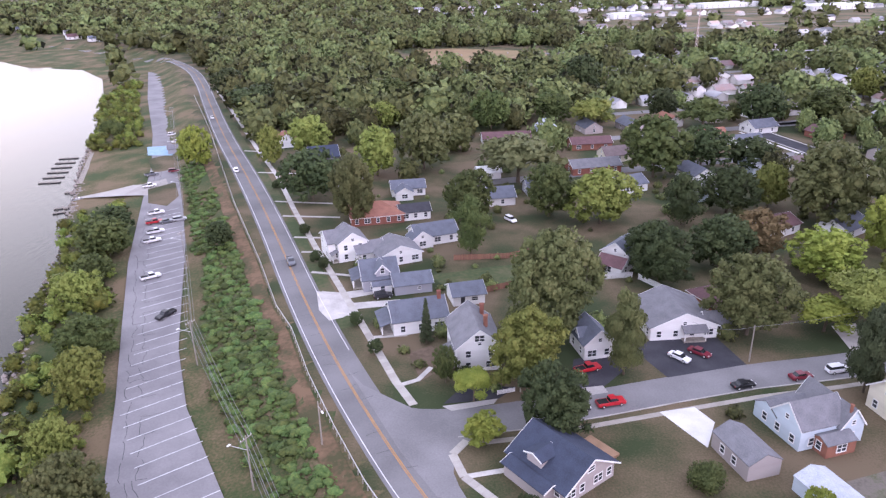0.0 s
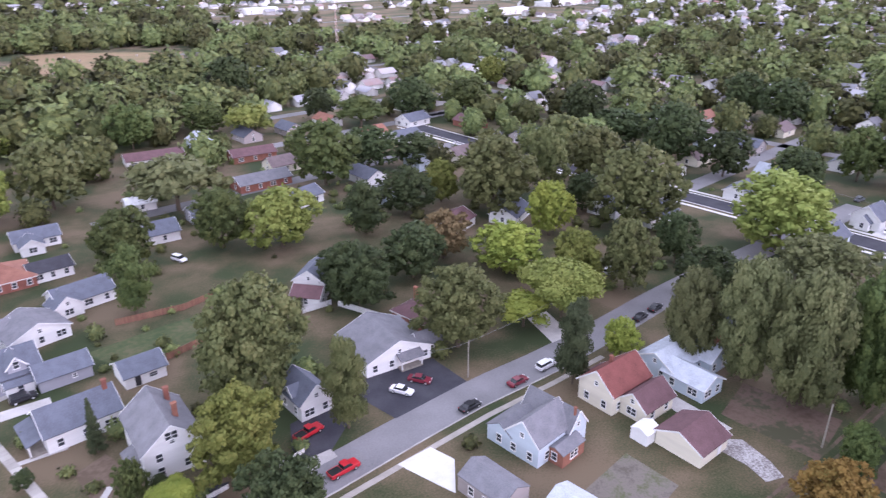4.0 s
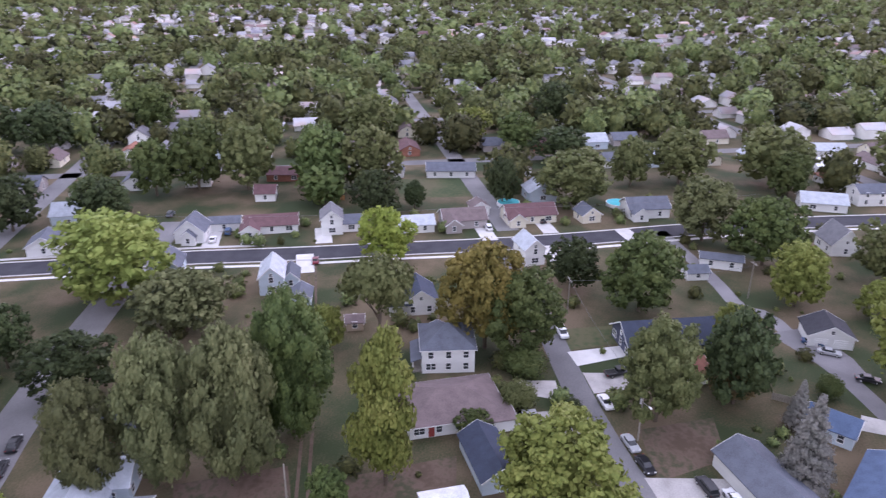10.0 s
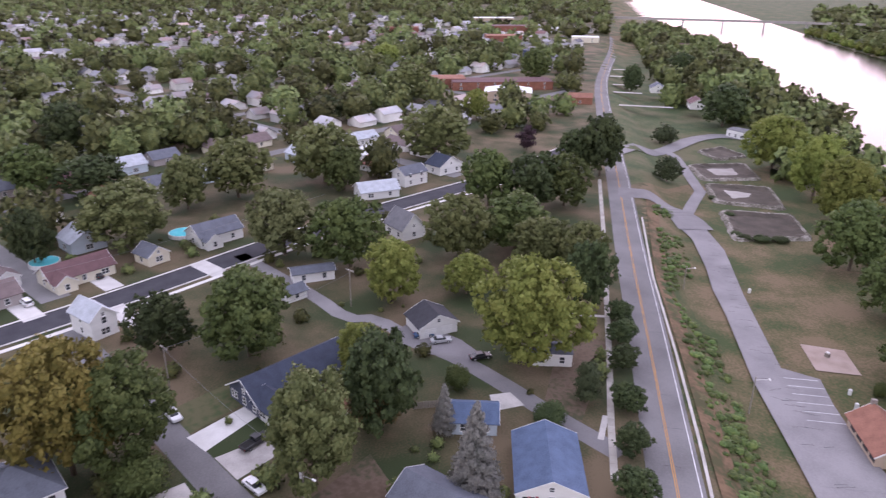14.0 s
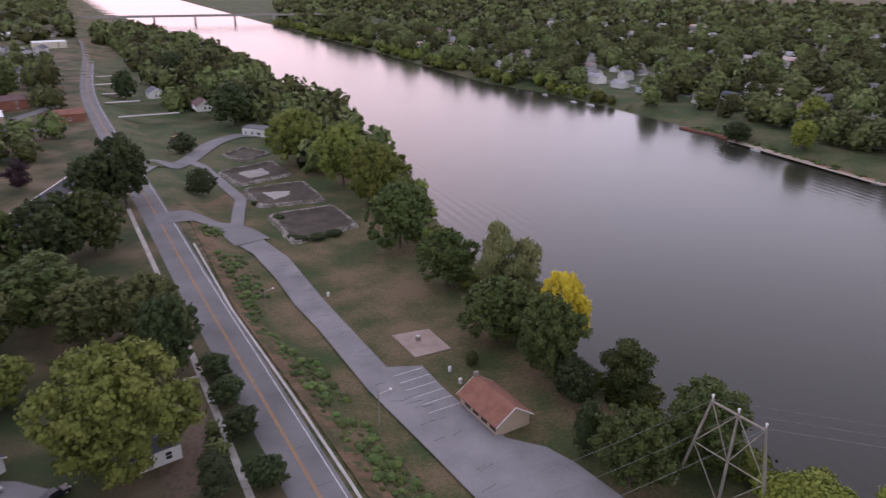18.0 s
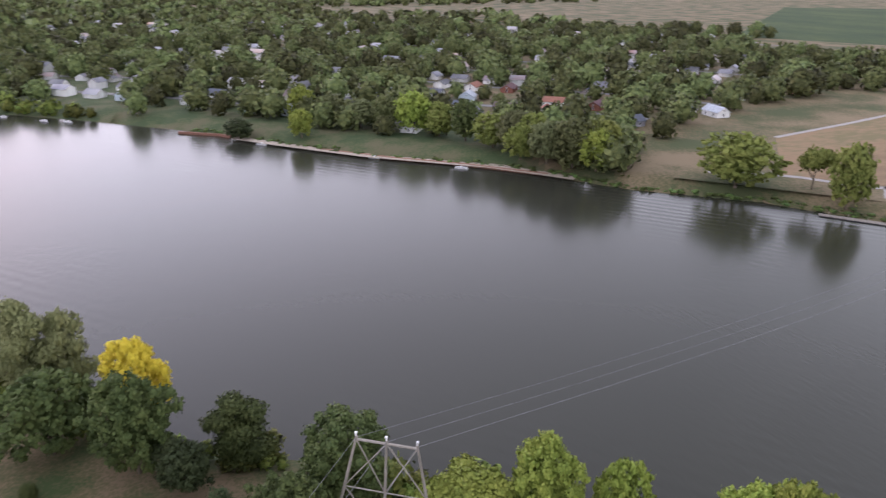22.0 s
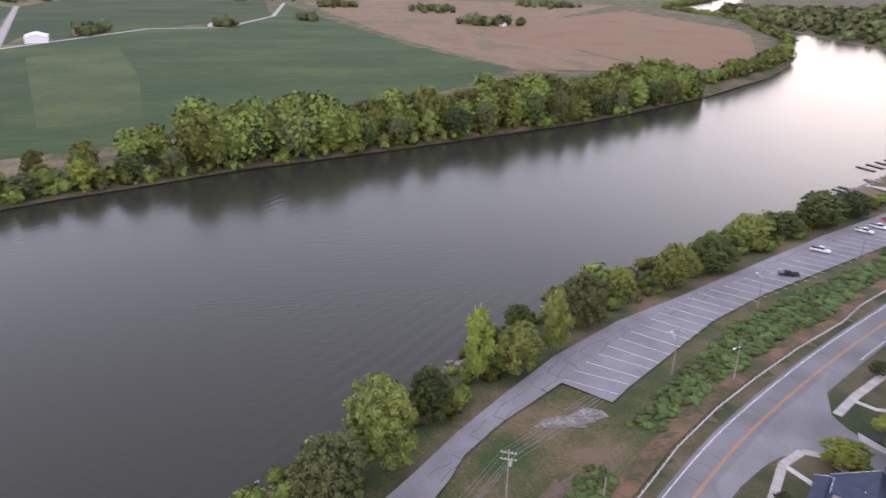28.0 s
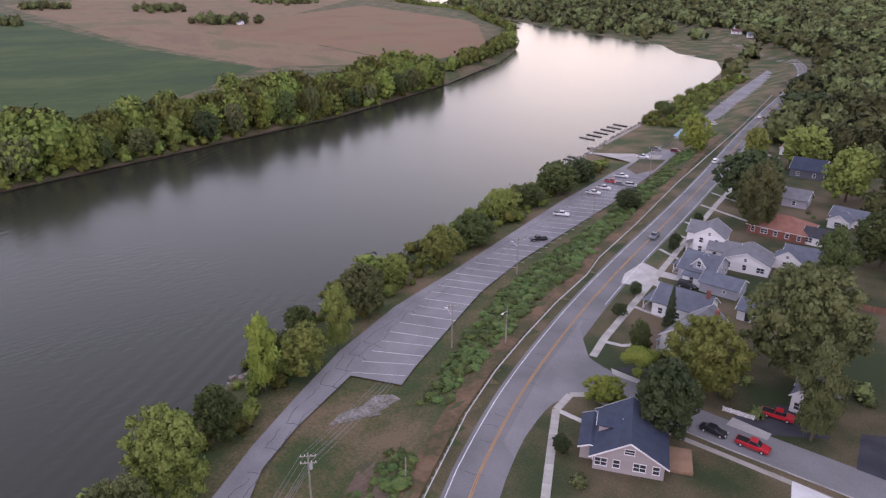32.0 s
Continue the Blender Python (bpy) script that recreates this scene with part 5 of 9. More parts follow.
for (ax, ay), (bx, by) in (((441, -372), (427, -386)), ((409, -342), (395, -354)), ((385, -317), (370, -329)), ((348, -283), (324, -304)), ((468, -404), (456, -416))):
    ribbon("driveway", [(ax, ay), (bx, by)], 4, 0.09, CONCRETE, "pale concrete driveway off the river road", "driveway", flat=0)
row_house(371, -345, 13, 9, -45, 3.0, 5.6, "L", "white", "slate", "white house between the river road and the water")
row_house(318, -318, 15, 9, -45, 3.0, 5.6, "L", "white", "plum", "white house with plum roof beside the river trees")
for x, y, c_ in ((-575, 1013, "slate"), (-470, 935, "grey"), (-527, 1094, "brown"), (-400, 850, "slate"), (-440, 880, "plum")):
    row_house(x, y, 16, 9, 40, 3.2, 6.0, "L", "white", c_, f"white house with {c_} roof beyond the river bend")
tank = tagged(new("water_tank"), "dark blue steel water standpipe on a grassy lot", "water tank")
tank.matrix_basis = pose(511, -348, 0)
bm = bmesh.new()
rod(bm, (0, 0, -0.2), (0, 0, 15), 5.2, 5.2, 24)
part("shell", bm, paint("tank_blue", (0.045, 0.06, 0.12)), tank)
bm = bmesh.new()
rod(bm, (0, 0, 15.01), (0, 0, 16.4), 5.3, 0.6, 24)
part("roof", bm, paint("tank_roof", (0.07, 0.08, 0.13)), tank, "shallow cone roof")

# ---- trees that stand alone ----
tree(24, 138, 25, 19, "round", "olive", 2)
tree(16, 117, 17, 14, "round", "light", 2)
tree(19, 102, 14, 12, "round", "dark", 2)
tree(6.4, 100.7, 5.5, 6.9, "round", "yellow", 2)
tree(5.3, 112.6, 7.8, 7.2, "spread", "yellow", 2)
tree(-0.0, 119.2, 8.5, 4.5, "round", "green", 1)
tree(-4, 135, 11, 4, "cone", "conifer", 1)
tree(36, 121, 18, 8, "tall", "olive", 2)
tree(54, 170, 14, 12, "round", "dark", 1)
tree(-28, 212, 23, 15, "round", "olive", 2)
tree(9, 214, 17, 15, "round", "green", 1)
tree(8, 185, 17, 10, "tall", "green", 1)
tree(-46, 238, 19, 20, "round", "dark", 1)
tree(-57, 299, 18, 18, "round", "light", 1)
tree(-71, 285, 17, 10, "round", "light", 1)
tree(-25, 267, 20, 16, "round", "light", 1)
tree(-7, 275, 23, 20, "round", "olive", 1)
tree(29, 255, 20, 30, "spread", "willow", 1)
tree(35, 216, 18, 16, "round", "green", 1)
tree(50, 208, 18, 20, "round", "light", 1)
tree(81, 258, 24, 23, "round", "green", 1)
tree(103, 269, 17, 20, "round", "dark", 1)
tree(75, 206, 16, 13, "tall", "dark", 1)
tree(93, 216, 16, 17, "round", "dark", 1)
tree(109, 221, 15, 12, "round", "light", 1)
tree(118, 202, 26, 25, "round", "olive", 1)
tree(25, 343, 20, 17, "round", "green", 1)
tree(58, 369, 15, 17, "spread", "green", 1)
tree(74, 339, 17, 21, "spread", "light", 1)
tree(-27, 399, 18, 21, "round", "green", 1)
tree(1, 384, 11, 11, "round", "green", 1)
tree(-29, 351, 14, 16, "round", "light", 1)
tree(-133, 448, 19, 20, "round", "dark", 1)
tree(-101, 388, 19, 29, "spread", "dark", 1)
tree(-91, 345, 9, 8, "round", "dark", 1)
tree(-105, 293, 18, 13, "round", "yellow", 1)
tree(-69, 201, 8, 9, "round", "dark", 1)
tree(158, 343, 20, 22, "round", "dark", 1)
tree(186, 335, 19, 24, "round", "green", 1)
tree(244, 404, 18, 16, "round", "light", 1)
tree(115, 363, 16, 16, "round", "dark", 1)
tree(128, 338, 16, 25, "spread", "green", 1)
tree(80, 113, 18, 8, "tall", "conifer", 2)
tree(94, 115, 10, 8, "round", "yellow", 1)
tree(111, 98, 26, 13, "weep", "willow", 2)
tree(113, 87, 27, 14, "weep", "willow", 2)
tree(124, 81, 28, 15, "weep", "green", 2)
tree(106, 108, 21, 11, "weep", "willow", 2)
tree(132, 126, 14, 15, "round", "dark", 1)
tree(160, 116, 15, 19, "round", "willow", 1)
tree(174, 139, 23, 28, "round", "light", 1)
tree(148, 171, 27, 25, "round", "olive", 1)
tree(109, 149, 15, 13, "round", "light", 1)
tree(118, 140, 19, 13, "round", "olive", 1)
tree(123, 179, 17, 13, "round", "yellow", 1)
tree(98, 163, 14, 18, "round", "yellow", 1)
tree(74, 172, 15, 16, "round", "dark", 1)
tree(87, 179, 14, 15, "round", "brown", 1)
tree(55, 162, 17, 15, "round", "dark", 2)
tree(95, 136, 15, 19, "spread", "light", 2)
tree(84.6, 136.7, 8.6, 12.9, "spread", "yellow", 1)
tree(67, 136, 19, 17, "round", "olive", 2)
tree(129, 218, 21, 19, "round", "olive", 1)
tree(146, 213, 24, 15, "round", "olive", 1)
tree(169, 214, 21, 19, "round", "olive", 1)
tree(214, 220, 23, 22, "round", "dark", 1)
tree(146, 192, 13, 11, "round", "dark", 1)
tree(141, 146, 15, 11, "round", "dark", 1)
tree(256, 168, 21, 16, "round", "green", 1)
tree(121, 264, 13, 19, "round", "dark", 1)
tree(217, 196, 18, 17, "round", "dark", 1)
tree(234, 177, 14, 16, "round", "green", 1)
tree(86, 429, 25, 21, "round", "dark", 1)
tree(58, 356, 15, 16, "round", "green", 1)
tree(113, 63, 27, 12, "tall", "light", 2)
tree(106, 36, 19, 20, "round", "light", 2)
tree(158, 48, 25, 18, "round", "amber", 2)
tree(156, 40, 20, 17, "round", "green", 2)
tree(154, 82, 11, 8, "round", "light", 1)
tree(157, 71, 24, 16, "spread", "olive", 1)
tree(204, 77, 16, 15, "round", "yellow", 1)
tree(242, 86, 16, 15, "round", "dark", 1)
tree(270, 110, 24, 23, "round", "green", 1)
tree(271, 93, 24, 21, "round", "olive", 1)
tree(265, 156, 26, 21, "round", "green", 1)
tree(267, 138, 25, 21, "round", "olive", 1)
tree(224, 170, 16, 15, "round", "dark", 1)
tree(191, 26, 14, 13, "round", "dark", 1)
tree(179, 11, 20, 19, "round", "green", 1)
tree(134, 16, 21, 15, "round", "olive", 2)
tree(104, 70, 10, 6, "round", "green", 1)
tree(92, 66, 10, 11, "round", "orange", 2)
tree(127.7, 49.5, 4.8, 6.2, "round", "green", 1)
tree(148.4, 39.7, 6.6, 9.9, "bush", "green", 1)
tree(135.0, 41.3, 7.4, 6.9, "bush", "olive", 1)
tree(134.4, 31.1, 4.1, 4.2, "bush", "dark", 1)
tree(252, 106, 14, 16, "round", "green", 0)
tree(258, 44, 17, 11, "round", "dark", 1)
tree(261, 19, 20, 25, "round", "olive", 1)
tree(308, 263, 23, 22, "round", "dark", 1)
tree(311, 242, 23, 22, "round", "dark", 1)
tree(350, 213, 25, 24, "round", "green", 1)
tree(356, 59, 16, 17, "round", "light", 1)
tree(330, 37, 19, 19, "round", "green", 1)
tree(320, 19, 15, 23, "round", "dark", 1)
tree(364, 107, 19, 21, "round", "light", 1)
tree(217, 280, 24, 22, "round", "dark", 1)
tree(231, 236, 20, 23, "round", "dark", 1)
tree(214, 252, 16, 23, "round", "dark", 1)
tree(211, -29, 20, 19, "round", "green", 1)
tree(185, -28, 17, 14, "round", "light", 1)
tree(179, -46, 11, 11, "round", "light", 1)
tree(229, -17, 20, 20, "round", "willow", 1)
tree(290, -24, 22, 23, "round", "olive", 1)
tree(292, -59, 23, 26, "round", "olive", 1)
tree(295, -112, 24, 27, "round", "olive", 1)
tree(286, -5, 19, 16, "round", "olive", 1)
tree(141, -0, 20, 14, "round", "dark", 1)
tree(118, -4, 17, 11, "cone", "spruce", 2)
tree(134, -9, 10, 6, "cone", "spruce", 1)
tree(385, 17, 24, 20, "round", "dark", 1)
tree(552, 70, 25, 29, "round", "olive", 1)
tree(251, 74, 10, 8, "round", "dark", 1)
tree(348, 106, 22, 23, "round", "olive", 1)
tree(144, -38, 24, 21, "round", "light", 2)
tree(199, -58, 19, 18, "round", "olive", 1)
tree(196, -76, 17, 22, "round", "green", 1)
tree(179, -72, 16, 16, "round", "olive", 1)
tree(166, -74, 18, 14, "round", "olive", 1)
tree(233, -94, 20, 18, "round", "green", 1)
tree(223, -105, 20, 19, "round", "dark", 1)
tree(219, -117, 19, 17, "round", "green", 1)
tree(247, -149, 19, 15, "round", "dark", 1)
tree(240, -156, 25, 19, "round", "dark", 1)
tree(156, -66, 18, 11, "round", "dark", 1)
tree(277, -60, 17, 15, "round", "green", 1)
tree(398, -109, 14, 17, "round", "dark", 1)
tree(357, -180, 17, 13, "round", "light", 1)
tree(583, -251, 19, 24, "round", "light", 1)
tree(427, -179, 23, 26, "round", "olive", 1)
tree(155, -4, 14, 11, "round", "light", 2)
tree(125.4, -26.5, 5.2, 6.2, "bush", "dark", 1)
tree(144.7, -19.3, 5.7, 5.2, "bush", "green", 1)
tree(143.1, 0.6, 7.9, 8.7, "round", "brown", 1)
tree(289, -159, 11, 9, "tall", "purple", 1)
tree(449, -301, 24, 24, "round", "green", 1)
tree(126.9, -37.2, 8.3, 6.4, "tall", "conifer", 1)
for x, y in ((147, -68), (140, -61), (132, -53), (121, -42.5), (112, -33.5), (104, -25.5)):
    tree(x - 0.4, y + 0.6, 5.5, 6.5, "round", "dark", 1, label="dark green round street tree beside the sidewalk")
for x, y in ((-15, 131), (-20.5, 144), (-36, 182), (-43, 204), (12, 83), (-33, 177), (-62, 252)):
    tree(x, y, 3.6, 3.2, "round", "dark", 1, label="small clipped street tree beside the sidewalk")
tree(54, 79, 7, 5, "round", "yellow", 1)
tree(41, 88, 5, 6, "bush", "green", 1)
tree(33, 74, 6, 7, "bush", "dark", 1)
tree(4, 121, 3.0, 3.0, "bush", "dark", 1)

# ---- trees along the river ----
tree(218, -242, 25, 24, "round", "light", 2)
tree(184, -216, 26, 21, "round", "light", 2)
tree(162, -195, 25, 19, "round", "light", 2)
tree(139, -158, 22, 20, "round", "green", 1)
tree(117, -135, 17, 15, "round", "green", 1)
tree(101, -128, 23, 13, "tall", "pale", 2)
tree(94, -128, 21, 10, "tall", "pale", 1)
tree(97, -108, 17, 16, "round", "green", 1)
tree(82, -112, 21, 12, "round", "gold", 2)
tree(83, -96, 20, 14, "round", "green", 2)
tree(66, -93, 14, 13, "tall", "green", 2)
tree(64, -65, 16, 13, "round", "green", 2)
tree(52, -74, 17, 16, "round", "green", 2)
tree(290, -306, 24, 26, "round", "dark", 1)
tree(422, -434, 22, 20, "round", "dark", 1)
tree(400, -352, 20, 15, "round", "dark", 1)
tree(280, -244, 11, 11, "bush", "conifer", 0)
tree(231, -187, 11, 10, "round", "conifer", 1)
tree(76, -88, 10, 9, "round", "dark", 1)
tree(72, -72, 13, 6, "bush", "dark", 1)
tree(38, -57, 15, 15, "spread", "yellow", 2)
tree(100.0, -96.1, 4.2, 3.0, "bush", "green", 1)
tree(27, -53, 19, 12, "round", "yellow", 2)
tree(-3, -42, 12, 8, "round", "yellow", 1)
tree(-6, -36, 16, 10, "round", "yellow", 1)
tree(-147, -182, 22, 28, "round", "light", 1)
tree(7, -34, 19, 12, "round", "yellow", 2)
tree(2, -29, 22, 12, "round", "yellow", 2)
tree(-3, -23, 20, 10, "round", "yellow", 2)
tree(-8, -16, 15, 10, "round", "yellow", 1)
tree(15, -50, 16, 8, "round", "yellow", 1)
tree(-169, -164, 19, 14, "spread", "light", 1)
tree(-167, -147, 26, 15, "round", "light", 1)
tree(-22, 28, 18, 13, "round", "light", 2)
tree(-12, 17, 16, 11, "round", "olive", 2)
tree(-34, 40, 12, 8, "round", "green", 1)
tree(-45, 54, 17, 7, "tall", "yellow", 1)
tree(-44, 63, 12, 11, "round", "light", 1)
tree(-63, 71, 9, 7, "round", "green", 1)
tree(-49, 74, 16, 7, "tall", "light", 1)
tree(-60, 87, 15, 11, "round", "olive", 1)
tree(-61, 87, 10, 5, "tall", "amber", 1)
tree(-72, 105, 10, 8, "round", "light", 1)
tree(-75, 123, 13, 11, "round", "light", 1)
tree(-82, 141, 11, 12, "round", "green", 1)
tree(-96, 166, 12, 12, "round", "light", 1)
tree(-106, 204, 13, 17, "round", "green", 1)
tree(-169, 357, 15, 12, "spread", "green", 1)
tree(-41, 42, 7, 8, "round", "green", 1)
tree(-86, 147, 9, 9, "round", "green", 1)
tree(-101, 184, 9, 11, "round", "green", 1)
tree(-112, 224, 10, 12, "round", "dark", 1)
tree(-8, -340, 15, 13, "round", "yellow", 1)
tree(20, -362, 11, 15, "round", "dark", 1)


# ---- woods and garden trees too many to count ----
def clear(points, gap_tree=0.75, gap_house=8.0, gap_road=6.5):
    p = np.asarray(points, float)
    ok = np.ones(len(p), bool)
    ts = np.array(TREE_SPOTS)
    hs = np.array(HOUSE_SPOTS)
    for lo in range(0, len(p), 400):
        q = p[lo:lo + 400]
        dt = np.hypot(q[:, None, 0] - ts[None, :, 0], q[:, None, 1] - ts[None, :, 1])
        bad = (dt < ts[None, :, 2] * gap_tree + 3.5).any(1)
        dh = np.hypot(q[:, None, 0] - hs[None, :, 0], q[:, None, 1] - hs[None, :, 1])
        bad |= (dh < gap_house).any(1)
        ok[lo:lo + 400] = ~bad
    for s in [dense(SIDE_A, 8), dense(SIDE_B, 8), dense(SIDE_C, 8), dense(main_line, 8), *FAR_STREETS]:
        a = np.array(s)
        for lo in range(0, len(p), 2000):
            q = p[lo:lo + 2000]
            near = np.hypot(q[:, 0] - a[:, 0].mean(), q[:, 1] - a[:, 1].mean()) < 1e9
            if near.any():
                d = np.full(len(q), 1e9)
                for k in range(0, len(a), 40):
                    b = a[k:k + 40]
                    d = np.minimum(d, np.hypot(q[:, None, 0] - b[None, :, 0], q[:, None, 1] - b[None, :, 1]).min(1))
                ok[lo:lo + 2000] &= d > gap_road
    return ok


OPEN_YARDS = [(430, -250, 48), (399, -236, 26), (367, -268, 22), (475, -222, 30), (470, -300, 40), (655, -555, 34), (700, -470, 30), (545, -575, 26), (770, -640, 34), (800, -560, 34), (318, -92, 16), (341, -99, 16)]


def open_yards(p):
    """True for points outside the open yards about the large buildings."""
    ok = np.ones(len(p), bool)
    for x, y, r in OPEN_YARDS:
        ok &= np.hypot(p[:, 0] - x, p[:, 1] - y) > r
    return ok


def spread(n, r0, r1, a0, a1, rng, centre=(40, 25)):
    """Points evenly over a ring sector; headings in degrees from north, clockwise."""
    r = np.sqrt(rng.random(n) * (r1 ** 2 - r0 ** 2) + r0 ** 2)
    a = np.radians(a0 + (a1 - a0) * rng.random(n))
    return np.c_[centre[0] + r * np.sin(a), centre[1] + r * np.cos(a)]


def thin(p, gap, rng):
    """Drops points closer to an earlier one than gap."""
    cell, out = {}, []
    for i, (x, y) in enumerate(p):
        k = (int(x // gap), int(y // gap))
        if all(math.hypot(x - u, y - v) > gap for a in (-1, 0, 1) for b in (-1, 0, 1) for u, v in cell.get((k[0] + a, k[1] + b), ())):
            cell.setdefault(k, []).append((x, y))
            out.append(i)
    return np.array(out, int)


# garden houses of the town, on both sides of its streets
rng = np.random.default_rng(11)
yards = []
for s in FAR_STREETS:
    a, b = np.array(s[0]), np.array(s[-1])
    u = (b - a) / np.linalg.norm(b - a)
    nrm = np.array((-u[1], u[0]))
    n = int(np.linalg.norm(b - a) / 21)
    for k in range(n):
        for sg in (-1, 1):
            p = a + u * (k + 0.5 + 0.3 * (rng.random() - 0.5)) * 21 + nrm * sg * (15 + 5 * rng.random())
            yards.append((p[0], p[1], math.degrees(math.atan2(u[1], u[0])) + (90 if rng.random() < 0.4 else 0)))
yards = np.array(yards)
dist = np.hypot(yards[:, 0] - 40, yards[:, 1] - 25)
head = np.degrees(np.arctan2(yards[:, 0] - 40, yards[:, 1] - 25))
keep = (side(yards, CREST) < -30) & (dist > 190) & (dist < 1500)
hs0 = np.array(HOUSE_SPOTS)
keep &= np.array([np.hypot(hs0[:, 0] - x, hs0[:, 1] - y).min() > 20 for x, y, _ in yards])
for s in [dense(SIDE_C, 10), dense(main_line, 10), *FAR_STREETS]:
    a = np.array(s)
    keep &= np.array([np.hypot(a[:, 0] - x, a[:, 1] - y).min() > 10.5 for x, y, _ in yards])
keep &= ~((yards[:, 0] > -40) & (yards[:, 0] < 140) & (yards[:, 1] > 560) & (yards[:, 1] < 780))
keep &= ~((np.hypot((yards[:, 0] - 450) / 320, (yards[:, 1] - 950) / 250) < 1) & (rng.random(len(yards)) < 0.6))
yards = yards[keep]
yards = yards[[all(math.hypot(x - a, y - b) > r for a, b, r in OPEN_YARDS[:6]) for x, y, _ in yards]]
yards = yards[thin(yards[:, :2], 15, rng)]
dist = np.hypot(yards[:, 0] - 40, yards[:, 1] - 25)
order = np.argsort(dist)
kinds = []
for wall, cover, L, D, hh, rr, ax in (("white", "slate", 13, 9, 3.0, 5.6, "L"), ("white", "grey", 9, 11, 4.8, 8.0, "D"), ("brick", "plum", 15, 9, 2.9, 5.2, "L"), ("cream", "brown", 12, 9, 3.0, 5.8, "L"), ("white", "rust", 13, 9, 2.9, 5.4, "L"), ("blue", "pale", 10, 10, 3.6, 6.6, "D"), ("taupe", "slate", 12, 9, 3.0, 5.6, "L"), ("white", "brown", 14, 9, 2.9, 5.2, "L")):
    q = house_at(0, 0, 0, f"{wall} house with {cover} roof among garden trees", z=0)
    block(q, L, D, hh, rr, ax, wall=wall, cover=cover, gap=8.0, trim=False)
    HOUSE_SPOTS.pop()
    kinds.append((q, wall, cover, L, D, hh, rr, ax))
near_n = 60
for i, k in enumerate(order[:near_n]):
    x, y, a = yards[k]
    q, *_ = kinds[int(rng.integers(len(kinds)))]
    c = copy_thing(q, pose(x, y, 0.02, 0, 0, a))
    c["group"] = "garden houses of the town"
    HOUSE_SPOTS.append((x, y))
for k, (q, *_) in enumerate(kinds):
    q.matrix_basis = pose(300 + 22 * k, 470 + 6 * k, 0.02, 0, 0, 14)
    HOUSE_SPOTS.append((300 + 22 * k, 470 + 6 * k))
# the rest of the town as plain roofs and walls
FARWALL = shader("far_house_walls", [(0.6, 0.59, 0.58), (0.76, 0.75, 0.74)], 0.02, 0.5, 0.8, 0.0, source="world", tint=True, vary=0.3)
FARROOF = shader("far_house_roofs", [(0.14, 0.14, 0.17), (0.32, 0.32, 0.34), (0.34, 0.2, 0.17)], 0.012, 0.08, 0.9, 0.0, source="world", tint=True, vary=0.6)


def joined_houses(name, spots, z, label):
    """Plain gabled houses, too many and too far to tell apart, as one object."""
    wall_v, wall_f, roof_v, roof_f, wt, rt = [], [], [], [], [], []
    for x, y, a in spots:
        L, D, hh = 9 + 5 * rng.random(), 8 + 2 * rng.random(), 2.9 + (2 if rng.random() < 0.25 else 0)
        rr = hh + 2.2 + rng.random()
        ca, sa = math.cos(radians(a)), math.sin(radians(a))
        P = lambda u, v, w: (x + u * ca - v * sa, y + u * sa + v * ca, w + z)  # noqa: E731
        o = len(wall_v)
        wall_v += [P(u, v, w) for w in (0, hh) for u, v in ((-L / 2, -D / 2), (L / 2, -D / 2), (L / 2, D / 2), (-L / 2, D / 2))] + [P(-L / 2, 0, rr - 0.1), P(L / 2, 0, rr - 0.1)]
        wall_f += [(o, o + 1, o + 5), (o, o + 5, o + 4), (o + 1, o + 2, o + 6), (o + 1, o + 6, o + 5), (o + 2, o + 3, o + 7), (o + 2, o + 7, o + 6), (o + 3, o, o + 4), (o + 3, o + 4, o + 7), (o + 7, o + 4, o + 8), (o + 5, o + 6, o + 9)]
        wt += [rng.random()] * 10
        o = len(roof_v)
        e, y0, x0 = hh - 0.25, D / 2 + 0.5, L / 2 + 0.5
        roof_v += [P(-x0, -y0, e), P(x0, -y0, e), P(x0, y0, e), P(-x0, y0, e), P(-x0, 0, rr), P(x0, 0, rr)]
        roof_f += [(o, o + 1, o + 5), (o, o + 5, o + 4), (o + 2, o + 3, o + 4), (o + 2, o + 4, o + 5)]
        rt += [rng.random()] * 6
        HOUSE_SPOTS.append((x, y))
    top = tagged(new(name), label, "houses", kind="stuff")
    part("wall", fast_mesh("wall", wall_v, wall_f, FARWALL, wt), None, top)
    part("roof", fast_mesh("roof", roof_v, roof_f, FARROOF, rt), None, top)
    return top


joined_houses("town_houses", [tuple(yards[k]) for k in order[near_n:]], 0, "distant town houses among trees")


def plant(name, p, hmean, hspread, mat, label, count, size, seed, aspect=0.95, category="woods"):
    r = np.random.default_rng(seed)
    hgt = hmean + hspread * (r.random(len(p)) - 0.5) * 2
    wid = hgt * aspect * (0.8 + 0.4 * r.random(len(p)))
    zz = height(p) - 0.3
    return woods(name, np.c_[p, zz], np.c_[hgt, wid], mat, label, category, count, size, r, low=0.1)


rng = np.random.default_rng(23)
# town trees, three rings of falling detail
p = np.r_[spread(2900, 60, 330, -30, 150, rng)]
p = p[thin(p, 11.5, rng)]
d0 = np.hypot(p[:, 0] - 40, p[:, 1] - 25)
ok = (side(p, CREST) < -32) & (d0 > 178)
p = p[ok]
p = p[clear(p, 0.85, 10.0)]
p = p[open_yards(p)]
near = np.hypot(p[:, 0] - 40, p[:, 1] - 25)
p = p[(near > 235) & (rng.random(len(p)) < np.clip((near - 225) / 110, 0.15, 0.8))]
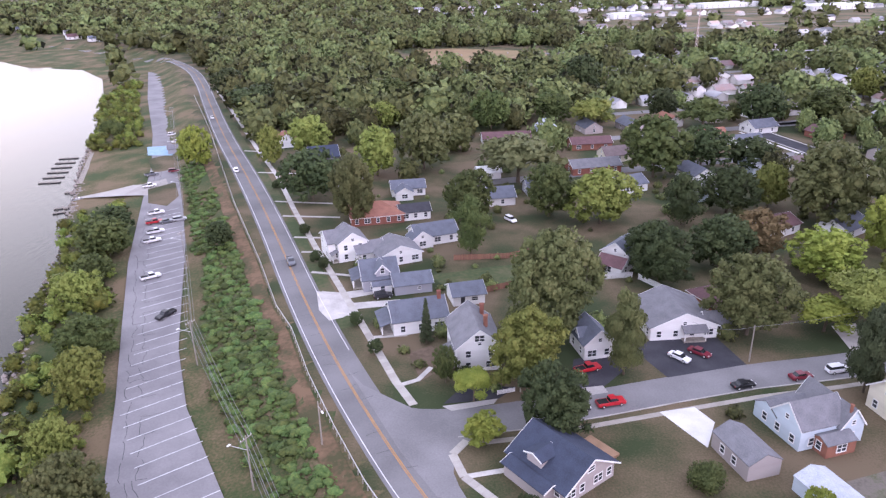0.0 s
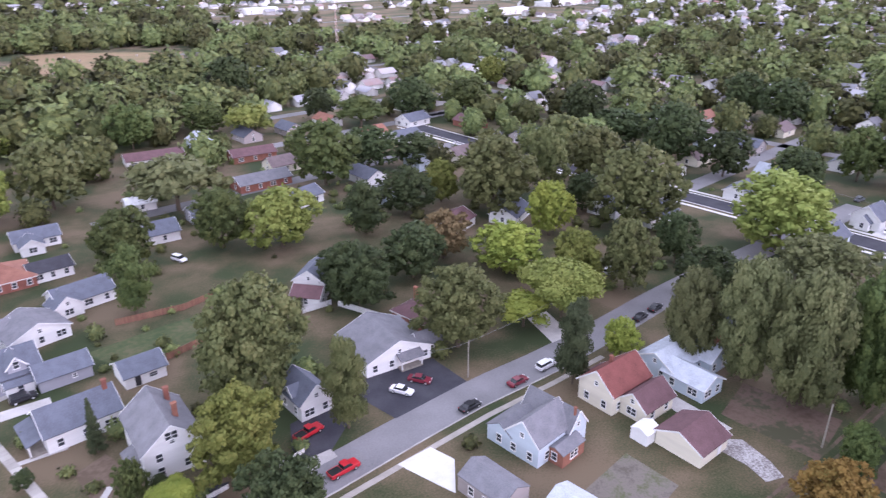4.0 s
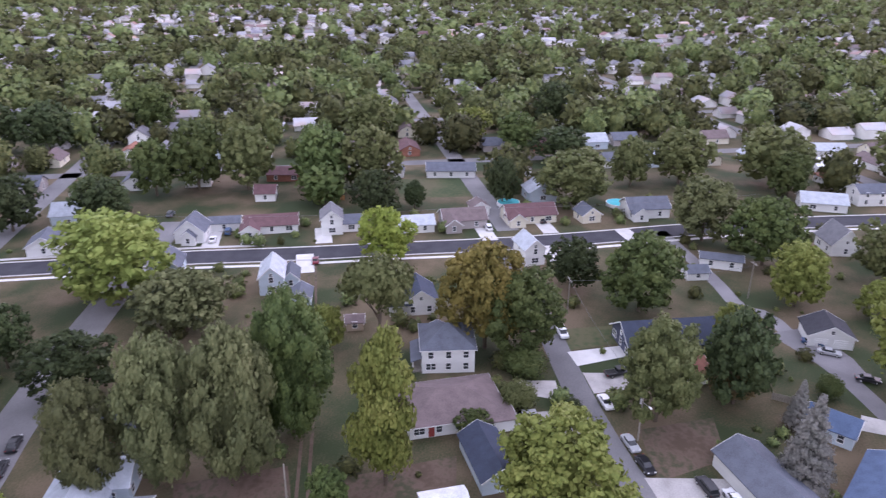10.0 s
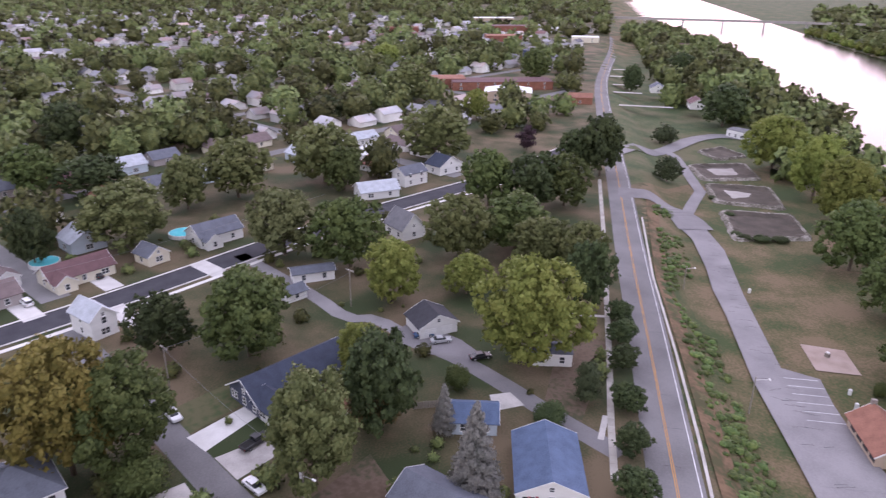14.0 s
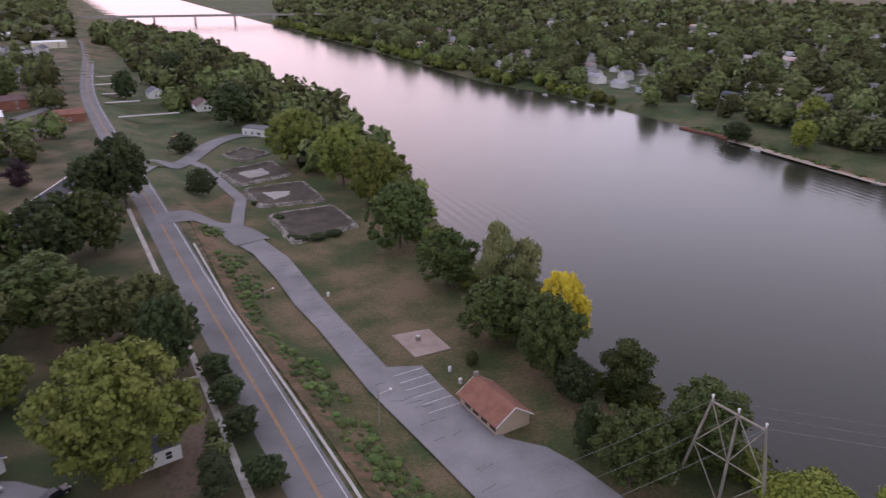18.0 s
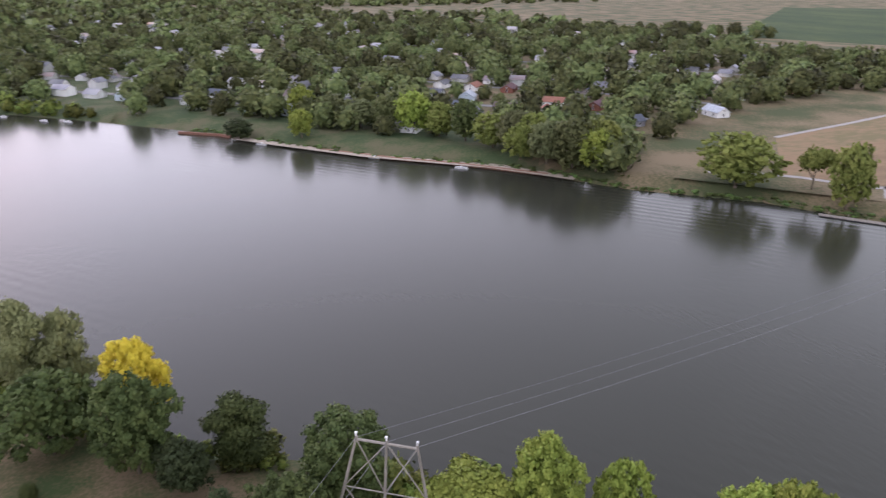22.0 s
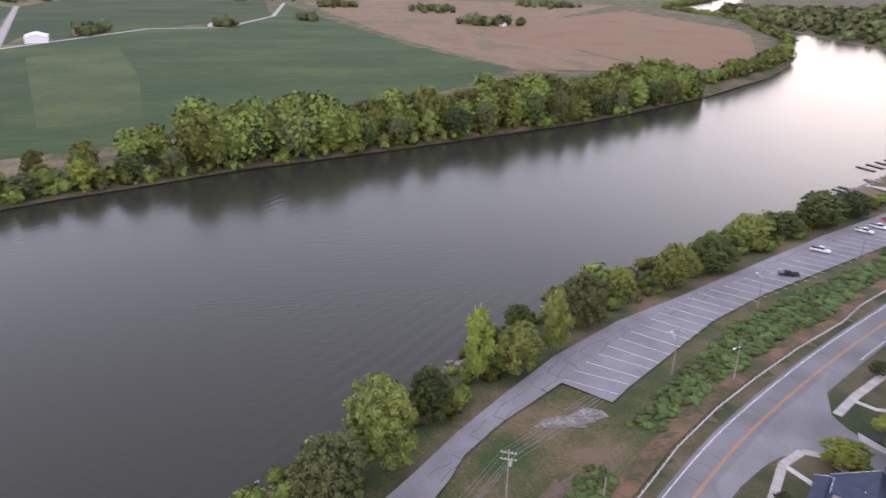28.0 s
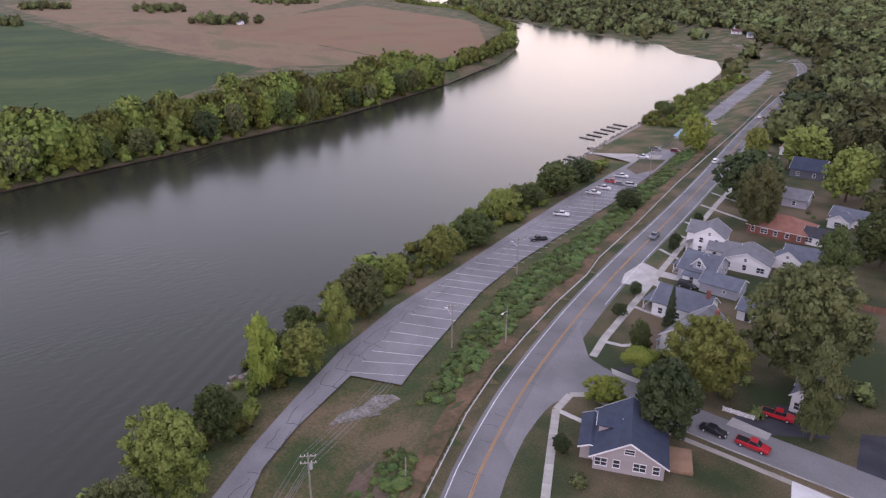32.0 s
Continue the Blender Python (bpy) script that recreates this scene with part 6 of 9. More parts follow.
# the blocks along the new street lie open
p = p[~((side(p, SIDE_C) > -75) & (side(p, SIDE_C) < 120) & (p[:, 1] < 170) & (rng.random(len(p)) < 0.8))]
plant("garden_trees", p, 13.5, 5, LEAF_WOODS, "garden and street trees between the houses", 900, 0.078, 1, 1.0, "trees")
p = spread(9800, 330, 700, -40, 150, rng)
p = p[thin(p, 13.0, rng)]
p = p[side(p, CREST) < -28]
p = p[clear(p, 0.8, 8.0, 5.5)]
p = p[open_yards(p)]
gaps = np.array([noise.noise((x * 0.011, y * 0.011, 3.3)) for x, y in p])
p = p[(gaps < 0.22) | (rng.random(len(p)) < 0.5)]
p = p[~((p[:, 0] > -45) & (p[:, 0] < 110) & (p[:, 1] > 530) & (p[:, 1] < 700))]
plant("town_trees", p, 15, 5.5, LEAF_WOODS, "tree canopy over the town", 300, 0.12, 2, 1.12, "trees")
p = spread(9400, 700, 2000, -45, 146, rng)
p = p[thin(p, 17.0, rng)]
p = p[side(p, CREST) < -28]
open_ground = (np.hypot((p[:, 0] - 450) / 320, (p[:, 1] - 950) / 250) < 1) & (rng.random(len(p)) < 0.88)
p = p[~open_ground]
gaps = np.array([noise.noise((x * 0.006, y * 0.006, 7.1)) for x, y in p])
p = p[(gaps < 0.25) | (rng.random(len(p)) < 0.4)]
p = p[clear(p, 0.9, 6.0, 4)]
p = p[open_yards(p)]
plant("far_trees", p, 14, 4, LEAF_WOODS, "distant tree canopy of the town", 44, 0.29, 3, 1.3, "trees")
# shrubs and saplings about the near houses and along the back fences
near_yards = np.array([q for q in HOUSE_SPOTS if math.hypot(q[0] - 60, q[1] - 60) < 260 and q[1] > -60])
p = np.repeat(near_yards, 3, 0)
a = rng.random(len(p)) * 6.28
p = p + np.c_[np.cos(a), np.sin(a)] * (8.5 + 6 * rng.random((len(p), 1)))
p = np.r_[p, spread(320, 60, 250, -20, 130, rng)]
p = p[(side(p, CREST) < -16) & (side(p, SIDE_C) < 30)]
p = p[~((p[:, 0] > 20) & (p[:, 0] < 112) & (p[:, 1] > 64) & (p[:, 1] < 104))]
p = p[clear(p, 0.0, 7.5, 7.5)]
p = p[thin(p, 2.6, rng)]
plant("garden_shrubs", p, 2.5, 1.5, LEAF_WOODS, "garden shrubs and saplings about the houses", 170, 0.14, 6, 1.25, "shrubs")
# woods north of the corner, beyond the open yards
p = spread(3000, 330, 900, -32, 8, rng)
p = p[thin(p, 13.5, rng)]
p = p[(side(p, CREST) < -22)]
p = p[clear(p, 0.8, 10, 7)]
gaps = np.array([noise.noise((x * 0.012, y * 0.012, 1.7)) for x, y in p])
p = p[(gaps < 0.15) | (rng.random(len(p)) < 0.25)]
p = p[~((p[:, 0] > -45) & (p[:, 0] < 110) & (p[:, 1] > 530) & (p[:, 1] < 700))]
p = p[~((p[:, 0] > 0) & (p[:, 1] < 530) & (rng.random(len(p)) < 0.65))]
plant("north_woods", p, 17, 5, LEAF_WOODS, "dense woods beyond the far corner", 260, 0.125, 4, 1.1)
# woods north of the bend and along its shore
p = spread(5200, 560, 1900, -66, -20, rng)
p = p[thin(p, 15.0, rng)]
p = p[(side(p, SHORE) < -14)]
p = p[clear(p, 0.8, 12, 16)]
ms = side(p, main_line)
p = p[~((ms > -16) & (p[:, 1] > 500) & (p[:, 1] < 1000) & (p[:, 0] > -400) & (rng.random(len(p)) < 0.85))]
p = p[~((np.hypot(p[:, 0] + 430, p[:, 1] - 860) < 110) & (rng.random(len(p)) < 0.7))]
plant("bend_woods", p, 15, 5, LEAF_WOODS, "woods on the north shore of the river bend", 44, 0.31, 14, 1.1)
# trees between the river road and the water towards downtown
p = np.array([(x + rng.uniform(-30, 45), y + rng.uniform(-30, 45)) for x, y in dense(BANK, 4.0) for _ in range(2) if y < -255])
p = p[thin(p, 9.0, rng)]
p = p[(side(p, SHORE) < -4) & (side(p, CREST) > -4) | ((side(p, SHORE) < -4) & (p[:, 0] > 300) & (side(p, main_line) > 8))]
p = p[clear(p, 0.8, 12, 9)]
p = p[~((p[:, 0] > 225) & (p[:, 0] < 320) & (p[:, 1] > -320) & (side(p, BANK) < -12))]
plant("river_trees", p, 16, 5, LEAF_WOODS, "trees along the river bank towards downtown", 160, 0.17, 15, 1.05, "trees")

# ---- road markings, kerbs and the levee's guardrail ----
def line_on(parent_line, d, w, mat, label, s0=0, s1=None, lift=0.075, name="road_marking"):
    cut = parent_line[s0:s1]
    return tagged(new(name, strip_mesh(name, dense(cut, 5), d - w / 2, d + w / 2, lift, mat)), label, "road marking", kind="structure")


line_on(main_line, -3.75, 0.16, WHITELINE, "white edge line of the road")
line_on([q for q in main_line if q[1] > 128], 3.75, 0.13, WHITELINE, "white edge line of the road")
line_on(main_line, -0.16, 0.14, YELLOWLINE, "worn yellow centre line of the road")
line_on(main_line, 0.16, 0.14, YELLOWLINE, "worn yellow centre line of the road")
tagged(new("lawn", strip_mesh("lawn", dense([q for q in main_line if 136 < q[1] < 420], 5), 4.55, 8.2, 0.03, LAWN)), "green grass strip between road and sidewalk", "lawn", kind="structure")
# tar-sealed cracks across the road and the lot
rng = np.random.default_rng(5)
vs, fs = [], []


def crack(x, y, ang, length, w, z):
    a, n = ang, max(2, int(length / 1.2))
    px, py = x, y
    for _ in range(n):
        b = a + rng.normal(scale=0.2)
        qx, qy = px + math.cos(b) * length / n, py + math.sin(b) * length / n
        ox, oy = -math.sin(b) * w / 2, math.cos(b) * w / 2
        o = len(vs)
        vs.extend([(px - ox, py - oy, z), (qx - ox, qy - oy, z), (qx + ox, qy + oy, z), (px + ox, py + oy, z)])
        fs.append((o, o + 1, o + 2, o + 3))
        px, py = qx, qy


run = dense(main_line, 9.0)
for (x0, y0), (x1, y1) in zip(run, run[1:]):
    if math.hypot(x0, y0) < 420 and rng.random() < 0.8:
        a = math.atan2(y1 - y0, x1 - x0)
        u = rng.uniform(-3.4, 0.5)
        crack(x0 + math.sin(a) * u, y0 - math.cos(a) * u, a - math.pi / 2 if u < 0 else a + math.pi / 2, rng.uniform(2.5, 4.0), 0.09, 0.068)
tagged(new("tar_seams", mesh_from("tar_seams", vs, fs, SEAM)), "dark tar-sealed cracks in the road", "cracks", kind="stuff")
vs, fs = [], []
for (x0, y0), (x1, y1) in zip(dense(LOT_OUT, 6.0), dense(LOT_OUT, 6.0)[1:]):
    a = math.atan2(y1 - y0, x1 - x0)
    for u in (2.6, 5.2):
        px, py = x0 + math.sin(a) * u, y0 - math.cos(a) * u
        if y0 < 330 and rng.random() < 0.8:
            crack(px, py, a, 6.0, 0.1, LOW + 0.42)
        if y0 < 250 and rng.random() < 0.45:
            crack(px, py, a - math.pi / 2, rng.uniform(1.5, 4.5), 0.12, LOW + 0.42)
for _ in range(70):
    k = rng.integers(4, len(SLOT_IN) - 1)
    t = rng.random()
    x = SLOT_IN[k][0] * t + SLOT_IN[k - 1][0] * (1 - t) + rng.uniform(-6, 0)
    y = SLOT_IN[k][1] * t + SLOT_IN[k - 1][1] * (1 - t) + rng.uniform(-6, 0)
    crack(x, y, radians(-135 + rng.uniform(-10, 10)), rng.uniform(2, 4), 0.1, LOW + 0.42)
tagged(new("tar_seams", mesh_from("tar_seams", vs, fs, SEAM)), "dark cracks in the pale lot asphalt", "cracks", kind="stuff")


def stripes(starts, way, w, group):
    for k, (x, y) in enumerate(starts):
        L = math.hypot(*way[k])
        u = (way[k][0] / L, way[k][1] / L)
        n = (-u[1] * w / 2, u[0] * w / 2)
        v = [(x - n[0], y - n[1], LOW + 0.43), (x + way[k][0] - n[0], y + way[k][1] - n[1], LOW + 0.43), (x + way[k][0] + n[0], y + way[k][1] + n[1], LOW + 0.43), (x + n[0], y + n[1], LOW + 0.43)]
        tagged(new("stall_line", mesh_from("stall_line", v, [(0, 1, 2, 3)], WHITELINE)), "white painted parking stall line on asphalt", "stall line", group, kind="structure")


stall_left = dense([(-38.6, 71.2), (-49, 88), (-56.2, 101.5), (-65.5, 117.5), (-73.6, 146), (-80, 165), (-88, 189), (-99.5, 221), (-108, 240)], 4.6)
ways = [(8.2, 8.6) if k < 2 else (9.2, 8.2) if k < 4 else (10, 7.4) for k in range(len(stall_left))]
stripes(stall_left, ways, 0.17, "stall lines of the trailer lot")
stripes([(115.1 - 2.3 * k, -85.8 + 2.15 * k) for k in range(6)], [(-5.0, -5.2)] * 6, 0.15, "stall lines by the shelter")
stripes([(-143 + 3.2 * k, 330 + 11 * k) for k in range(6)], [(12, 4)] * 6, 0.17, "stall lines beyond the ramp")

# guardrail on posts
rail_line = dense([(34, 26.5), (7.3, 57.6), (-5.7, 76.6), (-13.6, 90.6), (-20.4, 105), (-28.2, 123), (-35.2, 142), (-41.3, 154), (-52, 182.4), (-74.3, 237.6), (-90.5, 281), (-119, 357.5), (-160, 460)], 2.0)
rail = tagged(new("guardrail"), "grey steel guardrail on posts along the levee road", "guardrail", kind="structure")
bm = bmesh.new()
ring = []
for (x, y), (ox, oy) in zip(rail_line, offset(rail_line, 0.1)):
    ring.append([bm.verts.new(p) for p in ((x, y, 0.52), (ox, oy, 0.62), (x, y, 0.7), (ox, oy, 0.8), (x, y, 0.9))])
for a, b in zip(ring, ring[1:]):
    for k in range(4):
        bm.faces.new((a[k], a[k + 1], b[k + 1], b[k]))
part("rail", bm, ZINC, rail, "weathered steel rail")
bm = bmesh.new()
box(bm, -0.09, 0.09, -0.1, 0.1, -0.9, 0.86)
post_me = bpy.data.meshes.new("post")
bm.to_mesh(post_me)
bm.free()
post_me.materials.append(GREYWOOD)
for k, (x, y) in enumerate(rail_line):
    if k < 190:
        part("post", post_me, None, rail, at=pose(x - 0.18, y - 0.1, 0, 0, 0, 25))
# concrete gutter by the southern verge, and kerbs
ribbon("kerb", [(196, -130), (161, -94.6), (130, -66), (108, -45), (97, -34), (80, -17)], 0.55, 0.12, CONCRETE, "pale concrete gutter between road and verge", "kerb", thick=0.15, shift=-0.9)
for d in (-5.0, 5.0):
    line_on(bend(SIDE_C, 1), d, 0.7, NEWCONCRETE, "new white concrete kerb of the street", lift=0.14, name="kerb")
line_on(bend(SIDE_C, 1), 7.6, 1.5, NEWCONCRETE, "new white concrete sidewalk", lift=0.06, name="sidewalk")
line_on(bend(SIDE_C, 1), -7.6, 1.5, NEWCONCRETE, "new white concrete sidewalk", s0=4, s1=11, lift=0.06, name="sidewalk")


def slab_walk(points, w, label, step=1.5):
    line = dense(points, step)
    walk_top = tagged(new("sidewalk"), label, "sidewalk", kind="structure")
    bm = bmesh.new()
    box(bm, -0.5, 0.5, -0.5, 0.5, -0.1, 0.08)
    bmesh.ops.bevel(bm, geom=[e for e in bm.edges if e.verts[0].co.z > 0 and e.verts[1].co.z > 0], offset=0.02, segments=1, affect="EDGES")
    me = bpy.data.meshes.new("slab")
    bm.to_mesh(me)
    bm.free()
    me.materials.append(SLABS)
    for (x0, y0), (x1, y1) in zip(line, line[1:]):
        L = math.dist((x0, y0), (x1, y1))
        part("slab", me, None, walk_top, at=pose((x0 + x1) / 2, (y0 + y1) / 2, ground_z((x0 + x1) / 2, (y0 + y1) / 2) + 0.02, 0, 0, math.degrees(math.atan2(y1 - y0, x1 - x0))) @ Matrix.Diagonal((L - 0.04, w, 1, 1)))


SLABS = shader("sidewalk_concrete", [(0.33, 0.31, 0.28), (0.43, 0.41, 0.38)], 0.3, 4.0, 0.85, 0.2, source="world", vary=0.12)
slab_walk([(-6.2, 111.8), (-10.1, 120.1), (-17.6, 140.1), (-27.5, 166.1), (-37.5, 192), (-51.2, 228.7)], 1.7, "pale concrete sidewalk beside the main road")
slab_walk([(22, 69), (18.3, 73), (9.8, 83), (2.7, 91.5), (0.9, 97.2), (3.5, 100.8)], 1.5, "pale concrete sidewalk round the corner lot")
slab_walk([(108, -25), (118.9, -35.6), (136.8, -53.8), (162.3, -79.3), (193.6, -110.5), (236, -152)], 1.3, "pale old sidewalk beside the river road", 2.0)
ribbon("sidewalk", [(-51.2, 228.7), (-66, 271), (-84, 314), (-112, 385), (-151, 481)], 1.7, 0.08, CONCRETE, "pale concrete sidewalk farther along", "sidewalk", thick=0.1)
ribbon("sidewalk", [(5, 100), (16, 101.6), (29, 104.9), (42, 108), (60, 112.2), (77, 115), (92, 118)], 1.2, 0.05, shader("old_walk", [(0.26, 0.24, 0.21), (0.36, 0.33, 0.3)], 0.4, 4.0, source="world"), "worn brown-grey sidewalk along the side street", "sidewalk", thick=0.1)
ribbon("kerb", [(2, 101.8), (15, 103.8), (29, 107), (45, 111.2), (60, 114.8), (84, 118.6)], 0.25, 0.12, CONCRETE, "low concrete kerb of the side street", "kerb", thick=0.15)
for pts in ([(-29.5, 151.5), (-20, 148.5)], [(-17, 138), (-8.5, 139)], [(-9.4, 118.5), (-5.5, 120.5), (-3, 125)], [(-40.5, 176), (-21, 171)], [(-46, 190), (-32, 188.5)], [(-50, 202), (-36, 200.5)], [(-57, 222), (-34, 219)], [(-63, 238), (-35, 233)], [(-78, 276), (-55, 272)], [(-91, 312), (-72, 308)], [(-36.5, 163), (-24, 160.5)], [(3, 91.5), (10, 93)], [(121.6, -37), (117, -31)], [(150, -67), (156, -60)]):
    run = dense(pts, 0.5)
    run = [q for q, d in zip(run, side(run, main_line)) if d < -4.7]
    ribbon("front_walk", run, 1.1, 0.09, CONCRETE, "narrow pale concrete front walk", "walk", thick=0.08)

# ---- drives and courts ----
sheet("driveway", [(-32.8, 162.6), (-26.5, 161.5), (-14.5, 165), (-14, 161.8), (-24, 158), (-22.3, 155.6), (-11, 157), (-10.5, 154), (-21, 152.2), (-24, 148), (-27.2, 146.5), (-30.5, 152)], 0.06, CONCRETE, "broad white concrete driveway apron", "driveway")
sheet("driveway", [(39.5, 108), (46.4, 109.3), (48.5, 104.6), (44.7, 97.5), (42.5, 101.8)], 0.06, NEWCONCRETE, "bright new concrete driveway", "driveway")
sheet("driveway", [(40.6, 130), (44.5, 119.4), (62, 123.6), (60, 134.5), (47, 136)], 0.06, DARKASPHALT, "black asphalt parking court", "driveway")
sheet("driveway", [(-0.5, 112), (3.5, 118), (14, 117.2), (10, 113.2)], 0.05, DARKASPHALT, "dark asphalt driveway by the corner house", "driveway")
sheet("driveway", [(24, 115.5), (31, 116.5), (38, 124), (34, 129), (27, 127)], 0.06, DARKASPHALT, "dark asphalt driveway before the garage", "driveway")
sheet("driveway", [(-0.8, 111.2), (10, 113.3), (9, 111.6), (1, 109.6)], 0.07, CONCRETE, "pale concrete driveway apron", "driveway")
sheet("driveway", [(24.5, 113), (31.5, 114.6), (31, 117), (24, 116)], 0.08, CONCRETE, "pale concrete driveway apron", "driveway")
sheet("driveway", [(86, 127.5), (92, 128.5), (93.5, 140), (87.5, 139)], 0.06, CONCRETE, "pale driveway under trees", "driveway")
sheet("driveway", [(157.7, 30), (163, 13), (159.2, 12.4), (152, 28.4)], 0.06, NEWCONCRETE, "pale concrete driveway to the navy house", "driveway")
sheet("driveway", [(149.5, 27.6), (150, 18.5), (144.5, 18), (142, 26.2)], 0.06, CONCRETE, "pale driveway with parked car", "driveway")
sheet("driveway", [(146, 33.5), (145.5, 41), (141, 41.5), (139, 32.6)], 0.06, CONCRETE, "pale driveway by the narrow street", "driveway")
sheet("driveway", [(136, 31.6), (134, 43), (128, 42), (129, 30)], 0.06, CONCRETE, "pale driveway with a parked wagon", "driveway")
sheet("driveway", [(118, 21), (119, 5), (112, 3), (110, 19)], 0.06, CONCRETE, "pale concrete pad before the garage", "driveway")
sheet("driveway", [(158, -22), (170, -17), (174, -27), (160, -31), (150, -31)], 0.06, LOTASPHALT, "worn grey parking court by the garage", "driveway")
sheet("patio", [(134.2, -20.4), (132.5, -26.5), (137.5, -27), (139, -23)], 0.08, CONCRETE, "pale concrete patio slab", "patio")
sheet("patio", [(91.0, 100.8), (94.6, 101.4), (96.4, 88), (91.6, 87.6)], 0.07, CONCRETE, "concrete pad beside the cream garage", "patio")
sheet("gravel", [(89.3, 86.2), (92, 87.2), (95.4, 85), (94.9, 79), (93.6, 75.2), (90, 75.8), (90.6, 80)], 0.06, GRAVEL, "pale crushed stone patch", "gravel")
sheet("gravel", [(-25, 58), (-23.6, 63), (-22.8, 66), (-21.5, 70), (-23, 74.5), (-26.5, 74), (-28.4, 71), (-26.8, 67), (-27.2, 62)], 0.07, THINGRAVEL, "spilled pale gravel beside the lot", "gravel")
sheet("soil", [(98, 92), (110, 97), (116, 80), (102, 75)], 0.04, SOIL, "bare reddish soil yard", "soil")
sheet("soil", [(103, 68), (114, 70), (121, 52), (111, 51.5)], 0.04, SOIL, "bare reddish soil yard", "soil")
sheet("soil", [(117, 19), (131, 19.5), (136, 5), (124, 6)], 0.04, SOIL, "bare brown soil yard", "soil")
sheet("soil", [(62, 88), (75, 92), (77, 82), (66, 78)], 0.04, shader("weedy_soil", [(0.1, 0.09, 0.07), (0.16, 0.14, 0.12), (0.09, 0.1, 0.05)], 0.3, 2.0, source="world"), "dark weedy yard behind the old house", "soil")
sheet("soil", [(-4, 171), (13, 176), (24, 178), (22, 168), (3, 160)], 0.03, LAWN, "green fenced back garden", "garden")
sheet("lawn", [(158, 31), (167, 34), (172, 14), (164, 13.5)], 0.04, LAWN, "mown green lawn by the navy house", "lawn")
sheet("soil", [(-8, 131), (-3, 134), (1, 126), (-5, 120)], 0.03, SOIL, "bare reddish front garden", "soil")
sheet("soil", [(150, -52), (131, -30), (122, -31), (141, -58)], 0.03, SOIL, "bare brown yard beside the sidewalk", "soil")
for x, y in ((232, 50), (240, 31), (222, 122), (225, 100), (219, 133), (233, 5), (216, 30), (203, 100)):
    ribbon("driveway", [(x - 9, y - 2.5), (x + 4, y + 1)], 5, 0.05, NEWCONCRETE, "white concrete driveway off the new street", "driveway")
sheet("lawn", [(262, 80), (285, 86), (292, 50), (268, 44)], 0.03, LAWN, "green lawn behind the row of houses", "lawn")

# ---- shrubs on the levee ----
rng = np.random.default_rng(31)
def scatter(n, x0, x1, y0, y1):
    return np.c_[rng.uniform(x0, x1, n), rng.uniform(y0, y1, n)]


p = np.r_[scatter(52000, -130, 20, 55, 340), scatter(30000, -5, 205, -155, 62)]
c, t = side(p, CREST), side(p, TOE)
north = p[:, 1] > 55
patchy = np.array([noise.noise((x * 0.05, y * 0.05, 3.0)) for x, y in p])
ok = np.where(north, (c > 4.6) & (t < -3.0 - 3.5 * (p[:, 1] < 200)) & (patchy > -0.2), (c > 3.2) & (t < -1.8) & (patchy > -0.26))
p = p[ok]
p = p[~((p[:, 1] > 4) & (p[:, 1] < 60) & (rng.random(len(p)) < 0.5))]
p = p[thin(p, 1.2, rng)]
hgt = rng.uniform(0.6, 1.9, len(p)) * np.where(p[:, 1] > 55, 1.0, 0.8)
woods("levee_shrubs", np.c_[p, height(p) - 0.25], np.c_[hgt, hgt * rng.uniform(1.6, 2.8, len(p))], LEAF_SHRUB, "dense green shrubs and vines on the levee slope", "shrubs", 110, 0.125, rng, shape="bush", mat_like=0.5)
# dry brown verge behind the guard rail, and bare dirt about the poles
verge = [q for q in dense(CREST, 5) if -150 < q[1] < 330]
ribbon("verge", verge, 4.0, 0.12, DRYVERGE, "dry brown grass verge along the levee crest", "verge", shift=-2.6)
ribbon("bare_ground", [(-8, 60), (6, 43), (27, 19)], 9, 0.14, SOIL, "bare brown dirt about the utility poles", "bare ground", curve=1)
# brush between the drive and the river
p = np.r_[scatter(16000, -240, 60, -110, 560), scatter(4000, 40, 240, -300, -90)]
b, s = side(p, BANK), side(p, SHORE)
p = p[(b > np.where(p[:, 1] < -30, -1.5, 2.2)) & (s < 0.8) & ~((p[:, 1] > 252) & (p[:, 1] < 345))]
p = p[thin(p, 2.3, rng)]
hgt = rng.uniform(1.6, 5.0, len(p)) * np.where(rng.random(len(p)) < 0.12, 1.7, 1.0) * np.where(p[:, 1] < 10, 0.85, 1.0)
woods("bank_brush", np.c_[p, height(p) - 0.4], np.c_[hgt, hgt * rng.uniform(0.8, 1.5, len(p))], LEAF_BANK, "leafy brush and saplings along the river bank", "brush", 150, 0.13, rng)
# stones at the water's edge
vs, fs = [], []
for x, y in dense(SHORE, 1.6):
    if -60 < y < 420:
        for _ in range(2):
            c = np.array((x + rng.uniform(-1.5, 2.5), y + rng.uniform(-1.5, 1.5), WATERLINE + rng.uniform(-0.2, 0.35)))
            o = len(vs)
            vs += list(map(tuple, c + ICO_V * rng.uniform(0.3, 0.9) * (0.7 + 0.5 * rng.random((len(ICO_V), 1)))))
            fs += [tuple(int(q) + o for q in f) for f in ICO_T]
tagged(new("riprap", mesh_from("riprap", vs, fs, STONE)), "grey riprap stones at the waterline", "stones", kind="stuff")


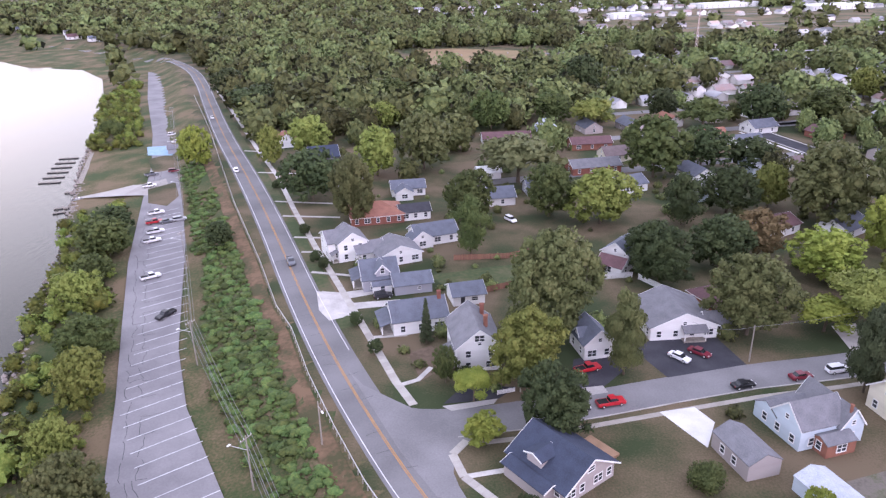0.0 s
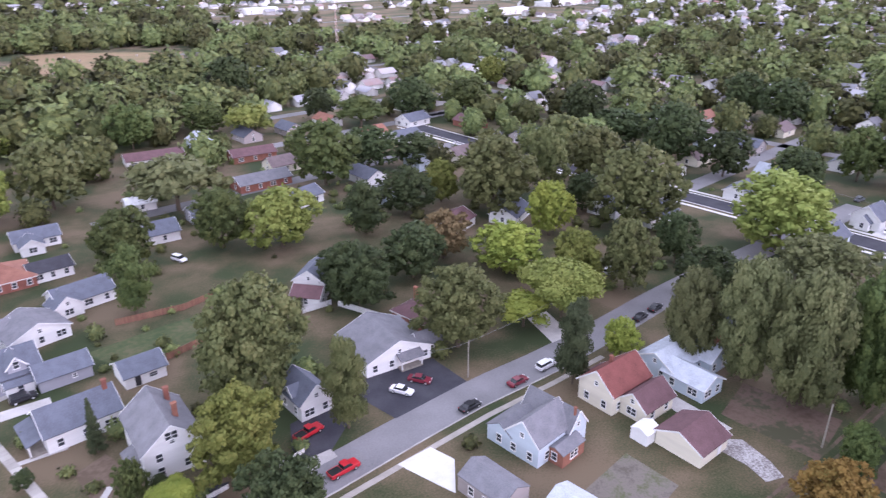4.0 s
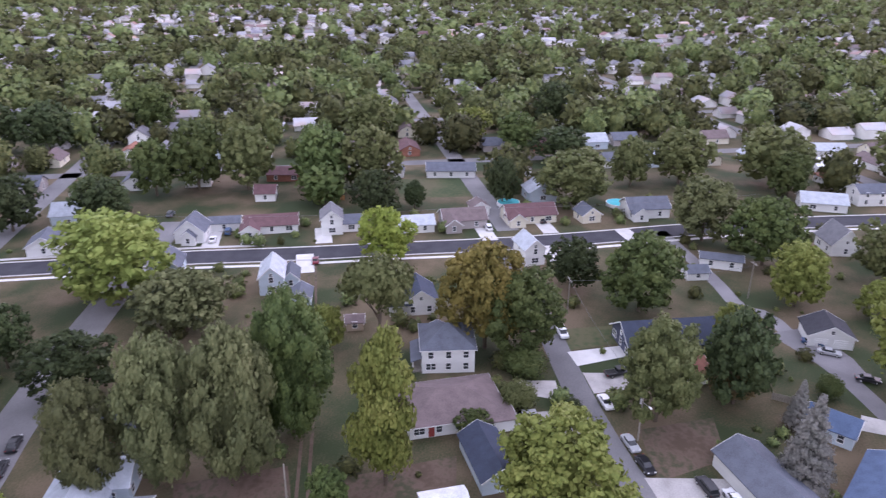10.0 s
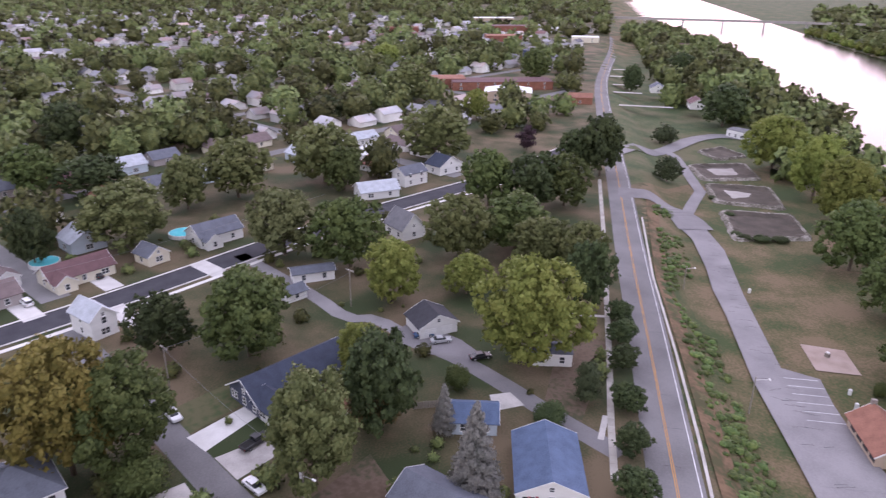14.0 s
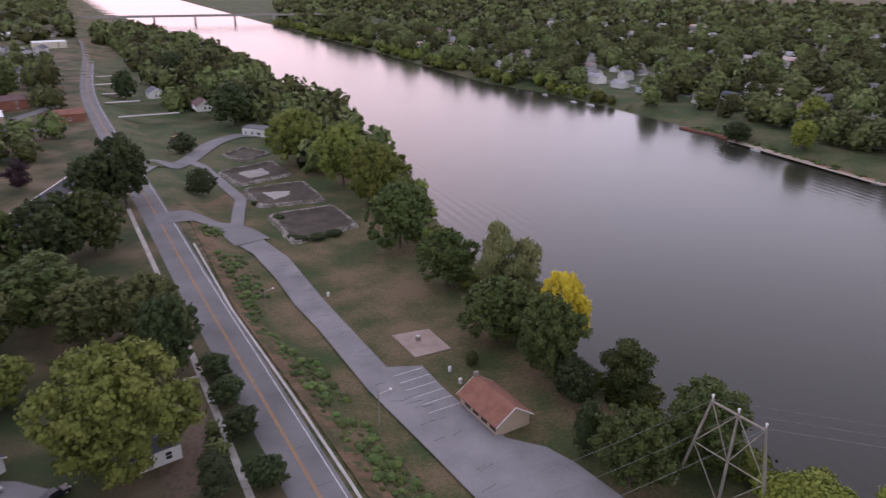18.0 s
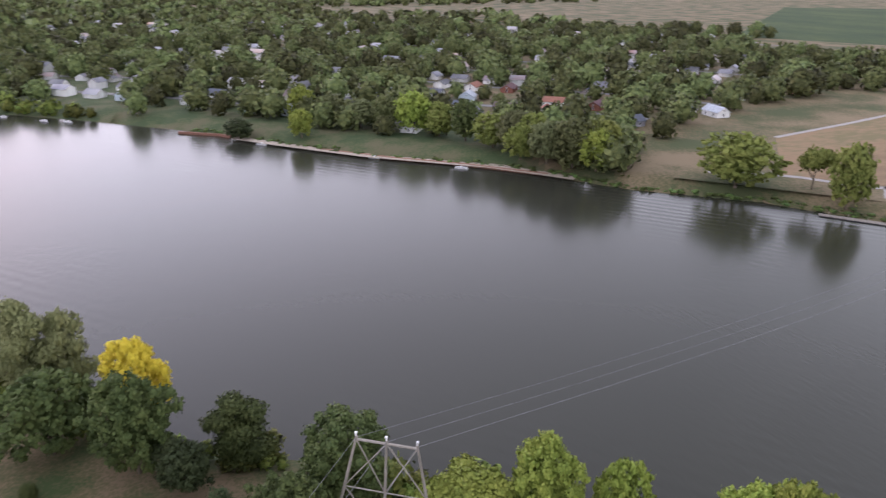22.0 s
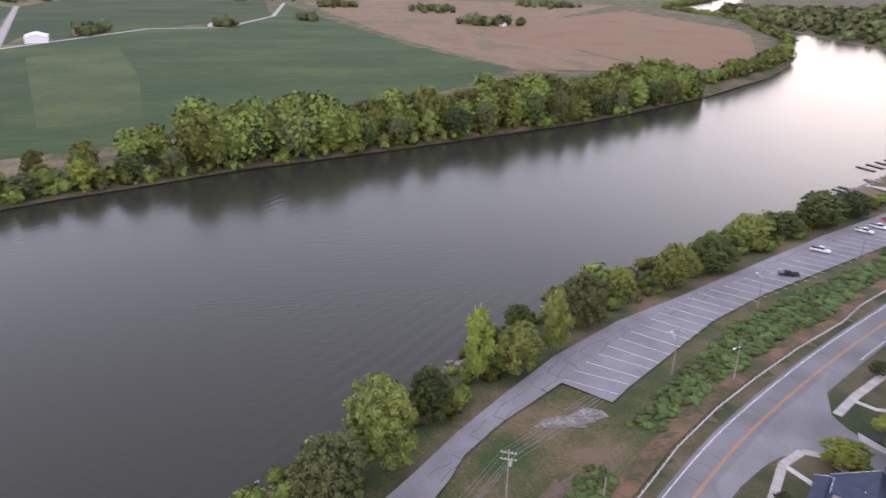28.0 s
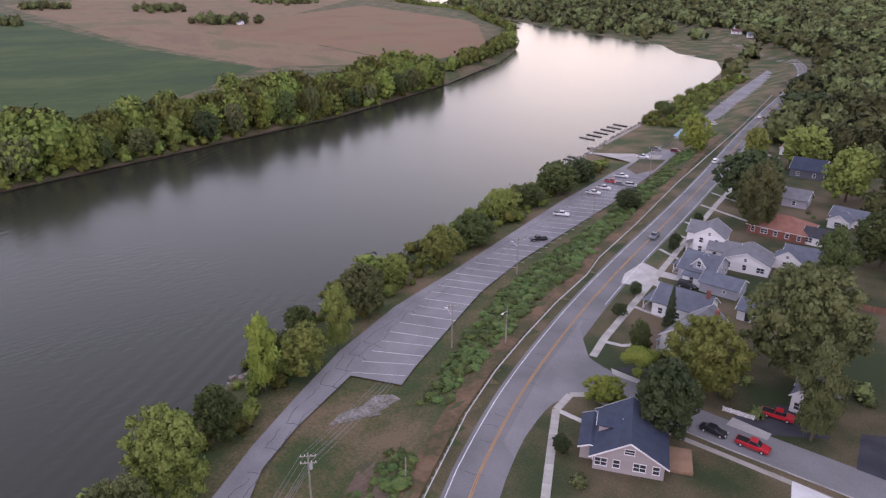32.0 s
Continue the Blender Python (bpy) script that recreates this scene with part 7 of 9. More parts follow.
# ---- poles, lamps and wires ----
def wire(points, r=0.03, sag=1.2, label="thin overhead power cable between poles"):
    bm = bmesh.new()
    for a, b in zip(points, points[1:]):
        n = 8
        prev = Vector(a)
        for k in range(1, n + 1):
            u = k / n
            q = Vector(a).lerp(Vector(b), u) - Vector((0, 0, sag * 4 * u * (1 - u)))
            rod(bm, prev, q, r, r, 4)
            prev = q
    me = bpy.data.meshes.new("power_cable")
    bm.to_mesh(me)
    bm.free()
    me.materials.append(WIRE)
    return tagged(new("power_cable", me), label, "cable")


def utility_pole(x, y, hgt, ang=0, arms=1, lamp=None, z=None, transformer=False, label="weathered wooden utility pole with crossarm"):
    top = new("utility_pole")
    z = ground_z(x, y) if z is None else z
    top.matrix_basis = pose(x, y, z, 0, 0, ang)
    bm = bmesh.new()
    rod(bm, (0, 0, -0.5), (0, 0, hgt), 0.17, 0.11, 8)
    part("pole", bm, GREYWOOD, top)
    for k in range(arms):
        bm = bmesh.new()
        box(bm, -1.3, 1.3, -0.14, -0.02, hgt - 0.6 - k * 1.3, hgt - 0.42 - k * 1.3)
        arm = part("crossarm", bm, GREYWOOD, top)
        for u in (-1.15, -0.5, 0.5, 1.15):
            bm = bmesh.new()
            rod(bm, (u, -0.08, hgt - 0.42 - k * 1.3), (u, -0.08, hgt - 0.15 - k * 1.3), 0.06, 0.04, 6)
            part("insulator", bm, TRIM, arm)
    if transformer:
        bm = bmesh.new()
        rod(bm, (0.35, 0, hgt - 3.0), (0.35, 0, hgt - 1.9), 0.26, 0.26, 10)
        part("transformer", bm, ZINC, top, "grey transformer can")
    if lamp:
        dx, dy, lz = lamp
        bm = bmesh.new()
        rod(bm, (0, 0, lz), (dx, dy, lz + 0.45), 0.05, 0.04, 6)
        a = part("lamp_arm", bm, ZINC, top)
        bm = bmesh.new()
        box(bm, dx - 0.35, dx + 0.35, dy - 0.15, dy + 0.15, lz + 0.36, lz + 0.52)
        part("lamp_head", bm, TRIM, a, "pale street lamp head")
    return tagged(top, label, "utility pole")


LOTP = [(-6.5, 45.0), (-33.0, 94.5), (-55.8, 136.0), (-77.2, 193.0), (-98, 252), (-122, 316), (-147, 384)]
for k, (x, y) in enumerate(LOTP):
    utility_pole(x, y, 11.5, 60, 2 if k == 0 else 1, None if k == 0 else (-1.0, 3.2, 8.6), transformer=k == 0)
tops = [(x, y, ground_z(x, y) + 11.1) for x, y in LOTP]
for d, dz in ((-1.15, 0), (-0.5, 0), (0.5, 0), (1.15, 0), (0.1, -1.5), (0.3, -2.3)):
    wire([(x + d * 0.6, y + d * 0.9, z + dz) for x, y, z in [(40, -14, 4.5)] + tops])
utility_pole(-23.5, 30.5, 7.5, 0, 0, z=-6, label="leaning bare wooden pole by the drive")
utility_pole(1.0, 58.4, 4.5, 0, 0, label="short wooden stub pole on the levee")
utility_pole(-22, 101, 9, -65, 0, (2.6, 0, 8.0), label="wooden lamp pole by the guardrail")
utility_pole(63, 124.8, 8.5, 20, 0, label="wooden service pole beside the street")
utility_pole(14.5, 115.5, 9, 15, 0, (-0.8, 0, 8.0), label="wooden pole with a small lamp")
utility_pole(127.9, 20.3, 10.5, 20, 0, (-2.4, 0, 8.0), transformer=True, label="wooden pole with transformer and street lamp")
utility_pole(175.7, 28.5, 9.5, 15, 1)
utility_pole(188.6, -18, 10, 15, 1)
utility_pole(105.7, 77.0, 9, 20, 0, label="wooden service pole by the alley")
utility_pole(111.3, -67.5, 9, -45, 0, (0, -2.6, 8.2), z=LOW, label="steel lamp pole in the park lot")
utility_pole(155, -102, 9, -45, 0, (0, -2.2, 8.2), z=LOW - 0.2, label="steel lamp pole by the park drive")
wire([(63, 124.8, 8.2), (105, 137, 8.5), (128, 140, 8)], 0.03)
wire([(63, 124.8, 8.2), (54, 134, 4.5)], 0.03)
wire([(127.9, 20.3, 10), (175.7, 28.5, 9), (188.6, -18, 9)], 0.03)
wire([(210, 150, 9), (226, 60, 9), (250, -40, 9)], 0.03)

# H-frame transmission structure at the river
pyl = new("transmission_frame")
pyl.matrix_basis = pose(50.2, -62.0, LOW)
feet = [(6.2, -5.0), (0, 0), (-6.2, 5.0)]
for x, y in feet:
    bm = bmesh.new()
    rod(bm, (x * 1.08, y * 1.08, -0.5), (x * 0.55, y * 0.55 + 3.0, 22.2), 0.3, 0.18, 8)
    part("pole", bm, GREYWOOD, pyl)
tp = [Vector((x * 0.56, y * 0.56 + 2.95, 21.6)) for x, y in feet]
bm = bmesh.new()
rod(bm, tp[0] * 1.0, tp[2], 0.2, 0.2, 6)
part("crossarm", bm, GREYWOOD, pyl)
bt = [Vector((x * 1.02, y * 1.02 + 0.3, 2.5)) for x, y in feet]
md = [a.lerp(b, 0.5) for a, b in zip(tp, bt)]
for a, b in ((tp[0], md[1]), (md[1], tp[2]), (md[0], bt[1]), (bt[1], md[2]), (md[0], tp[1]), (md[2], tp[1]), (md[0], md[1]), (md[1], md[2])):
    bm = bmesh.new()
    rod(bm, a, b, 0.1, 0.1, 6)
    part("brace", bm, GREYWOOD, pyl)
for q in tp:
    bm = bmesh.new()
    rod(bm, q, q + Vector((0, 0, 0.9)), 0.12, 0.12, 8)
    rod(bm, q + Vector((0, 0, 0.9)), q + Vector((0, 0, 1.2)), 0.2, 0.2, 8)
    part("insulator", bm, TRIM, pyl)
tagged(pyl, "weathered three-pole wooden transmission frame with braces", "transmission frame")
for q in tp:
    a = Vector((50.2, -62.0, LOW)) + q + Vector((0, 0, 0.3))
    wire([a, a + Vector((-285, -43, -13))], 0.035, 4, "long high-voltage cable over the river")
    wire([a, a + Vector((30, 22, -7))], 0.03, 0.6)


# ---- cars ----
def car_paint(name, c):
    m = shader(name, [tuple(v * 0.92 for v in c), c], 0.5, 4.0, 0.28, 0.0, vary=0.0, spec=0.5)
    return m


PAINTS = {"white": car_paint("car_white", (0.78, 0.78, 0.8)), "red": car_paint("car_red", (0.45, 0.02, 0.03)), "maroon": car_paint("car_maroon", (0.17, 0.02, 0.035)), "black": car_paint("car_black", (0.018, 0.018, 0.022)), "silver": car_paint("car_silver", (0.42, 0.43, 0.45)), "blue": car_paint("car_blue", (0.05, 0.1, 0.2)), "orange": car_paint("car_orange", (0.6, 0.22, 0.03)), "grey": car_paint("car_grey", (0.14, 0.15, 0.17))}
RUBBER = paint("tyre_rubber", (0.02, 0.02, 0.02), 0.9)
GLASS = shader("car_glass", [(0.02, 0.022, 0.026), (0.03, 0.032, 0.036)], 0.5, 3.0, 0.05, 0.0, spec=0.6)
LAMPRED = paint("tail_lamp_red", (0.35, 0.02, 0.02), 0.3)
bm = bmesh.new()
rod(bm, (0, -0.11, 0), (0, 0.11, 0), 0.34, 0.34, 14)
TYRE = bpy.data.meshes.new("tyre")
bm.to_mesh(TYRE)
bm.free()
TYRE.materials.append(RUBBER)
bm = bmesh.new()
rod(bm, (0, -0.125, 0), (0, 0.125, 0), 0.2, 0.2, 10)
RIM = bpy.data.meshes.new("rim")
bm.to_mesh(RIM)
bm.free()
RIM.materials.append(ZINC)


def hull(profile, w, pinch=1.0):
    """A body from a side outline, rounded across."""
    bm = bmesh.new()
    rings = []
    for k, (v, s) in enumerate(((-0.5, 0.94), (-0.42, 1.0), (0.42, 1.0), (0.5, 0.94))):
        rings.append([bm.verts.new((x * s, v * w * (1 if z < 0.85 else pinch), z if s == 1 else 0.5 + (z - 0.5) * 0.93)) for x, z in profile])
    n = len(profile)
    for a, b in zip(rings, rings[1:]):
        for i in range(n):
            bm.faces.new((a[i], a[(i + 1) % n], b[(i + 1) % n], b[i]))
    bm.faces.new(rings[0])
    bm.faces.new(rings[-1][::-1])
    bmesh.ops.recalc_face_normals(bm, faces=bm.faces)
    return bm


CARS = {}


def car(kind, colour, x, y, ang, z=None, label=""):
    key = (kind, colour)
    z = ground_z(x, y) if z is None else z
    where = pose(x, y, z + 0.06, 0, 0, ang)
    if key in CARS:
        c = copy_thing(CARS[key], where)
        if label:
            c["label"] = label
        return c
    top = new({"pickup": "pickup_truck", "suv": "suv", "sedan": "sedan"}[kind])
    L, w = {"pickup": (5.7, 1.95), "suv": (4.8, 1.9), "sedan": (4.7, 1.8)}[kind]
    a = L / 2
    low = {"pickup": [(-a, 0.45), (-a, 1.0), (-a + 0.1, 1.05), (a - 1.5, 1.08), (a - 0.2, 1.0), (a, 0.8), (a, 0.4)], "suv": [(-a, 0.4), (-a, 0.95), (-a + 0.1, 1.05), (a - 1.2, 1.02), (a - 0.15, 0.9), (a, 0.7), (a, 0.35)], "sedan": [(-a, 0.35), (-a, 0.85), (-a + 0.5, 0.95), (a - 1.3, 0.92), (a - 0.15, 0.75), (a, 0.6), (a, 0.3)]}[kind]
    cab = {"pickup": [(-0.55, 1.0), (-0.4, 1.75), (0.75, 1.78), (1.45, 1.02)], "suv": [(-a + 0.08, 1.0), (-a + 0.35, 1.68), (0.55, 1.72), (1.3, 1.0)], "sedan": [(-1.65, 0.9), (-0.95, 1.4), (0.35, 1.42), (1.15, 0.9)]}[kind]
    part("body", hull(low, w), PAINTS[colour], top)
    part("cabin_glass", hull(cab, w * 0.9, 0.86), GLASS, top, "dark tinted glass")
    top_z, fr, bk = cab[1][1], cab[2][0], cab[1][0]
    bm = bmesh.new()
    box(bm, bk - 0.04, fr + 0.06, -w * 0.38, w * 0.38, top_z - 0.03, top_z + 0.05)
    part("roof", bm, PAINTS[colour], top)
    if kind == "pickup":
        bm = bmesh.new()
        box(bm, -a + 0.12, -0.65, -w * 0.4, w * 0.4, 1.0, 1.07)
        part("bed", bm, RUBBER, top, "dark truck bed")
    for sx in (-1, 1):
        for sy in (-1, 1):
            t = part("tyre", TYRE, None, top, at=pose(sx * a * 0.62, sy * (w / 2 - 0.08), 0.34))
            part("rim", RIM, None, t)
    for sy in (-1, 1):
        bm = bmesh.new()
        box(bm, a - 0.12, a - 0.02, sy * w * 0.34 - 0.2, sy * w * 0.34 + 0.2, 0.66, 0.8)
        part("headlight", bm, TRIM, top)
        bm = bmesh.new()
        box(bm, -a - 0.0, -a + 0.1, sy * w * 0.38 - 0.12, sy * w * 0.38 + 0.12, 0.7, 0.9)
        part("tail_light", bm, LAMPRED, top)
    top.matrix_basis = where
    CARS[key] = top
    what = {"pickup": "pickup truck", "suv": "sport utility car", "sedan": "sedan car"}[kind]
    return tagged(top, label or f"{colour} {what} parked on the pavement", {"pickup": "pickup truck", "suv": "car", "sedan": "car"}[kind])


ZL = LOW + 0.38
car("pickup", "white", -84.5, 184.2, 37, ZL, "white pickup truck parked in a trailer stall")
car("pickup", "black", -71.5, 160.2, -120, ZL, "dark pickup truck standing across the stalls")
car("pickup", "white", -95, 213, 30, ZL)
car("pickup", "white", -97, 221.5, 30, ZL)
car("pickup", "red", -101, 231, 30, ZL)
car("sedan", "grey", -97, 231.5, 30, ZL)
car("suv", "silver", -93, 233.5, 30, ZL)
car("pickup", "white", -104, 241, 30, ZL)
car("pickup", "white", -119.5, 275, 25, ZL, "white pickup truck backing a boat trailer at the ramp")
car("suv", "maroon", -117, 297, 20, ZL)
car("pickup", "grey", -125, 292, 30, ZL)
car("suv", "maroon", -127, 345, 20, ZL)
car("sedan", "white", -135, 352, 20, ZL)
car("suv", "maroon", -131, 360, 20, ZL)
car("suv", "white", -143, 369, 20, ZL)
car("sedan", "silver", -150, 402, 20, ZL)
car("pickup", "grey", -43, 181.4, -70, label="grey pickup truck on the main road")
car("suv", "white", -84, 277.5, 110, label="white sport utility car on the main road")
car("sedan", "white", -126, 386, 110, label="white sedan far along the main road")
car("suv", "white", 78.9, 120.3, 12)
car("sedan", "maroon", 70.5, 118.2, 12)
car("sedan", "black", 58, 115.6, 14)
car("sedan", "white", 49, 126.3, -50)
car("sedan", "maroon", 53.8, 128.0, -45)
car("pickup", "red", 31, 110.6, 13, label="red pickup truck parked by the kerb")
car("sedan", "black", 24.5, 108.9, 13)
car("pickup", "red", 29, 122.5, 20, label="red pickup truck in a dark driveway")
car("sedan", "black", 110.5, 126.6, 18)
car("sedan", "black", 116.9, 128.4, 18)
car("suv", "silver", 121, 150, 40)
car("sedan", "white", 138.5, 24.5, 195)
car("sedan", "silver", 126.2, 21.9, 197)
car("sedan", "black", 120.6, 20.4, 197)
car("suv", "white", 165.2, 30.5, 190)
car("sedan", "white", 164.3, 53.0, 10)
car("sedan", "black", 166.5, 48.7, 10)
car("suv", "silver", 132.3, 40.1, 100)
car("pickup", "black", 149.3, 20.5, -70)
car("suv", "black", 116.0, 11.5, 15)
car("sedan", "white", 113.5, 8.0, 15)
car("sedan", "white", 214.6, 131.3, 15)
car("suv", "blue", 221.4, 129.0, 15)
car("suv", "grey", 235.6, 153.8, 10)
car("suv", "white", 232.7, 48.4, 15)
car("sedan", "black", 241.0, 31.0, 15)
car("sedan", "silver", 161.6, -26.6, 250)
car("sedan", "black", 151.2, -29.8, 255)
car("sedan", "blue", 165.9, -24.8, 250)
car("suv", "black", -15.3, 158.2, 14, label="black sport utility car beside the bungalow")
car("sedan", "maroon", 201.5, 96.5, 15)
car("sedan", "red", 178, 100, 60)
car("suv", "black", 180, 97, 60)
car("pickup", "orange", 300, -268, 30)
car("suv", "white", -10, 246, 10)
car("suv", "white", 22, 212, -60)


# ---- boats, docks and the boat ramp ----
def dock(x, y, ang, L, w, label, posts=4):
    top = new("dock")
    top.matrix_basis = pose(x, y, WATERLINE, 0, 0, ang)
    bm = bmesh.new()
    n = max(3, int(L / 0.6))
    for k in range(n):
        box(bm, k * L / n + 0.03, (k + 1) * L / n - 0.02, -w / 2, w / 2, 0.35, 0.45)
    part("deck", bm, GREYWOOD, top)
    for s in (-1, 1):
        bm = bmesh.new()
        box(bm, 0, L, s * w * 0.42 - 0.15, s * w * 0.42 + 0.15, -0.2, 0.35)
        part("float", bm, SHUTTER, top)
    for k in range(posts):
        bm = bmesh.new()
        rod(bm, (L * (k + 0.5) / posts, w * 0.55, -2), (L * (k + 0.5) / posts, w * 0.55, 1.5), 0.12, 0.12, 7)
        part("piling", bm, GREYWOOD, top)
    return tagged(top, label, "dock")


for k in range(6):
    dock(-167.5 + 0.2 * k - k * 2.6, 296.5 + 8.4 * k, -172, 9, 1.4, "narrow dark finger dock of the marina", 1)
dock(-157.5, 293, 109, 58, 2.4, "floating walkway of the boat docks", 5)
dock(-143, 262.5, 203, 9, 1.3, "short boarding dock with pilings", 4)
dock(-139, 258, 203, 11, 1.3, "short boarding dock with pilings", 4)
dock(-149, 283, 200, 9, 1.3, "short boarding dock with pilings", 4)
sheet("ramp", [(-126, 264), (-124, 279), (-117, 287), (-112, 276), (-115, 264)], 0.52, PATHGREY, "pale concrete boat ramp", "ramp", flat=LOW - 0.1)
bm = bmesh.new()
vs4 = [bm.verts.new(p) for p in ((-126, 264, LOW + 0.42), (-124, 279, LOW + 0.42), (-149, 288, WATERLINE - 0.1), (-152, 273, WATERLINE - 0.1))]
bm.faces.new(vs4)
me = bpy.data.meshes.new("ramp")
bm.to_mesh(me)
bm.free()
me.materials.append(PATHGREY)
tagged(new("ramp", me), "concrete boat ramp sloping into the river", "ramp", kind="structure")
sheet("island", [(-126, 296), (-137.5, 320), (-128, 330), (-117, 303)], 0.54, GRASS, "grassy traffic island in the lot", "island", flat=LOW - 0.1)
sheet("island", [(-103.5, 250), (-112, 254), (-119, 272), (-111, 281), (-103, 262)], 0.54, GRASS, "grassy traffic island in the lot", "island", flat=LOW - 0.1)
sheet("blue_stalls", [(-147, 344), (-133, 346), (-128, 326), (-140, 327)], 0.55, BLUEPAINT, "blue painted accessible parking stalls", "stalls", flat=LOW - 0.1)
h = house_at(-129, 331, 20, "small open kiosk with grey roof by the lot", "kiosk", "kiosk", z=LOW + 0.3)
block(h, 5, 4, 2.6, 4.0, "L", wall="grey", cover="grey", windows=False)


def boat(x, y, ang, colour, label):
    top = new("boat")
    top.matrix_basis = pose(x, y, WATERLINE, 0, 0, ang)
    bm = bmesh.new()
    prof = [(-2.8, 1.0), (-1.5, 1.1), (0.5, 1.1), (2.0, 0.75), (3.0, 0.05)]
    lo = [[bm.verts.new((u, s * v * 0.75, -0.15)) for u, v in prof] for s in (-1, 1)]
    hi = [[bm.verts.new((u * 1.03, s * v, 0.65 + 0.05 * k)) for k, (u, v) in enumerate(prof)] for s in (-1, 1)]
    for a, b in ((lo[0], hi[0]), (hi[1], lo[1]), (lo[1], lo[0])):
        for i in range(len(prof) - 1):
            bm.faces.new((a[i], a[i + 1], b[i + 1], b[i]))
    bm.faces.new((lo[0][0], hi[0][0], hi[1][0], lo[1][0]))
    bmesh.ops.recalc_face_normals(bm, faces=bm.faces)
    part("hull", bm, PAINTS[colour], top)
    bm = bmesh.new()
    box(bm, -2.4, 1.6, -0.85, 0.85, 0.25, 0.32)
    part("floor", bm, GREYWOOD, top)
    bm = bmesh.new()
    box(bm, -0.3, 0.3, -0.8, 0.8, 0.32, 1.15)
    part("console", bm, TRIM, top)
    return tagged(top, label, "boat")


boat(-147, 271, 25, "silver", "small aluminium boat at the ramp")
for x, y, a in ((189, -640, 130), (140, -479, 130), (117, -456, 130), (104, -447, 130), (12, -345, 130), (-32, -296, 130), (-62, -262, 140)):
    boat(x, y, a, "white", "small white boat moored at the far bank")


# ---- park shelter, pad, bins and the waterworks ----
h = house_at(91.1, -79.0, 138, "park shelter with red-brown roof and stone chimney", "shelter", "shelter", z=LOW + 0.1)
block(h, 12.5, 8, 2.7, 5.4, "L", wall="tan", cover="rust", windows=False, over=0.6)
bm = bmesh.new()
box(bm, -7.1, -6.2, -0.9, 0.9, -0.2, 3.0)
box(bm, -6.95, -6.3, -0.5, 0.5, 3.0, 6.3)
part("chimney", bm, STONE, h, "rough stone chimney")
# black panels on the closed wall: painted shade in place of real openings
for k in range(4):
    bm = bmesh.new()
    box(bm, -4.6 + k * 2.9, -2.6 + k * 2.9, -4.06, -3.96, 0.9, 2.2)
    part("opening", bm, SHUTTER, h, "dark open side", at=pose(0, 0, 0))
sheet("pad", [(121.9, -103.4), (114.3, -109.2), (106.3, -101.5), (113.1, -95.1)], 0.16, shader("brick_pad", [(0.26, 0.2, 0.17), (0.34, 0.27, 0.24)], 0.3, 3.0, source="world"), "square paved pad in the park", "pad", flat=LOW)
top = new("grill")
top.matrix_basis = pose(115, -103, LOW + 0.16)
bm = bmesh.new()
box(bm, -0.5, 0.5, -0.4, 0.4, 0, 0.9)
part("base", bm, STONE, top)
bm = bmesh.new()
box(bm, -0.4, 0.4, -0.3, 0.3, 0.9, 1.2)
part("grate", bm, ZINC, top)
tagged(top, "stone park grill on the paved pad", "grill")
for x, y in ((104, -92), (100.5, -88), (146, -119)):
    top = new("litter_bin")
    top.matrix_basis = pose(x, y, LOW)
    bm = bmesh.new()
    rod(bm, (0, 0, 0), (0, 0, 1.1), 0.4, 0.42, 10)
    part("body", bm, TRIM, top)
    bm = bmesh.new()
    rod(bm, (0, 0, 1.1), (0, 0, 1.25), 0.44, 0.3, 10)
    part("lid", bm, ZINC, top)
    tagged(top, "white litter bin on the park grass", "bin")
ribbon("path", [(263, -188), (267, -205), (267, -228), (272, -246), (277, -264), (275, -284), (262, -288)], 9, 0.35, LOTASPHALT, "pale asphalt loop of the waterworks", "drive", curve=1)
ribbon("path", [(267, -230), (256, -224), (231, -202), (214, -187), (206, -172), (198, -158)], 4.5, 0.32, LOTASPHALT, "narrow waterworks service drive", "drive")


RUBBLE = shader("rubble_lining", [(0.07, 0.065, 0.045), (0.16, 0.145, 0.125), (0.3, 0.28, 0.26)], 0.3, 1.6, 0.95, 0.9, source="world", fine_mix=0.55, width=0.2)


def ring_of(corners, k, z):
    """A four-cornered line with rounded corners, drawn in towards its middle by k."""
    m = Vector((sum(c[0] for c in corners) / 4, sum(c[1] for c in corners) / 4))
    pts = [m + (Vector(c) - m) * k for c in corners]
    out = []
    for i in range(4):
        p, q, r = pts[i - 1], pts[i], pts[(i + 1) % 4]
        e = [q.lerp(p, w) for w in (0.4, 0.3, 0.2, 0.1)] + [(q * 2 + p.lerp(r, 0.5) * 0.12) / 2.12] + [q.lerp(r, w) for w in (0.1, 0.2, 0.3, 0.4, 0.5)]
        out += [(v.x + 0.9 * noise.noise((v.x * 0.4, v.y * 0.4, 1 + k)), v.y + 0.9 * noise.noise((v.x * 0.4, v.y * 0.4, 5 + k)), z + (0.5 * noise.noise((v.x * 0.5, v.y * 0.5, 9)) if z > 0.5 else 0)) for v in e]
    return out


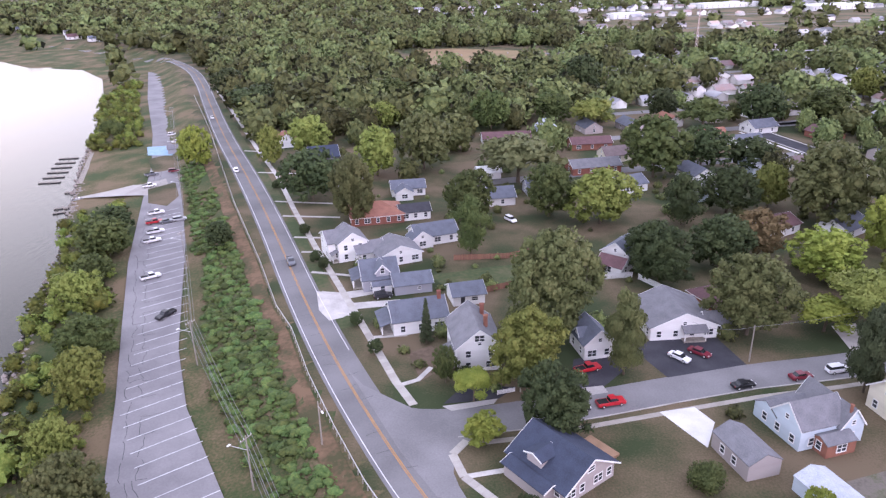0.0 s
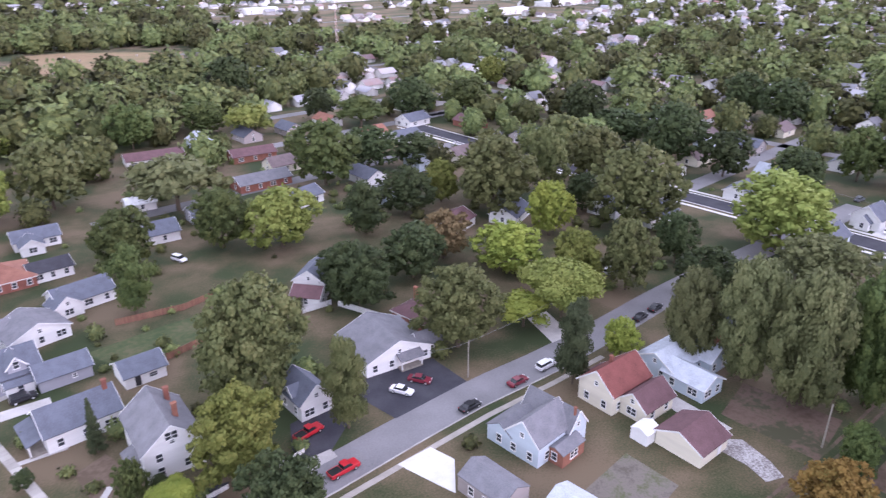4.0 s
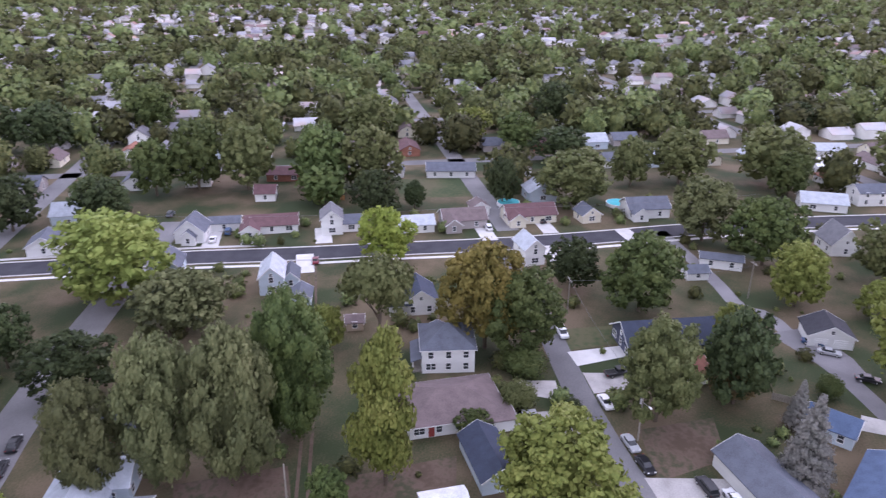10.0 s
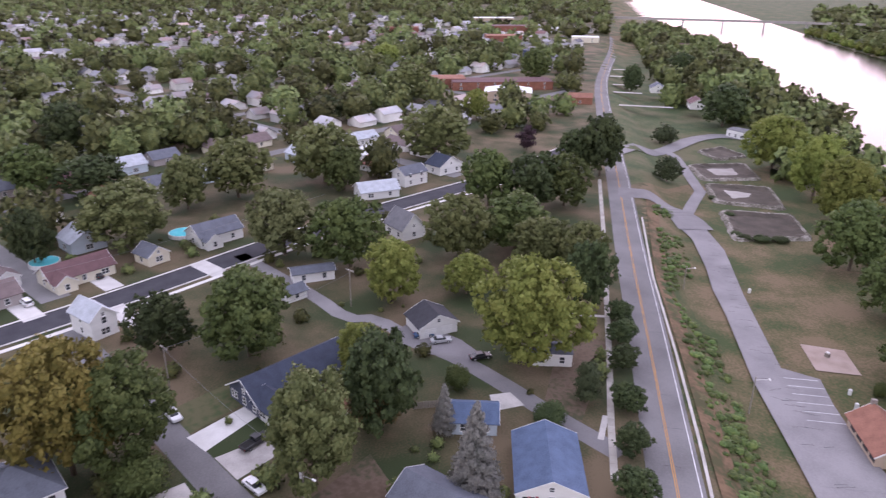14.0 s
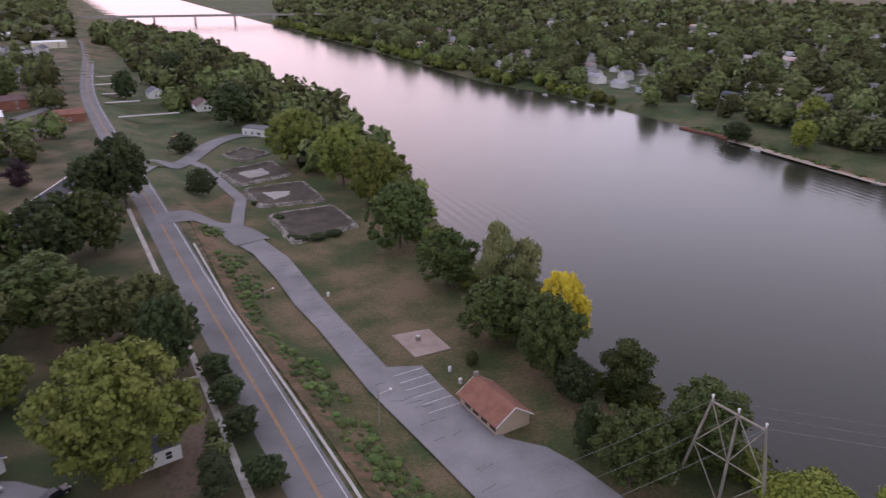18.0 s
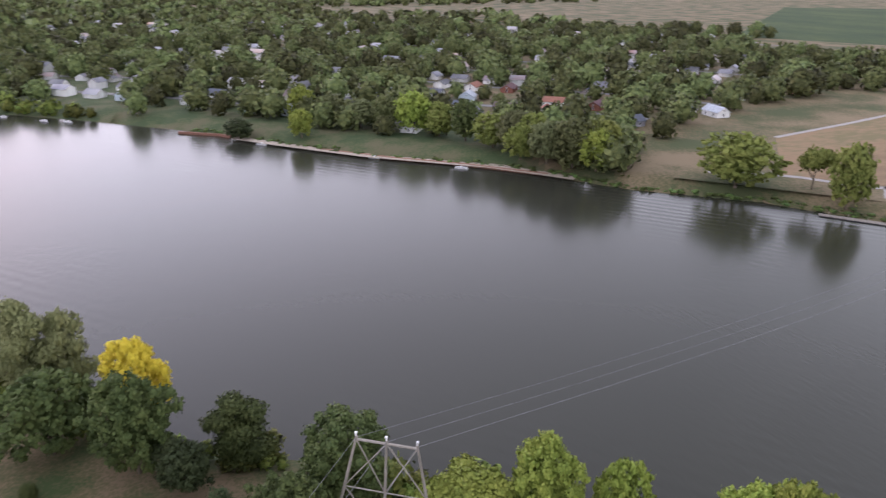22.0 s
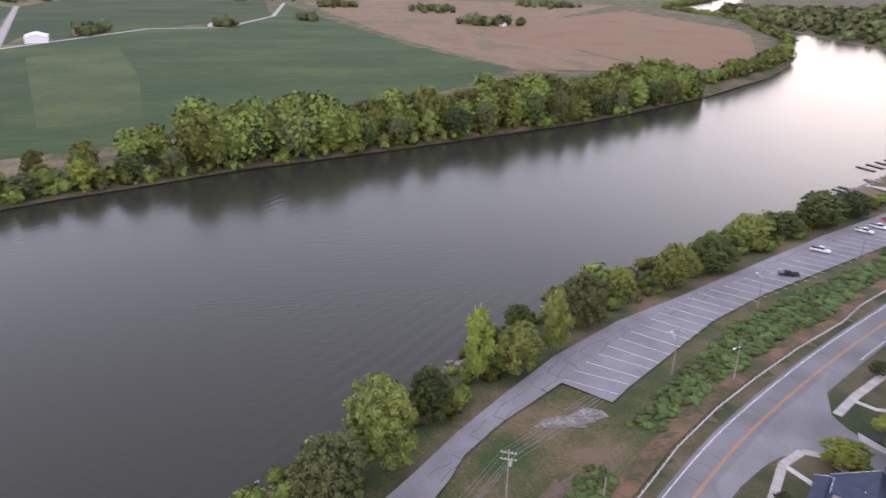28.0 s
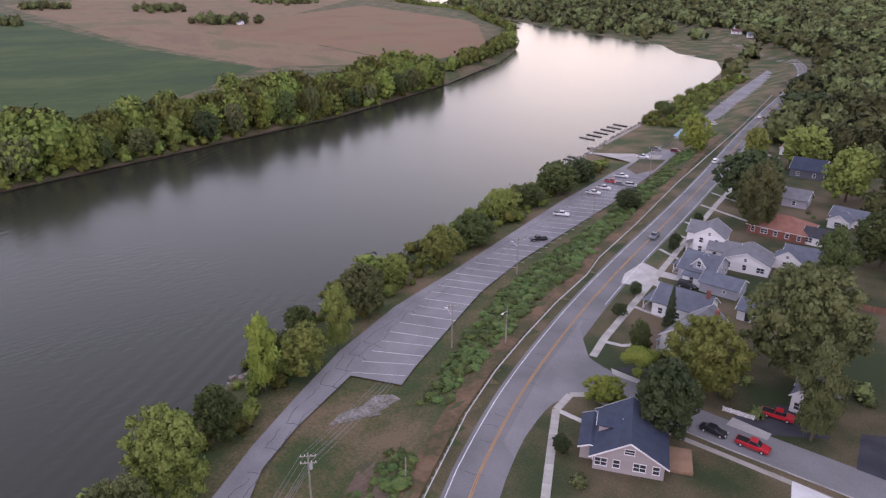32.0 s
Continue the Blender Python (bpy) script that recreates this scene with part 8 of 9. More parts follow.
def basin(corners, label, wet):
    z0 = LOW
    top = new("settling_basin")
    top.matrix_basis = pose(corners[0][0], corners[0][1], 0)
    o = corners[0]
    rings = []
    bm = bmesh.new()
    for k, z in ((1.12, -0.1), (1.04, 0.9), (0.95, 0.9), (0.7, 0.06)):
        rings.append([bm.verts.new((x - o[0], y - o[1], z0 + zz)) for x, y, zz in ring_of(corners, k, z)])
    n = len(rings[0])
    for p, q in zip(rings[:2], rings[1:3]):
        for k in range(n):
            bm.faces.new((p[k], p[(k + 1) % n], q[(k + 1) % n], q[k]))
    bmesh.ops.delete(bm, geom=rings[3], context="VERTS")
    part("rim", bm, RUBBLE, top, "pale stone-lined rim")
    bm = bmesh.new()
    ra, rb = [[bm.verts.new((x - o[0], y - o[1], z0 + zz)) for x, y, zz in ring_of(corners, k, z)] for k, z in ((0.95, 0.88), (0.72, 0.12))]
    for k in range(n):
        bm.faces.new((ra[k], ra[(k + 1) % n], rb[(k + 1) % n], rb[k]))
    bm.faces.new(rb)
    part("bed", bm, MUD, top, "dark muddy bed and inner slope")
    if wet:
        bm = bmesh.new()
        c = [Vector(p) for p in corners]
        m = (c[0] + c[1] + c[2] + c[3]) / 4
        quad = [tuple(m + (p - m) * s) for p, s in zip(c, wet)]
        bm.faces.new([bm.verts.new((x - o[0], y - o[1], z0 + 0.17)) for x, y, _ in ring_of(quad, 1.0, 0)])
        part("pool", bm, PATHGREY, top, "pale shallow standing water")
    tagged(top, label, "basin")


MUD_WEEDS = ((168, -158, 2.4, 6), (172, -155, 2.0, 5), (164, -163, 2.2, 6), (176, -156, 1.6, 4), (190, -172, 1.6, 4), (206, -184, 1.5, 4))
for x, y, hh, ww in MUD_WEEDS:
    tree(x, y, hh, ww, "bush", "dark", 1, z=LOW, label="dark green weeds on the edge of a settling basin")
basin([(194, -173), (177, -190), (160, -173), (173, -152)], "stone-rimmed settling basin with dark mud bed", None)
basin([(219, -198), (202, -215), (183, -195), (202, -181)], "stone-rimmed settling basin with a small pale pool", (0.55, 0.3, 0.12, 0.4))
basin([(243, -217), (231, -240), (212, -224), (224, -203)], "stone-rimmed settling basin with a wide pale pool", (0.5, 0.5, 0.4, 0.4))
basin([(258, -243), (257, -260), (239, -254), (242, -237)], "square concrete settling tank", None)
h = house_at(264, -289, 176, "low white waterworks building", "building", "building", z=ground_z(264, -289))
block(h, 16, 9, 4, 4.6, "L", wall="white", cover="grey", over=0.2)


# ---- fences, pools, garden things ----
def fence(points, hgt, mat, label, step=2.4):
    top = tagged(new("fence"), label, "fence")
    line = dense(points, step)
    for (x0, y0), (x1, y1) in zip(line, line[1:]):
        L = math.dist((x0, y0), (x1, y1))
        m = pose(x0, y0, ground_z(x0, y0), 0, 0, math.degrees(math.atan2(y1 - y0, x1 - x0)))
        bm = bmesh.new()
        box(bm, -0.06, 0.06, -0.06, 0.06, -0.3, hgt + 0.1)
        part("post", bm, mat, top, at=m)
        n = 7
        bm = bmesh.new()
        box(bm, 0, L, 0.02, 0.05, hgt * 0.55, hgt * 0.65)
        part("rail", bm, mat, top, at=m)
        bm = bmesh.new()
        box(bm, 0.02, L * 0.9 / n, -0.02, 0.02, 0.08, hgt)
        board = part("board", bm, mat, top, at=m)
        for k in range(1, n):
            part("board", board.data, None, top, at=m @ pose(L * k / n, 0, 0))
    return top


REDWOOD = shader("stained_fence", [(0.2, 0.1, 0.07), (0.28, 0.15, 0.1)], 0.8, 8.0, 0.9, 0.3)
ORANGEWOOD = shader("cedar_fence", [(0.42, 0.2, 0.08), (0.5, 0.26, 0.11)], 0.8, 8.0, 0.9, 0.3)
fence([(3, 181), (18, 181.5), (30, 187)], 1.7, REDWOOD, "red-brown board fence behind the gardens")
fence([(11, 160), (24, 166)], 1.7, REDWOOD, "red-brown board fence of the back garden")
fence([(42.3, 166.4), (49.8, 167.3)], 1.6, TRIM, "white board fence in a back garden")
fence([(51, 166), (57, 156)], 1.6, TRIM, "white board fence in a back garden")
fence([(10, 114.6), (13.5, 115.6)], 1.0, TRIM, "short white picket fence by the street", 1.2)
fence([(21.6, 116.4), (26.9, 118.3)], 1.0, TRIM, "white picket fence beside the driveway", 1.4)
fence([(255.9, 109), (257.6, 99.8)], 1.8, ORANGEWOOD, "orange cedar board fence")
fence([(143, -8), (140, -15)], 1.6, GREYWOOD, "grey weathered board fence")
POOLBLUE = shader("pool_water", [(0.1, 0.5, 0.56), (0.16, 0.6, 0.66)], 0.4, 3.0, 0.1, 0.05)
for x, y, r in ((261, 3.4, 4.2), (258, 41.8, 4.0)):
    top = new("pool")
    top.matrix_basis = pose(x, y, 0)
    bm = bmesh.new()
    rod(bm, (0, 0, 0), (0, 0, 1.2), r, r, 24)
    part("wall", bm, TRIM, top)
    bm = bmesh.new()
    rod(bm, (0, 0, 1.15), (0, 0, 1.24), r * 0.95, r * 0.95, 24)
    part("water", bm, POOLBLUE, top, "turquoise pool water")
    tagged(top, "round above-ground pool with turquoise water", "pool")
top = new("patio_umbrella")
top.matrix_basis = pose(9.6, 138.5, 0)
bm = bmesh.new()
rod(bm, (0, 0, 0), (0, 0, 2.6), 0.04, 0.03, 6)
part("pole", bm, ZINC, top)
bm = bmesh.new()
rod(bm, (0, 0, 2.1), (0, 0, 2.8), 1.5, 0.05, 10)
part("canopy", bm, TRIM, top)
tagged(top, "white patio umbrella beside the corner house", "umbrella")

# ---- across the river: fields, park, woods ----
def field(points, mat, label, lift=0.05):
    return sheet("field", points, lift, mat, label, "field", flat=OVER)


field([(-130, -200), (-231, -250), (-480, -295), (-700, -262), (-730, -208), (-262, -98), (-232, -60), (-226, -84), (-192, -128)], PARKGRASS, "dry park grass on the far bank", 0.03)
field([(-176, -184), (-231, -236), (-319, -249), (-479, -284), (-576, -287), (-640, -232), (-439, -180), (-312, -174), (-224, -152), (-200, -155)], STRAW, "straw-coloured prairie field with mown edges", 0.06)
field([(-262, -98), (-730, -204), (-960, -80), (-966, 16), (-1236, 100), (-1640, 158), (-1364, 167), (-711, 209), (-505, 251), (-405, 160), (-350, 90), (-300, 10)], SOY, "broad green soybean field", 0.03)
field([(-330, -88), (-649, -160), (-730, -92), (-514, -54), (-345, -37)], SOYPALE, "paler yellow-green part of the soybean field", 0.07)
field([(-652, -670), (-770, -450), (-778, -230), (-1450, -345), (-1900, -700), (-1300, -1150)], SOY, "green soybean field beyond the lane")
field([(-509, 254), (-816, 215), (-990, 215), (-1651, 205), (-1900, 420), (-1574, 968), (-975, 462), (-638, 380), (-457, 376)], STRAW, "straw-coloured fields with hedgerows")
field([(-640, 385), (-462, 380), (-486, 474), (-566, 560), (-760, 712), (-860, 770), (-1336, 860), (-1100, 560), (-900, 380), (-800, 330)], CLAYFIELD, "reddish ripe field inside the river bend", 0.08)
field([(-900, -208), (-790, -150), (-966, -60), (-1010, -40), (-1100, 60), (-1236, 98), (-1700, 120), (-1900, -300), (-1480, -345), (-760, -204)], SOY, "far green field beyond the farm lane", 0.02)
ribbon("lane", [(-640, -230), (-735, -205), (-1000, -256), (-1497, -352)], 9, 0.1, PATHGREY, "pale gravel farm lane", "lane", flat=OVER)
ribbon("lane", [(-720, -204), (-956, -80), (-966, 16), (-1200, 100), (-1640, 158)], 7, 0.1, PATHGREY, "pale gravel farm lane", "lane", flat=OVER)
ribbon("path", [(-231, -236), (-319, -247), (-400, -262), (-478, -281)], 3.0, 0.12, PATHGREY, "pale park footpath along the prairie", "path", flat=OVER, curve=1)
ribbon("path", [(-150, -200), (-175, -185), (-192, -156), (-198, -152.5), (-218, -150), (-304, -169), (-420, -190), (-594, -233)], 3.4, 0.12, PATHGREY, "pale park footpath to the dock", "path", flat=OVER, curve=1)
ribbon("path", [(-200, -153.5), (-185, -143)], 3.0, 0.12, PATHGREY, "concrete walk down to the dock", "path", flat=OVER)
dock(-155.5, -149.0, 126, 32, 3.0, "long pale floating dock at the park", 5)
sheet("pavement", [(-304, -168), (-289, -152), (-297, -132), (-340, -140), (-395, -143), (-425, -150), (-408, -178), (-350, -172)], 0.13, PATHGREY, "pale concrete park parking area", "parking lot", flat=OVER)
sheet("island", [(-308, -162), (-297, -152), (-303, -141), (-330, -148), (-340, -160)], 0.16, GRASS, "grass oval in the park drive", "island", flat=OVER)
ribbon("path", [(-405, -152), (-520, -178), (-606, -200), (-649, -228)], 8, 0.12, PATHGREY, "pale park access road", "road", flat=OVER, curve=1)
h = house_at(-345, -172, 20, "open park pavilion with dark hip roof", "pavilion", "pavilion", z=OVER)
block(h, 22, 14, 3.2, 7.4, "L", "hip", wall="tan", cover="navy", windows=False, over=1.2)
for x, y in ((-372, -146), (-380, -148), (-388, -150)):
    car("suv", "white", x, y, 60, OVER + 0.1)
h = house_at(-800, -180, 10, "long white farm building", "barn", "barn", z=OVER)
block(h, 40, 22, 6, 9, "L", wall="white", cover="white", windows=False)
for x, y, w_, c_ in ((-870, -150, "brick", "rust"), (-990, 0, "white", "grey"), (-1000, 30, "cream", "brown"), (-985, 395, "white", "grey"), (-960, 420, "white", "slate"), (-565, -336, "tan", "rust"), (-470, -332, "cream", "brown"), (-448, -329, "cream", "rust"), (-245, -292, "white", "pale"), (-230, -303, "white", "slate"), (-180, -290, "grey", "slate"), (-27, -446, "cream", "brown"), (-50, -405, "white", "grey"), (-141, -633, "white", "white"), (174, -550, "white", "pale"), (-82, -640, "white", "grey"), (-300, -330, "white", "slate"), (-360, -330, "brick", "brown"), (-457, -455, "white", "slate")):
    h = house_at(x, y, (x * 7) % 90, f"{w_} house with {c_} roof across the river", z=OVER)
    block(h, 14, 9, 3.2, 6.0, "L", wall=w_, cover=c_, gap=7.0, trim=False)
rng = np.random.default_rng(77)
# streets of the far town, roughly along the river, with houses on both sides
far_yards = []
inner = [q for q in FAR if -130 < q[0] < 560]
for d in (62, 128, 200, 275, 350, 430, 520, 620):
    line = [q for q in dense(offset(dense(inner, 30), -d), 12) if -640 < q[0] < 420 and not (q[0] < -120 and q[1] > -300)]
    run = []
    for q in line:
        if not run or math.dist(q, run[-1]) < 40:
            run.append(q)
    if len(run) < 6:
        continue
    FAR_STREETS.append(run)
    tagged(new("road", strip_mesh("road", run, -3.2, 3.2, 0.06, ASPHALT, OVER)), "grey asphalt street among trees across the river", "street", kind="structure")
    for k in range(1, len(run) - 1, 2):
        (ax, ay), (bx, by) = run[k], run[k + 1]
        u = Vector((bx - ax, by - ay)).normalized()
        for sg in (-1, 1):
            if rng.random() < 0.8:
                w = sg * (13 + 5 * rng.random())
                far_yards.append((ax - u.y * w, ay + u.x * w, math.degrees(math.atan2(u.y, u.x)) + (90 if rng.random() < 0.4 else 0)))
far_yards = np.array(far_yards)
far_yards = far_yards[side(far_yards, FAR) > 24]
hs0 = np.array(HOUSE_SPOTS)
far_yards = far_yards[[np.hypot(hs0[:, 0] - x, hs0[:, 1] - y).min() > 17 for x, y, _ in far_yards]]
far_yards = far_yards[thin(far_yards[:, :2], 17, rng)]
far_yards = far_yards[np.argsort(np.hypot(far_yards[:, 0] - 60, far_yards[:, 1]))]
for i, (x, y, a_) in enumerate(far_yards[:30]):
    c = copy_thing(kinds[i % len(kinds)][0], pose(x, y, OVER, 0, 0, a_))
    c["group"] = "houses across the river"
    HOUSE_SPOTS.append((x, y))
joined_houses("far_bank_houses", [tuple(q) for q in far_yards[30:]], OVER, "distant houses among trees across the river")
# woods of the far town
p = spread(7500, 230, 1000, 138, 236, rng)
p = p[thin(p, 13.0, rng)]
f = side(p, FAR)
park = (p[:, 0] < -108) & (p[:, 1] > np.maximum(-212 - 0.73 * (-112 - p[:, 0]), -288 - 0.13 * (-216 - p[:, 0])))
lawn = (f < 25) & (p[:, 0] > -80) & (p[:, 0] < 58)
p = p[(f > 7) & ~park & ~lawn]
p = p[clear(p, 0.8, 8.0, 5)]
gaps = np.array([noise.noise((x * 0.013, y * 0.013, 5.2)) for x, y in p])
p = p[(gaps < 0.2) | (rng.random(len(p)) < 0.4)]
p = p[~((p[:, 0] < -560) & (p[:, 1] > -640))]
plant("far_bank_trees", p, 15, 5.5, LEAF_WOODS, "tree canopy over the houses across the river", 320, 0.115, 8, 1.12, "trees")
p = spread(3000, 1000, 1900, 150, 225, rng)
p = p[thin(p, 22, rng)]
p = p[(side(p, FAR) > 20) & ~((p[:, 0] < -300) & (p[:, 1] > -1500) & (p[:, 1] < -1150))]
p = p[~((p[:, 0] < -560) & (p[:, 1] > -1200))]
plant("farther_bank_trees", p, 14, 4, LEAF_WOODS, "distant woods across the river", 40, 0.32, 9, 1.3, "trees")
# the belt of tall trees along the far bank
belt = np.array(dense([(-204, -100), (-215, -82), (-226, -66), (-238, -30), (-252, 10), (-262, 46), (-279, 105), (-292, 145), (-311, 210), (-334, 262), (-374, 342)], 3.0))
q, hh = [], []
for x, y in belt:
    for _ in range(3):
        u = rng.uniform(-10, 30 if y > -20 else 14)
        q.append((x - u, y + 0.35 * u + rng.uniform(-3, 3)))
q = np.array(q)
q = q[thin(q, 7.6, rng)]
q = q[side(q, FAR) > 1.2]
young = q[:, 1] < -8
plant("bank_belt", q[~young], 18, 7.5, LEAF_BANK, "dense belt of tall trees along the far bank", 900, 0.07, 10, 0.95, "trees")
plant("bank_belt", q[young][::2], 13, 4.5, LEAF_BANK, "loose belt of young trees along the far bank", 600, 0.085, 12, 0.95, "trees")
for k, (x, y) in enumerate(belt[::6]):
    tree(x + 9 + (k % 3), y, (11 if y > -8 else 7) + (k * 37) % 9, 9 + (k * 13) % 5, "round" if k % 3 else "tall", ("light", "olive", "green", "yellow", "willow", "dark")[(k * 5) % 6], 1, z=OVER - 2.0)
q = np.array(dense([(-390, 372), (-450, 470), (-520, 560), (-700, 730), (-906, 850), (-1100, 975), (-1300, 1020), (-1500, 1066), (-1900, 1505)], 8.0)) + np.array((-9, 3))
plant("bend_trees", np.r_[q, q[::2] + (-7, 5)], 12, 5, LEAF_BANK, "thin line of trees along the river bend", 110, 0.2, 11, 0.95, "trees")
p = np.array([(x + rng.uniform(-9, 3), y + rng.uniform(-9, 3)) for x, y in dense([q for q in FAR if 60 < q[0] < 700], 6)])
p = p[side(p, FAR) > 2.0]
q = np.array([(x + rng.uniform(-9, 1), y + rng.uniform(-3, 3)) for x, y in dense([q for q in FAR if q[0] < -190 and q[1] < 400], 2.2)])
q = q[side(q, FAR) > 1.5]
plant("waterside_shrubs", q, 5, 2.5, LEAF_BANK, "leafy shrubs at the foot of the tree belt", 60, 0.22, 43, 1.2, "shrubs")
plant("bank_growth", p, 8, 3, LEAF_BANK, "leafy growth at the far water's edge", 90, 0.2, 41, 1.2, "trees")
# big trees at the corner of the park and along the lawn across the river
for k, (x, y) in enumerate(((-87, -252), (-94, -241), (-101, -231), (-107, -222), (-114, -228), (-104, -244), (-97, -256), (-42, -346), (-53, -335), (-63, -321), (-72, -308), (-80, -294), (-86, -276), (-92, -266), (-30, -362), (-18, -378))):
    tree(x, y, 16 + (k * 31) % 7, 15 + (k * 17) % 5, "round", ("light", "green", "light", "yellow", "olive", "willow")[(k * 5) % 6], 1, z=OVER)
ribbon("bank", [q for q in FAR if q[0] < -170 and q[1] < 480], 5, 0.5, SOIL, "narrow brown muddy river bank", "bank", flat=WATERLINE + 0.1, shift=-1.6)
# low reeds at the far waterline
p = np.array([(x - rng.uniform(0.5, 5), y + rng.uniform(-2, 2)) for x, y in dense(FAR[10:29], 2.2) for _ in range(2)])
p = p[(side(p, FAR) > 0.6) & (p[:, 1] < -70)]
hgt = rng.uniform(0.6, 1.8, len(p))
woods("shore_reeds", np.c_[p, height(p) - 0.2], np.c_[hgt, hgt * 2.2], LEAF_SHRUB, "low green growth along the far waterline", "reeds", 26, 0.34, rng, shape="bush")
ribbon("retaining_wall", [(48, -390), (28, -374), (24, -368)], 1.2, 1.0, REDWOOD, "low rust-brown retaining wall at the water", "wall", flat=WATERLINE + 0.2, thick=1.6)
ribbon("retaining_wall", [(-12, -322), (-40, -290), (-66, -266), (-92, -236)], 1.5, 0.8, REDWOOD, "low rust-brown retaining wall at the water", "wall", flat=WATERLINE + 0.2, thick=1.6)
ribbon("bank_stones", [(22, -364), (4, -341), (-30, -300), (-76, -258), (-100, -226)], 8, 0.9, shader("pale_bank", [(0.3, 0.25, 0.2), (0.42, 0.36, 0.3)], 0.4, 2.0, source="world"), "pale eroded bank of stones", "bank", flat=WATERLINE)
# hedgerow and farm trees
for x, y, r, n in ((-985, 405, 55, 26), (-880, -140, 35, 12), (-985, 10, 30, 8), (-1330, 420, 60, 22), (-1500, 250, 70, 24), (-1100, 150, 40, 8), (-1500, 760, 110, 40), (-1850, 100, 130, 60), (-1750, -420, 150, 60)):
    q = np.c_[rng.normal(x, r * 0.5, n), rng.normal(y, r * 0.32, n)]
    plant("farm_trees", q, 12, 4, LEAF_WOODS, "clump of trees among the fields", 110, 0.2, int(abs(x)) % 97, 1.0, "trees")
for x, y in ((-560, -255), (-610, -262), (-650, -235), (-410, -170), (-330, -140), (-300, -200), (-455, -200)):
    tree(x, y, 7, 6, "round", "green", 0, z=OVER)
# river bridge towards downtown
bridge = tagged(new("bridge"), "long low concrete road bridge over the river", "bridge")
a, b = Vector((905, -895, 0)), Vector((655, -1075, 0))
u = (b - a).normalized()
ang = math.degrees(math.atan2(u.y, u.x))
L = (b - a).length
bm = bmesh.new()
box(bm, -40, L + 60, -6, 6, -0.4, 1.6)
part("deck", bm, PATHGREY, bridge, at=pose(a.x, a.y, 2, 0, 0, ang))
for s in (-1, 1):
    bm = bmesh.new()
    box(bm, -40, L + 60, s * 5.8 - 0.2, s * 5.8 + 0.2, 1.6, 2.6)
    part("parapet", bm, PATHGREY, bridge, at=pose(a.x, a.y, 2, 0, 0, ang))
for k in range(5):
    bm = bmesh.new()
    box(bm, -1.5, 1.5, -5, 5, -14, -0.4)
    part("pier", bm, CONCRETE, bridge, at=pose(a.x, a.y, 2, 0, 0, ang) @ pose(L * (k + 0.5) / 5, 0, 0))
# open ground, sheds and pale lawns on the town's far edge
for pts, m, lab in (([(170, 900), (280, 760), (490, 700), (720, 860), (690, 1030), (560, 1150), (220, 1190)], PARKGRASS, "open dry ground at the edge of town"), ([(200, 1200), (560, 1160), (760, 1050), (900, 1300), (400, 1500)], LAWN, "mown green field at the edge of town"), ([(-43, 564), (-20, 690), (12, 700), (98, 660), (84, 534), (23, 510)], STRAW, "dry cemetery lawn among trees")):
    sheet("field", pts, 0.03, m, lab, "field", flat=0)
for x, y, L_, D_, a_ in ((330, 1280, 130, 40, 20), (470, 1210, 110, 36, 20), (600, 1120, 120, 40, 20), (720, 960, 90, 30, 20), (560, 860, 60, 22, 20), (820, 880, 70, 26, 20), (260, 1020, 50, 20, 20)):
    hall(x, y, L_, D_, a_, 7, 8, "white", "white", "long white metal hall at the edge of town")
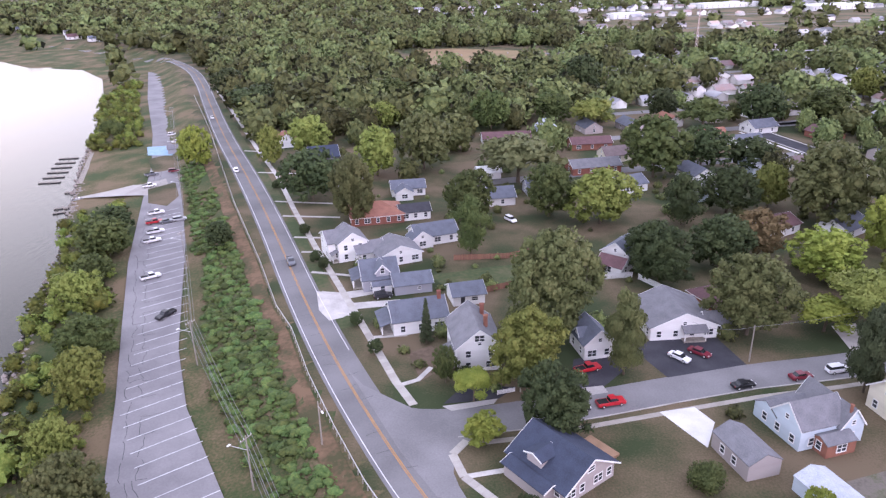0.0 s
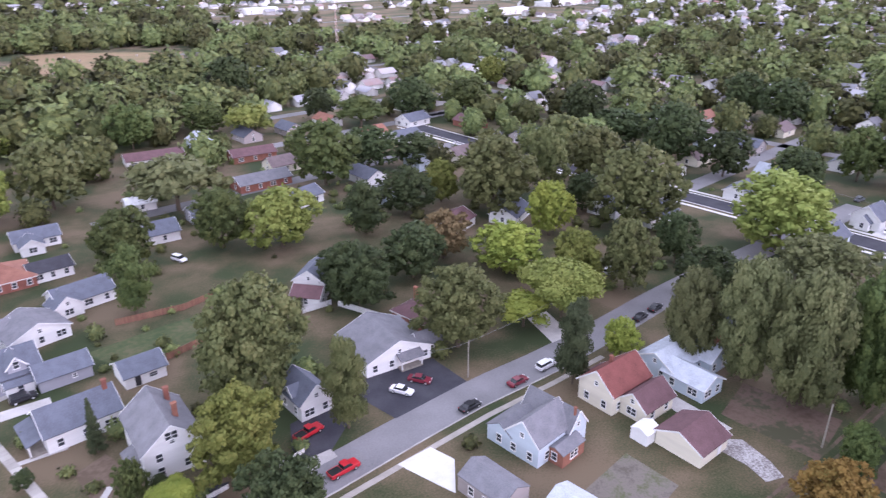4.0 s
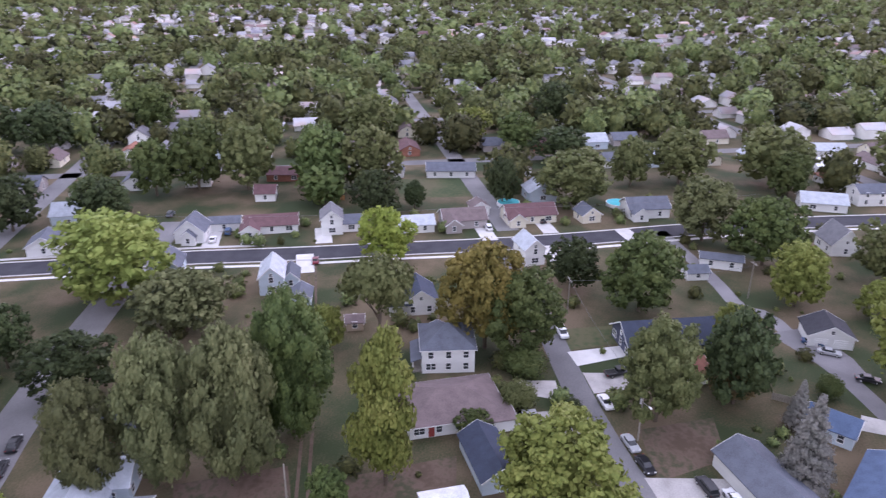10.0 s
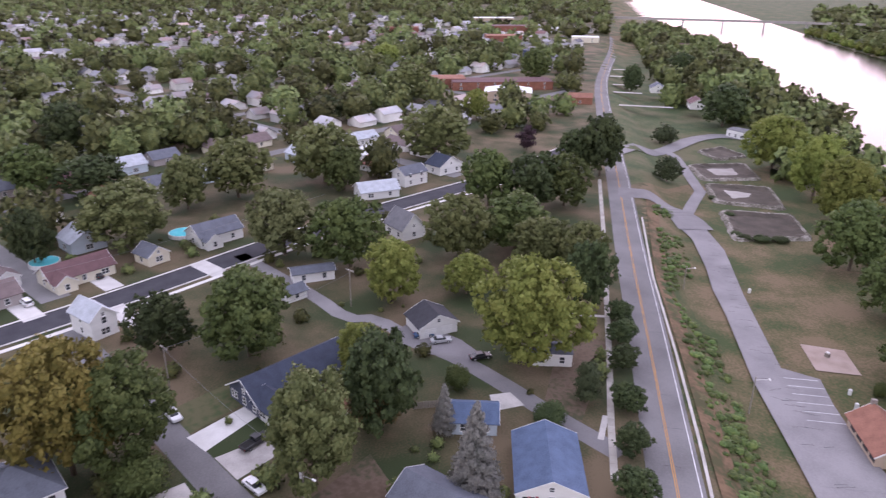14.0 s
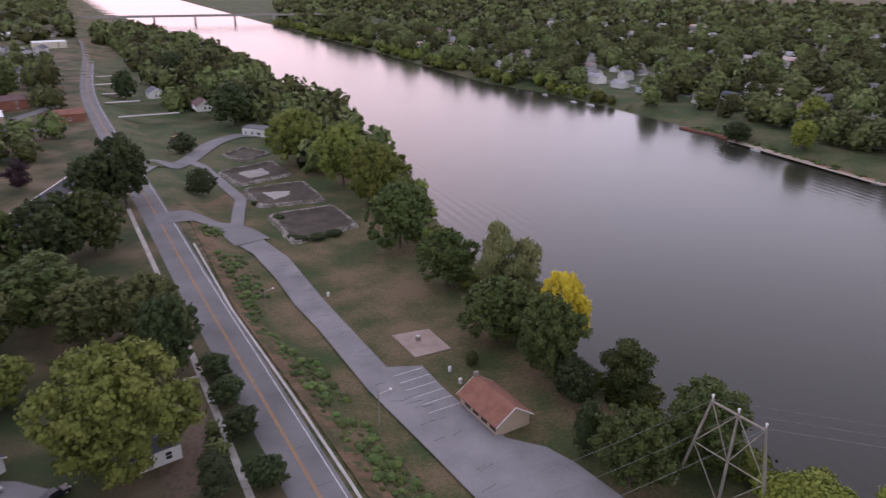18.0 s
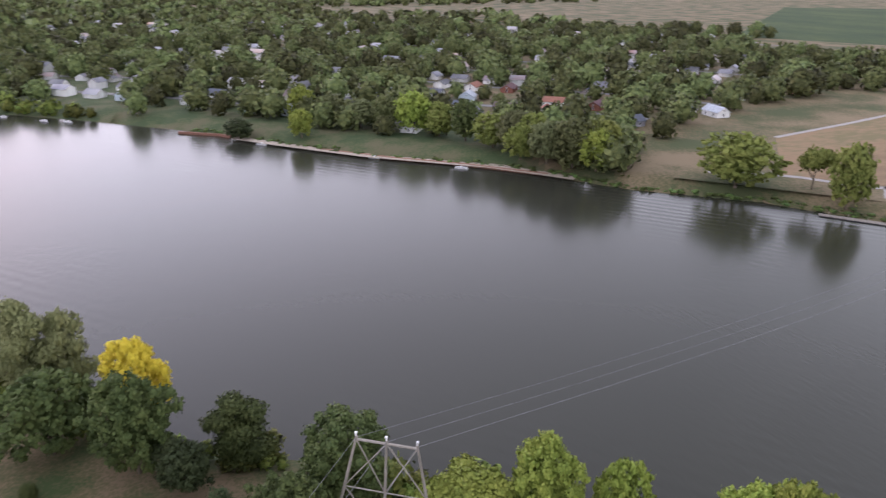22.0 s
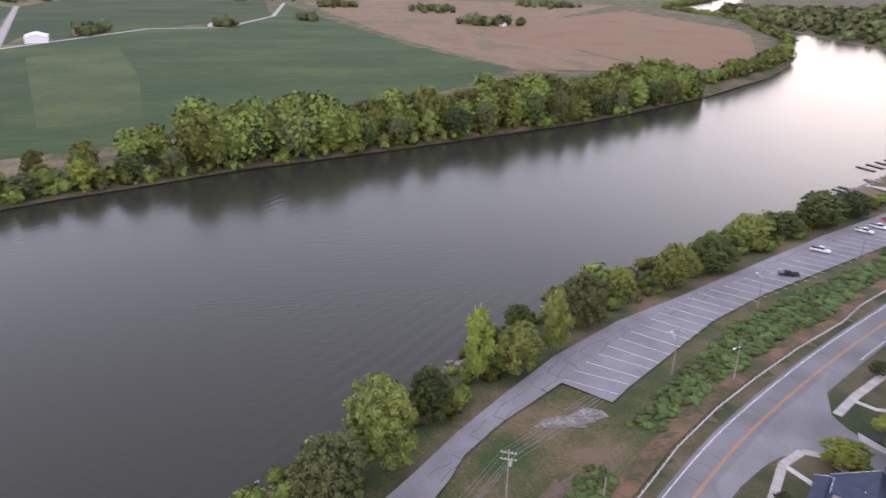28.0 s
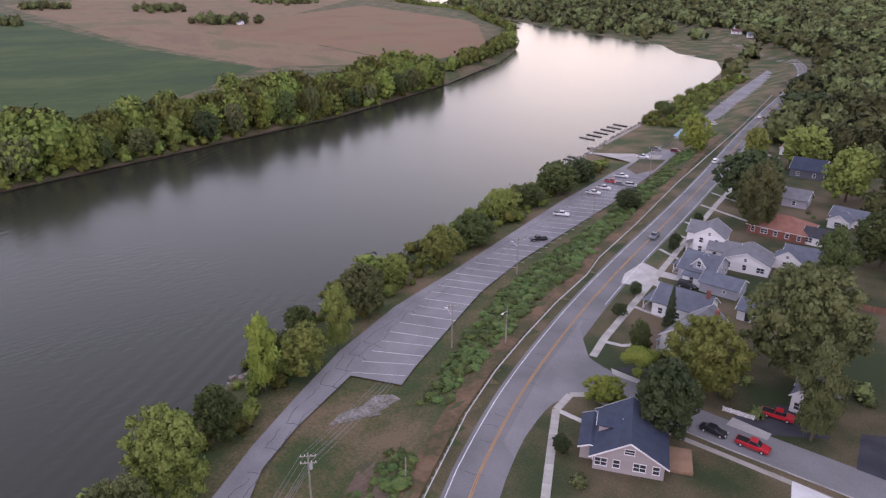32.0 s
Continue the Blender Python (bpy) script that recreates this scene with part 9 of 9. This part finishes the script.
for x, y in ((0, 580), (-10, 600), (15, 570), (30, 600), (40, 560), (60, 580), (50, 620), (20, 640), (70, 630), (-15, 640), (35, 550), (75, 560), (62, 650), (10, 665), (45, 590)):
    top = new("gravestone")
    top.matrix_basis = pose(x, y, 0, 0, 0, 20)
    bm = bmesh.new()
    box(bm, -0.6, 0.6, -0.3, 0.3, 0, 0.3)
    part("plinth", bm, STONE, top)
    bm = bmesh.new()
    box(bm, -0.45, 0.45, -0.15, 0.15, 0.3, 1.4)
    part("stone", bm, CONCRETE, top)
    tagged(top, "pale gravestone on dry cemetery grass", "gravestone")
# lattice mast
mast = tagged(new("radio_mast"), "red and white lattice radio mast", "mast")
MASTRED = shader("mast_red", [(0.4, 0.2, 0.17), (0.55, 0.4, 0.36)], 0.2, 1.0)
for k in range(3):
    bm = bmesh.new()
    c = (math.cos(k * 2.094), math.sin(k * 2.094))
    rod(bm, (c[0] * 1.6, c[1] * 1.6, 0), (c[0] * 0.3, c[1] * 0.3, 42), 0.12, 0.08, 4)
    part("leg", bm, MASTRED, mast)
bm = bmesh.new()
for j in range(14):
    for k in range(3):
        r0, r1 = 1.6 - 1.3 * j / 14, 1.6 - 1.3 * (j + 1) / 14
        p0, p1 = k * 2.094, (k + 1) * 2.094
        rod(bm, (math.cos(p0) * r0, math.sin(p0) * r0, 3 * j), (math.cos(p1) * r1, math.sin(p1) * r1, 3 * j + 3), 0.06, 0.06, 4)
part("lattice", bm, TRIM, mast)
mast.matrix_basis = pose(196, 550, 0)
h = house_at(190, 548, 15, "white equipment building below the mast", "building", "building", z=0)
block(h, 12, 8, 3.6, 4.4, "L", wall="white", cover="pale", gap=6, trim=False)
# roadside filling station at the far corner
h = house_at(-140, 540, 10, "red and white filling station", "station", "station", z=0)
block(h, 20, 8, 4, 4.8, "L", wall="white", cover="rust", over=0.8)
bm = bmesh.new()
box(bm, -0.8, 0.8, -0.2, 0.2, 4, 7)
rod(bm, (0, 0, 0), (0, 0, 4), 0.15, 0.15, 6)
me = bpy.data.meshes.new("sign")
bm.to_mesh(me)
bm.free()
me.materials.append(shader("sign_yellow", [(0.7, 0.6, 0.2), (0.8, 0.7, 0.3)]))
sg = tagged(new("roadside_sign", me), "plain yellow roadside sign on a pole", "sign")
sg.matrix_basis = pose(-172, 548, 0, 0, 0, 30)
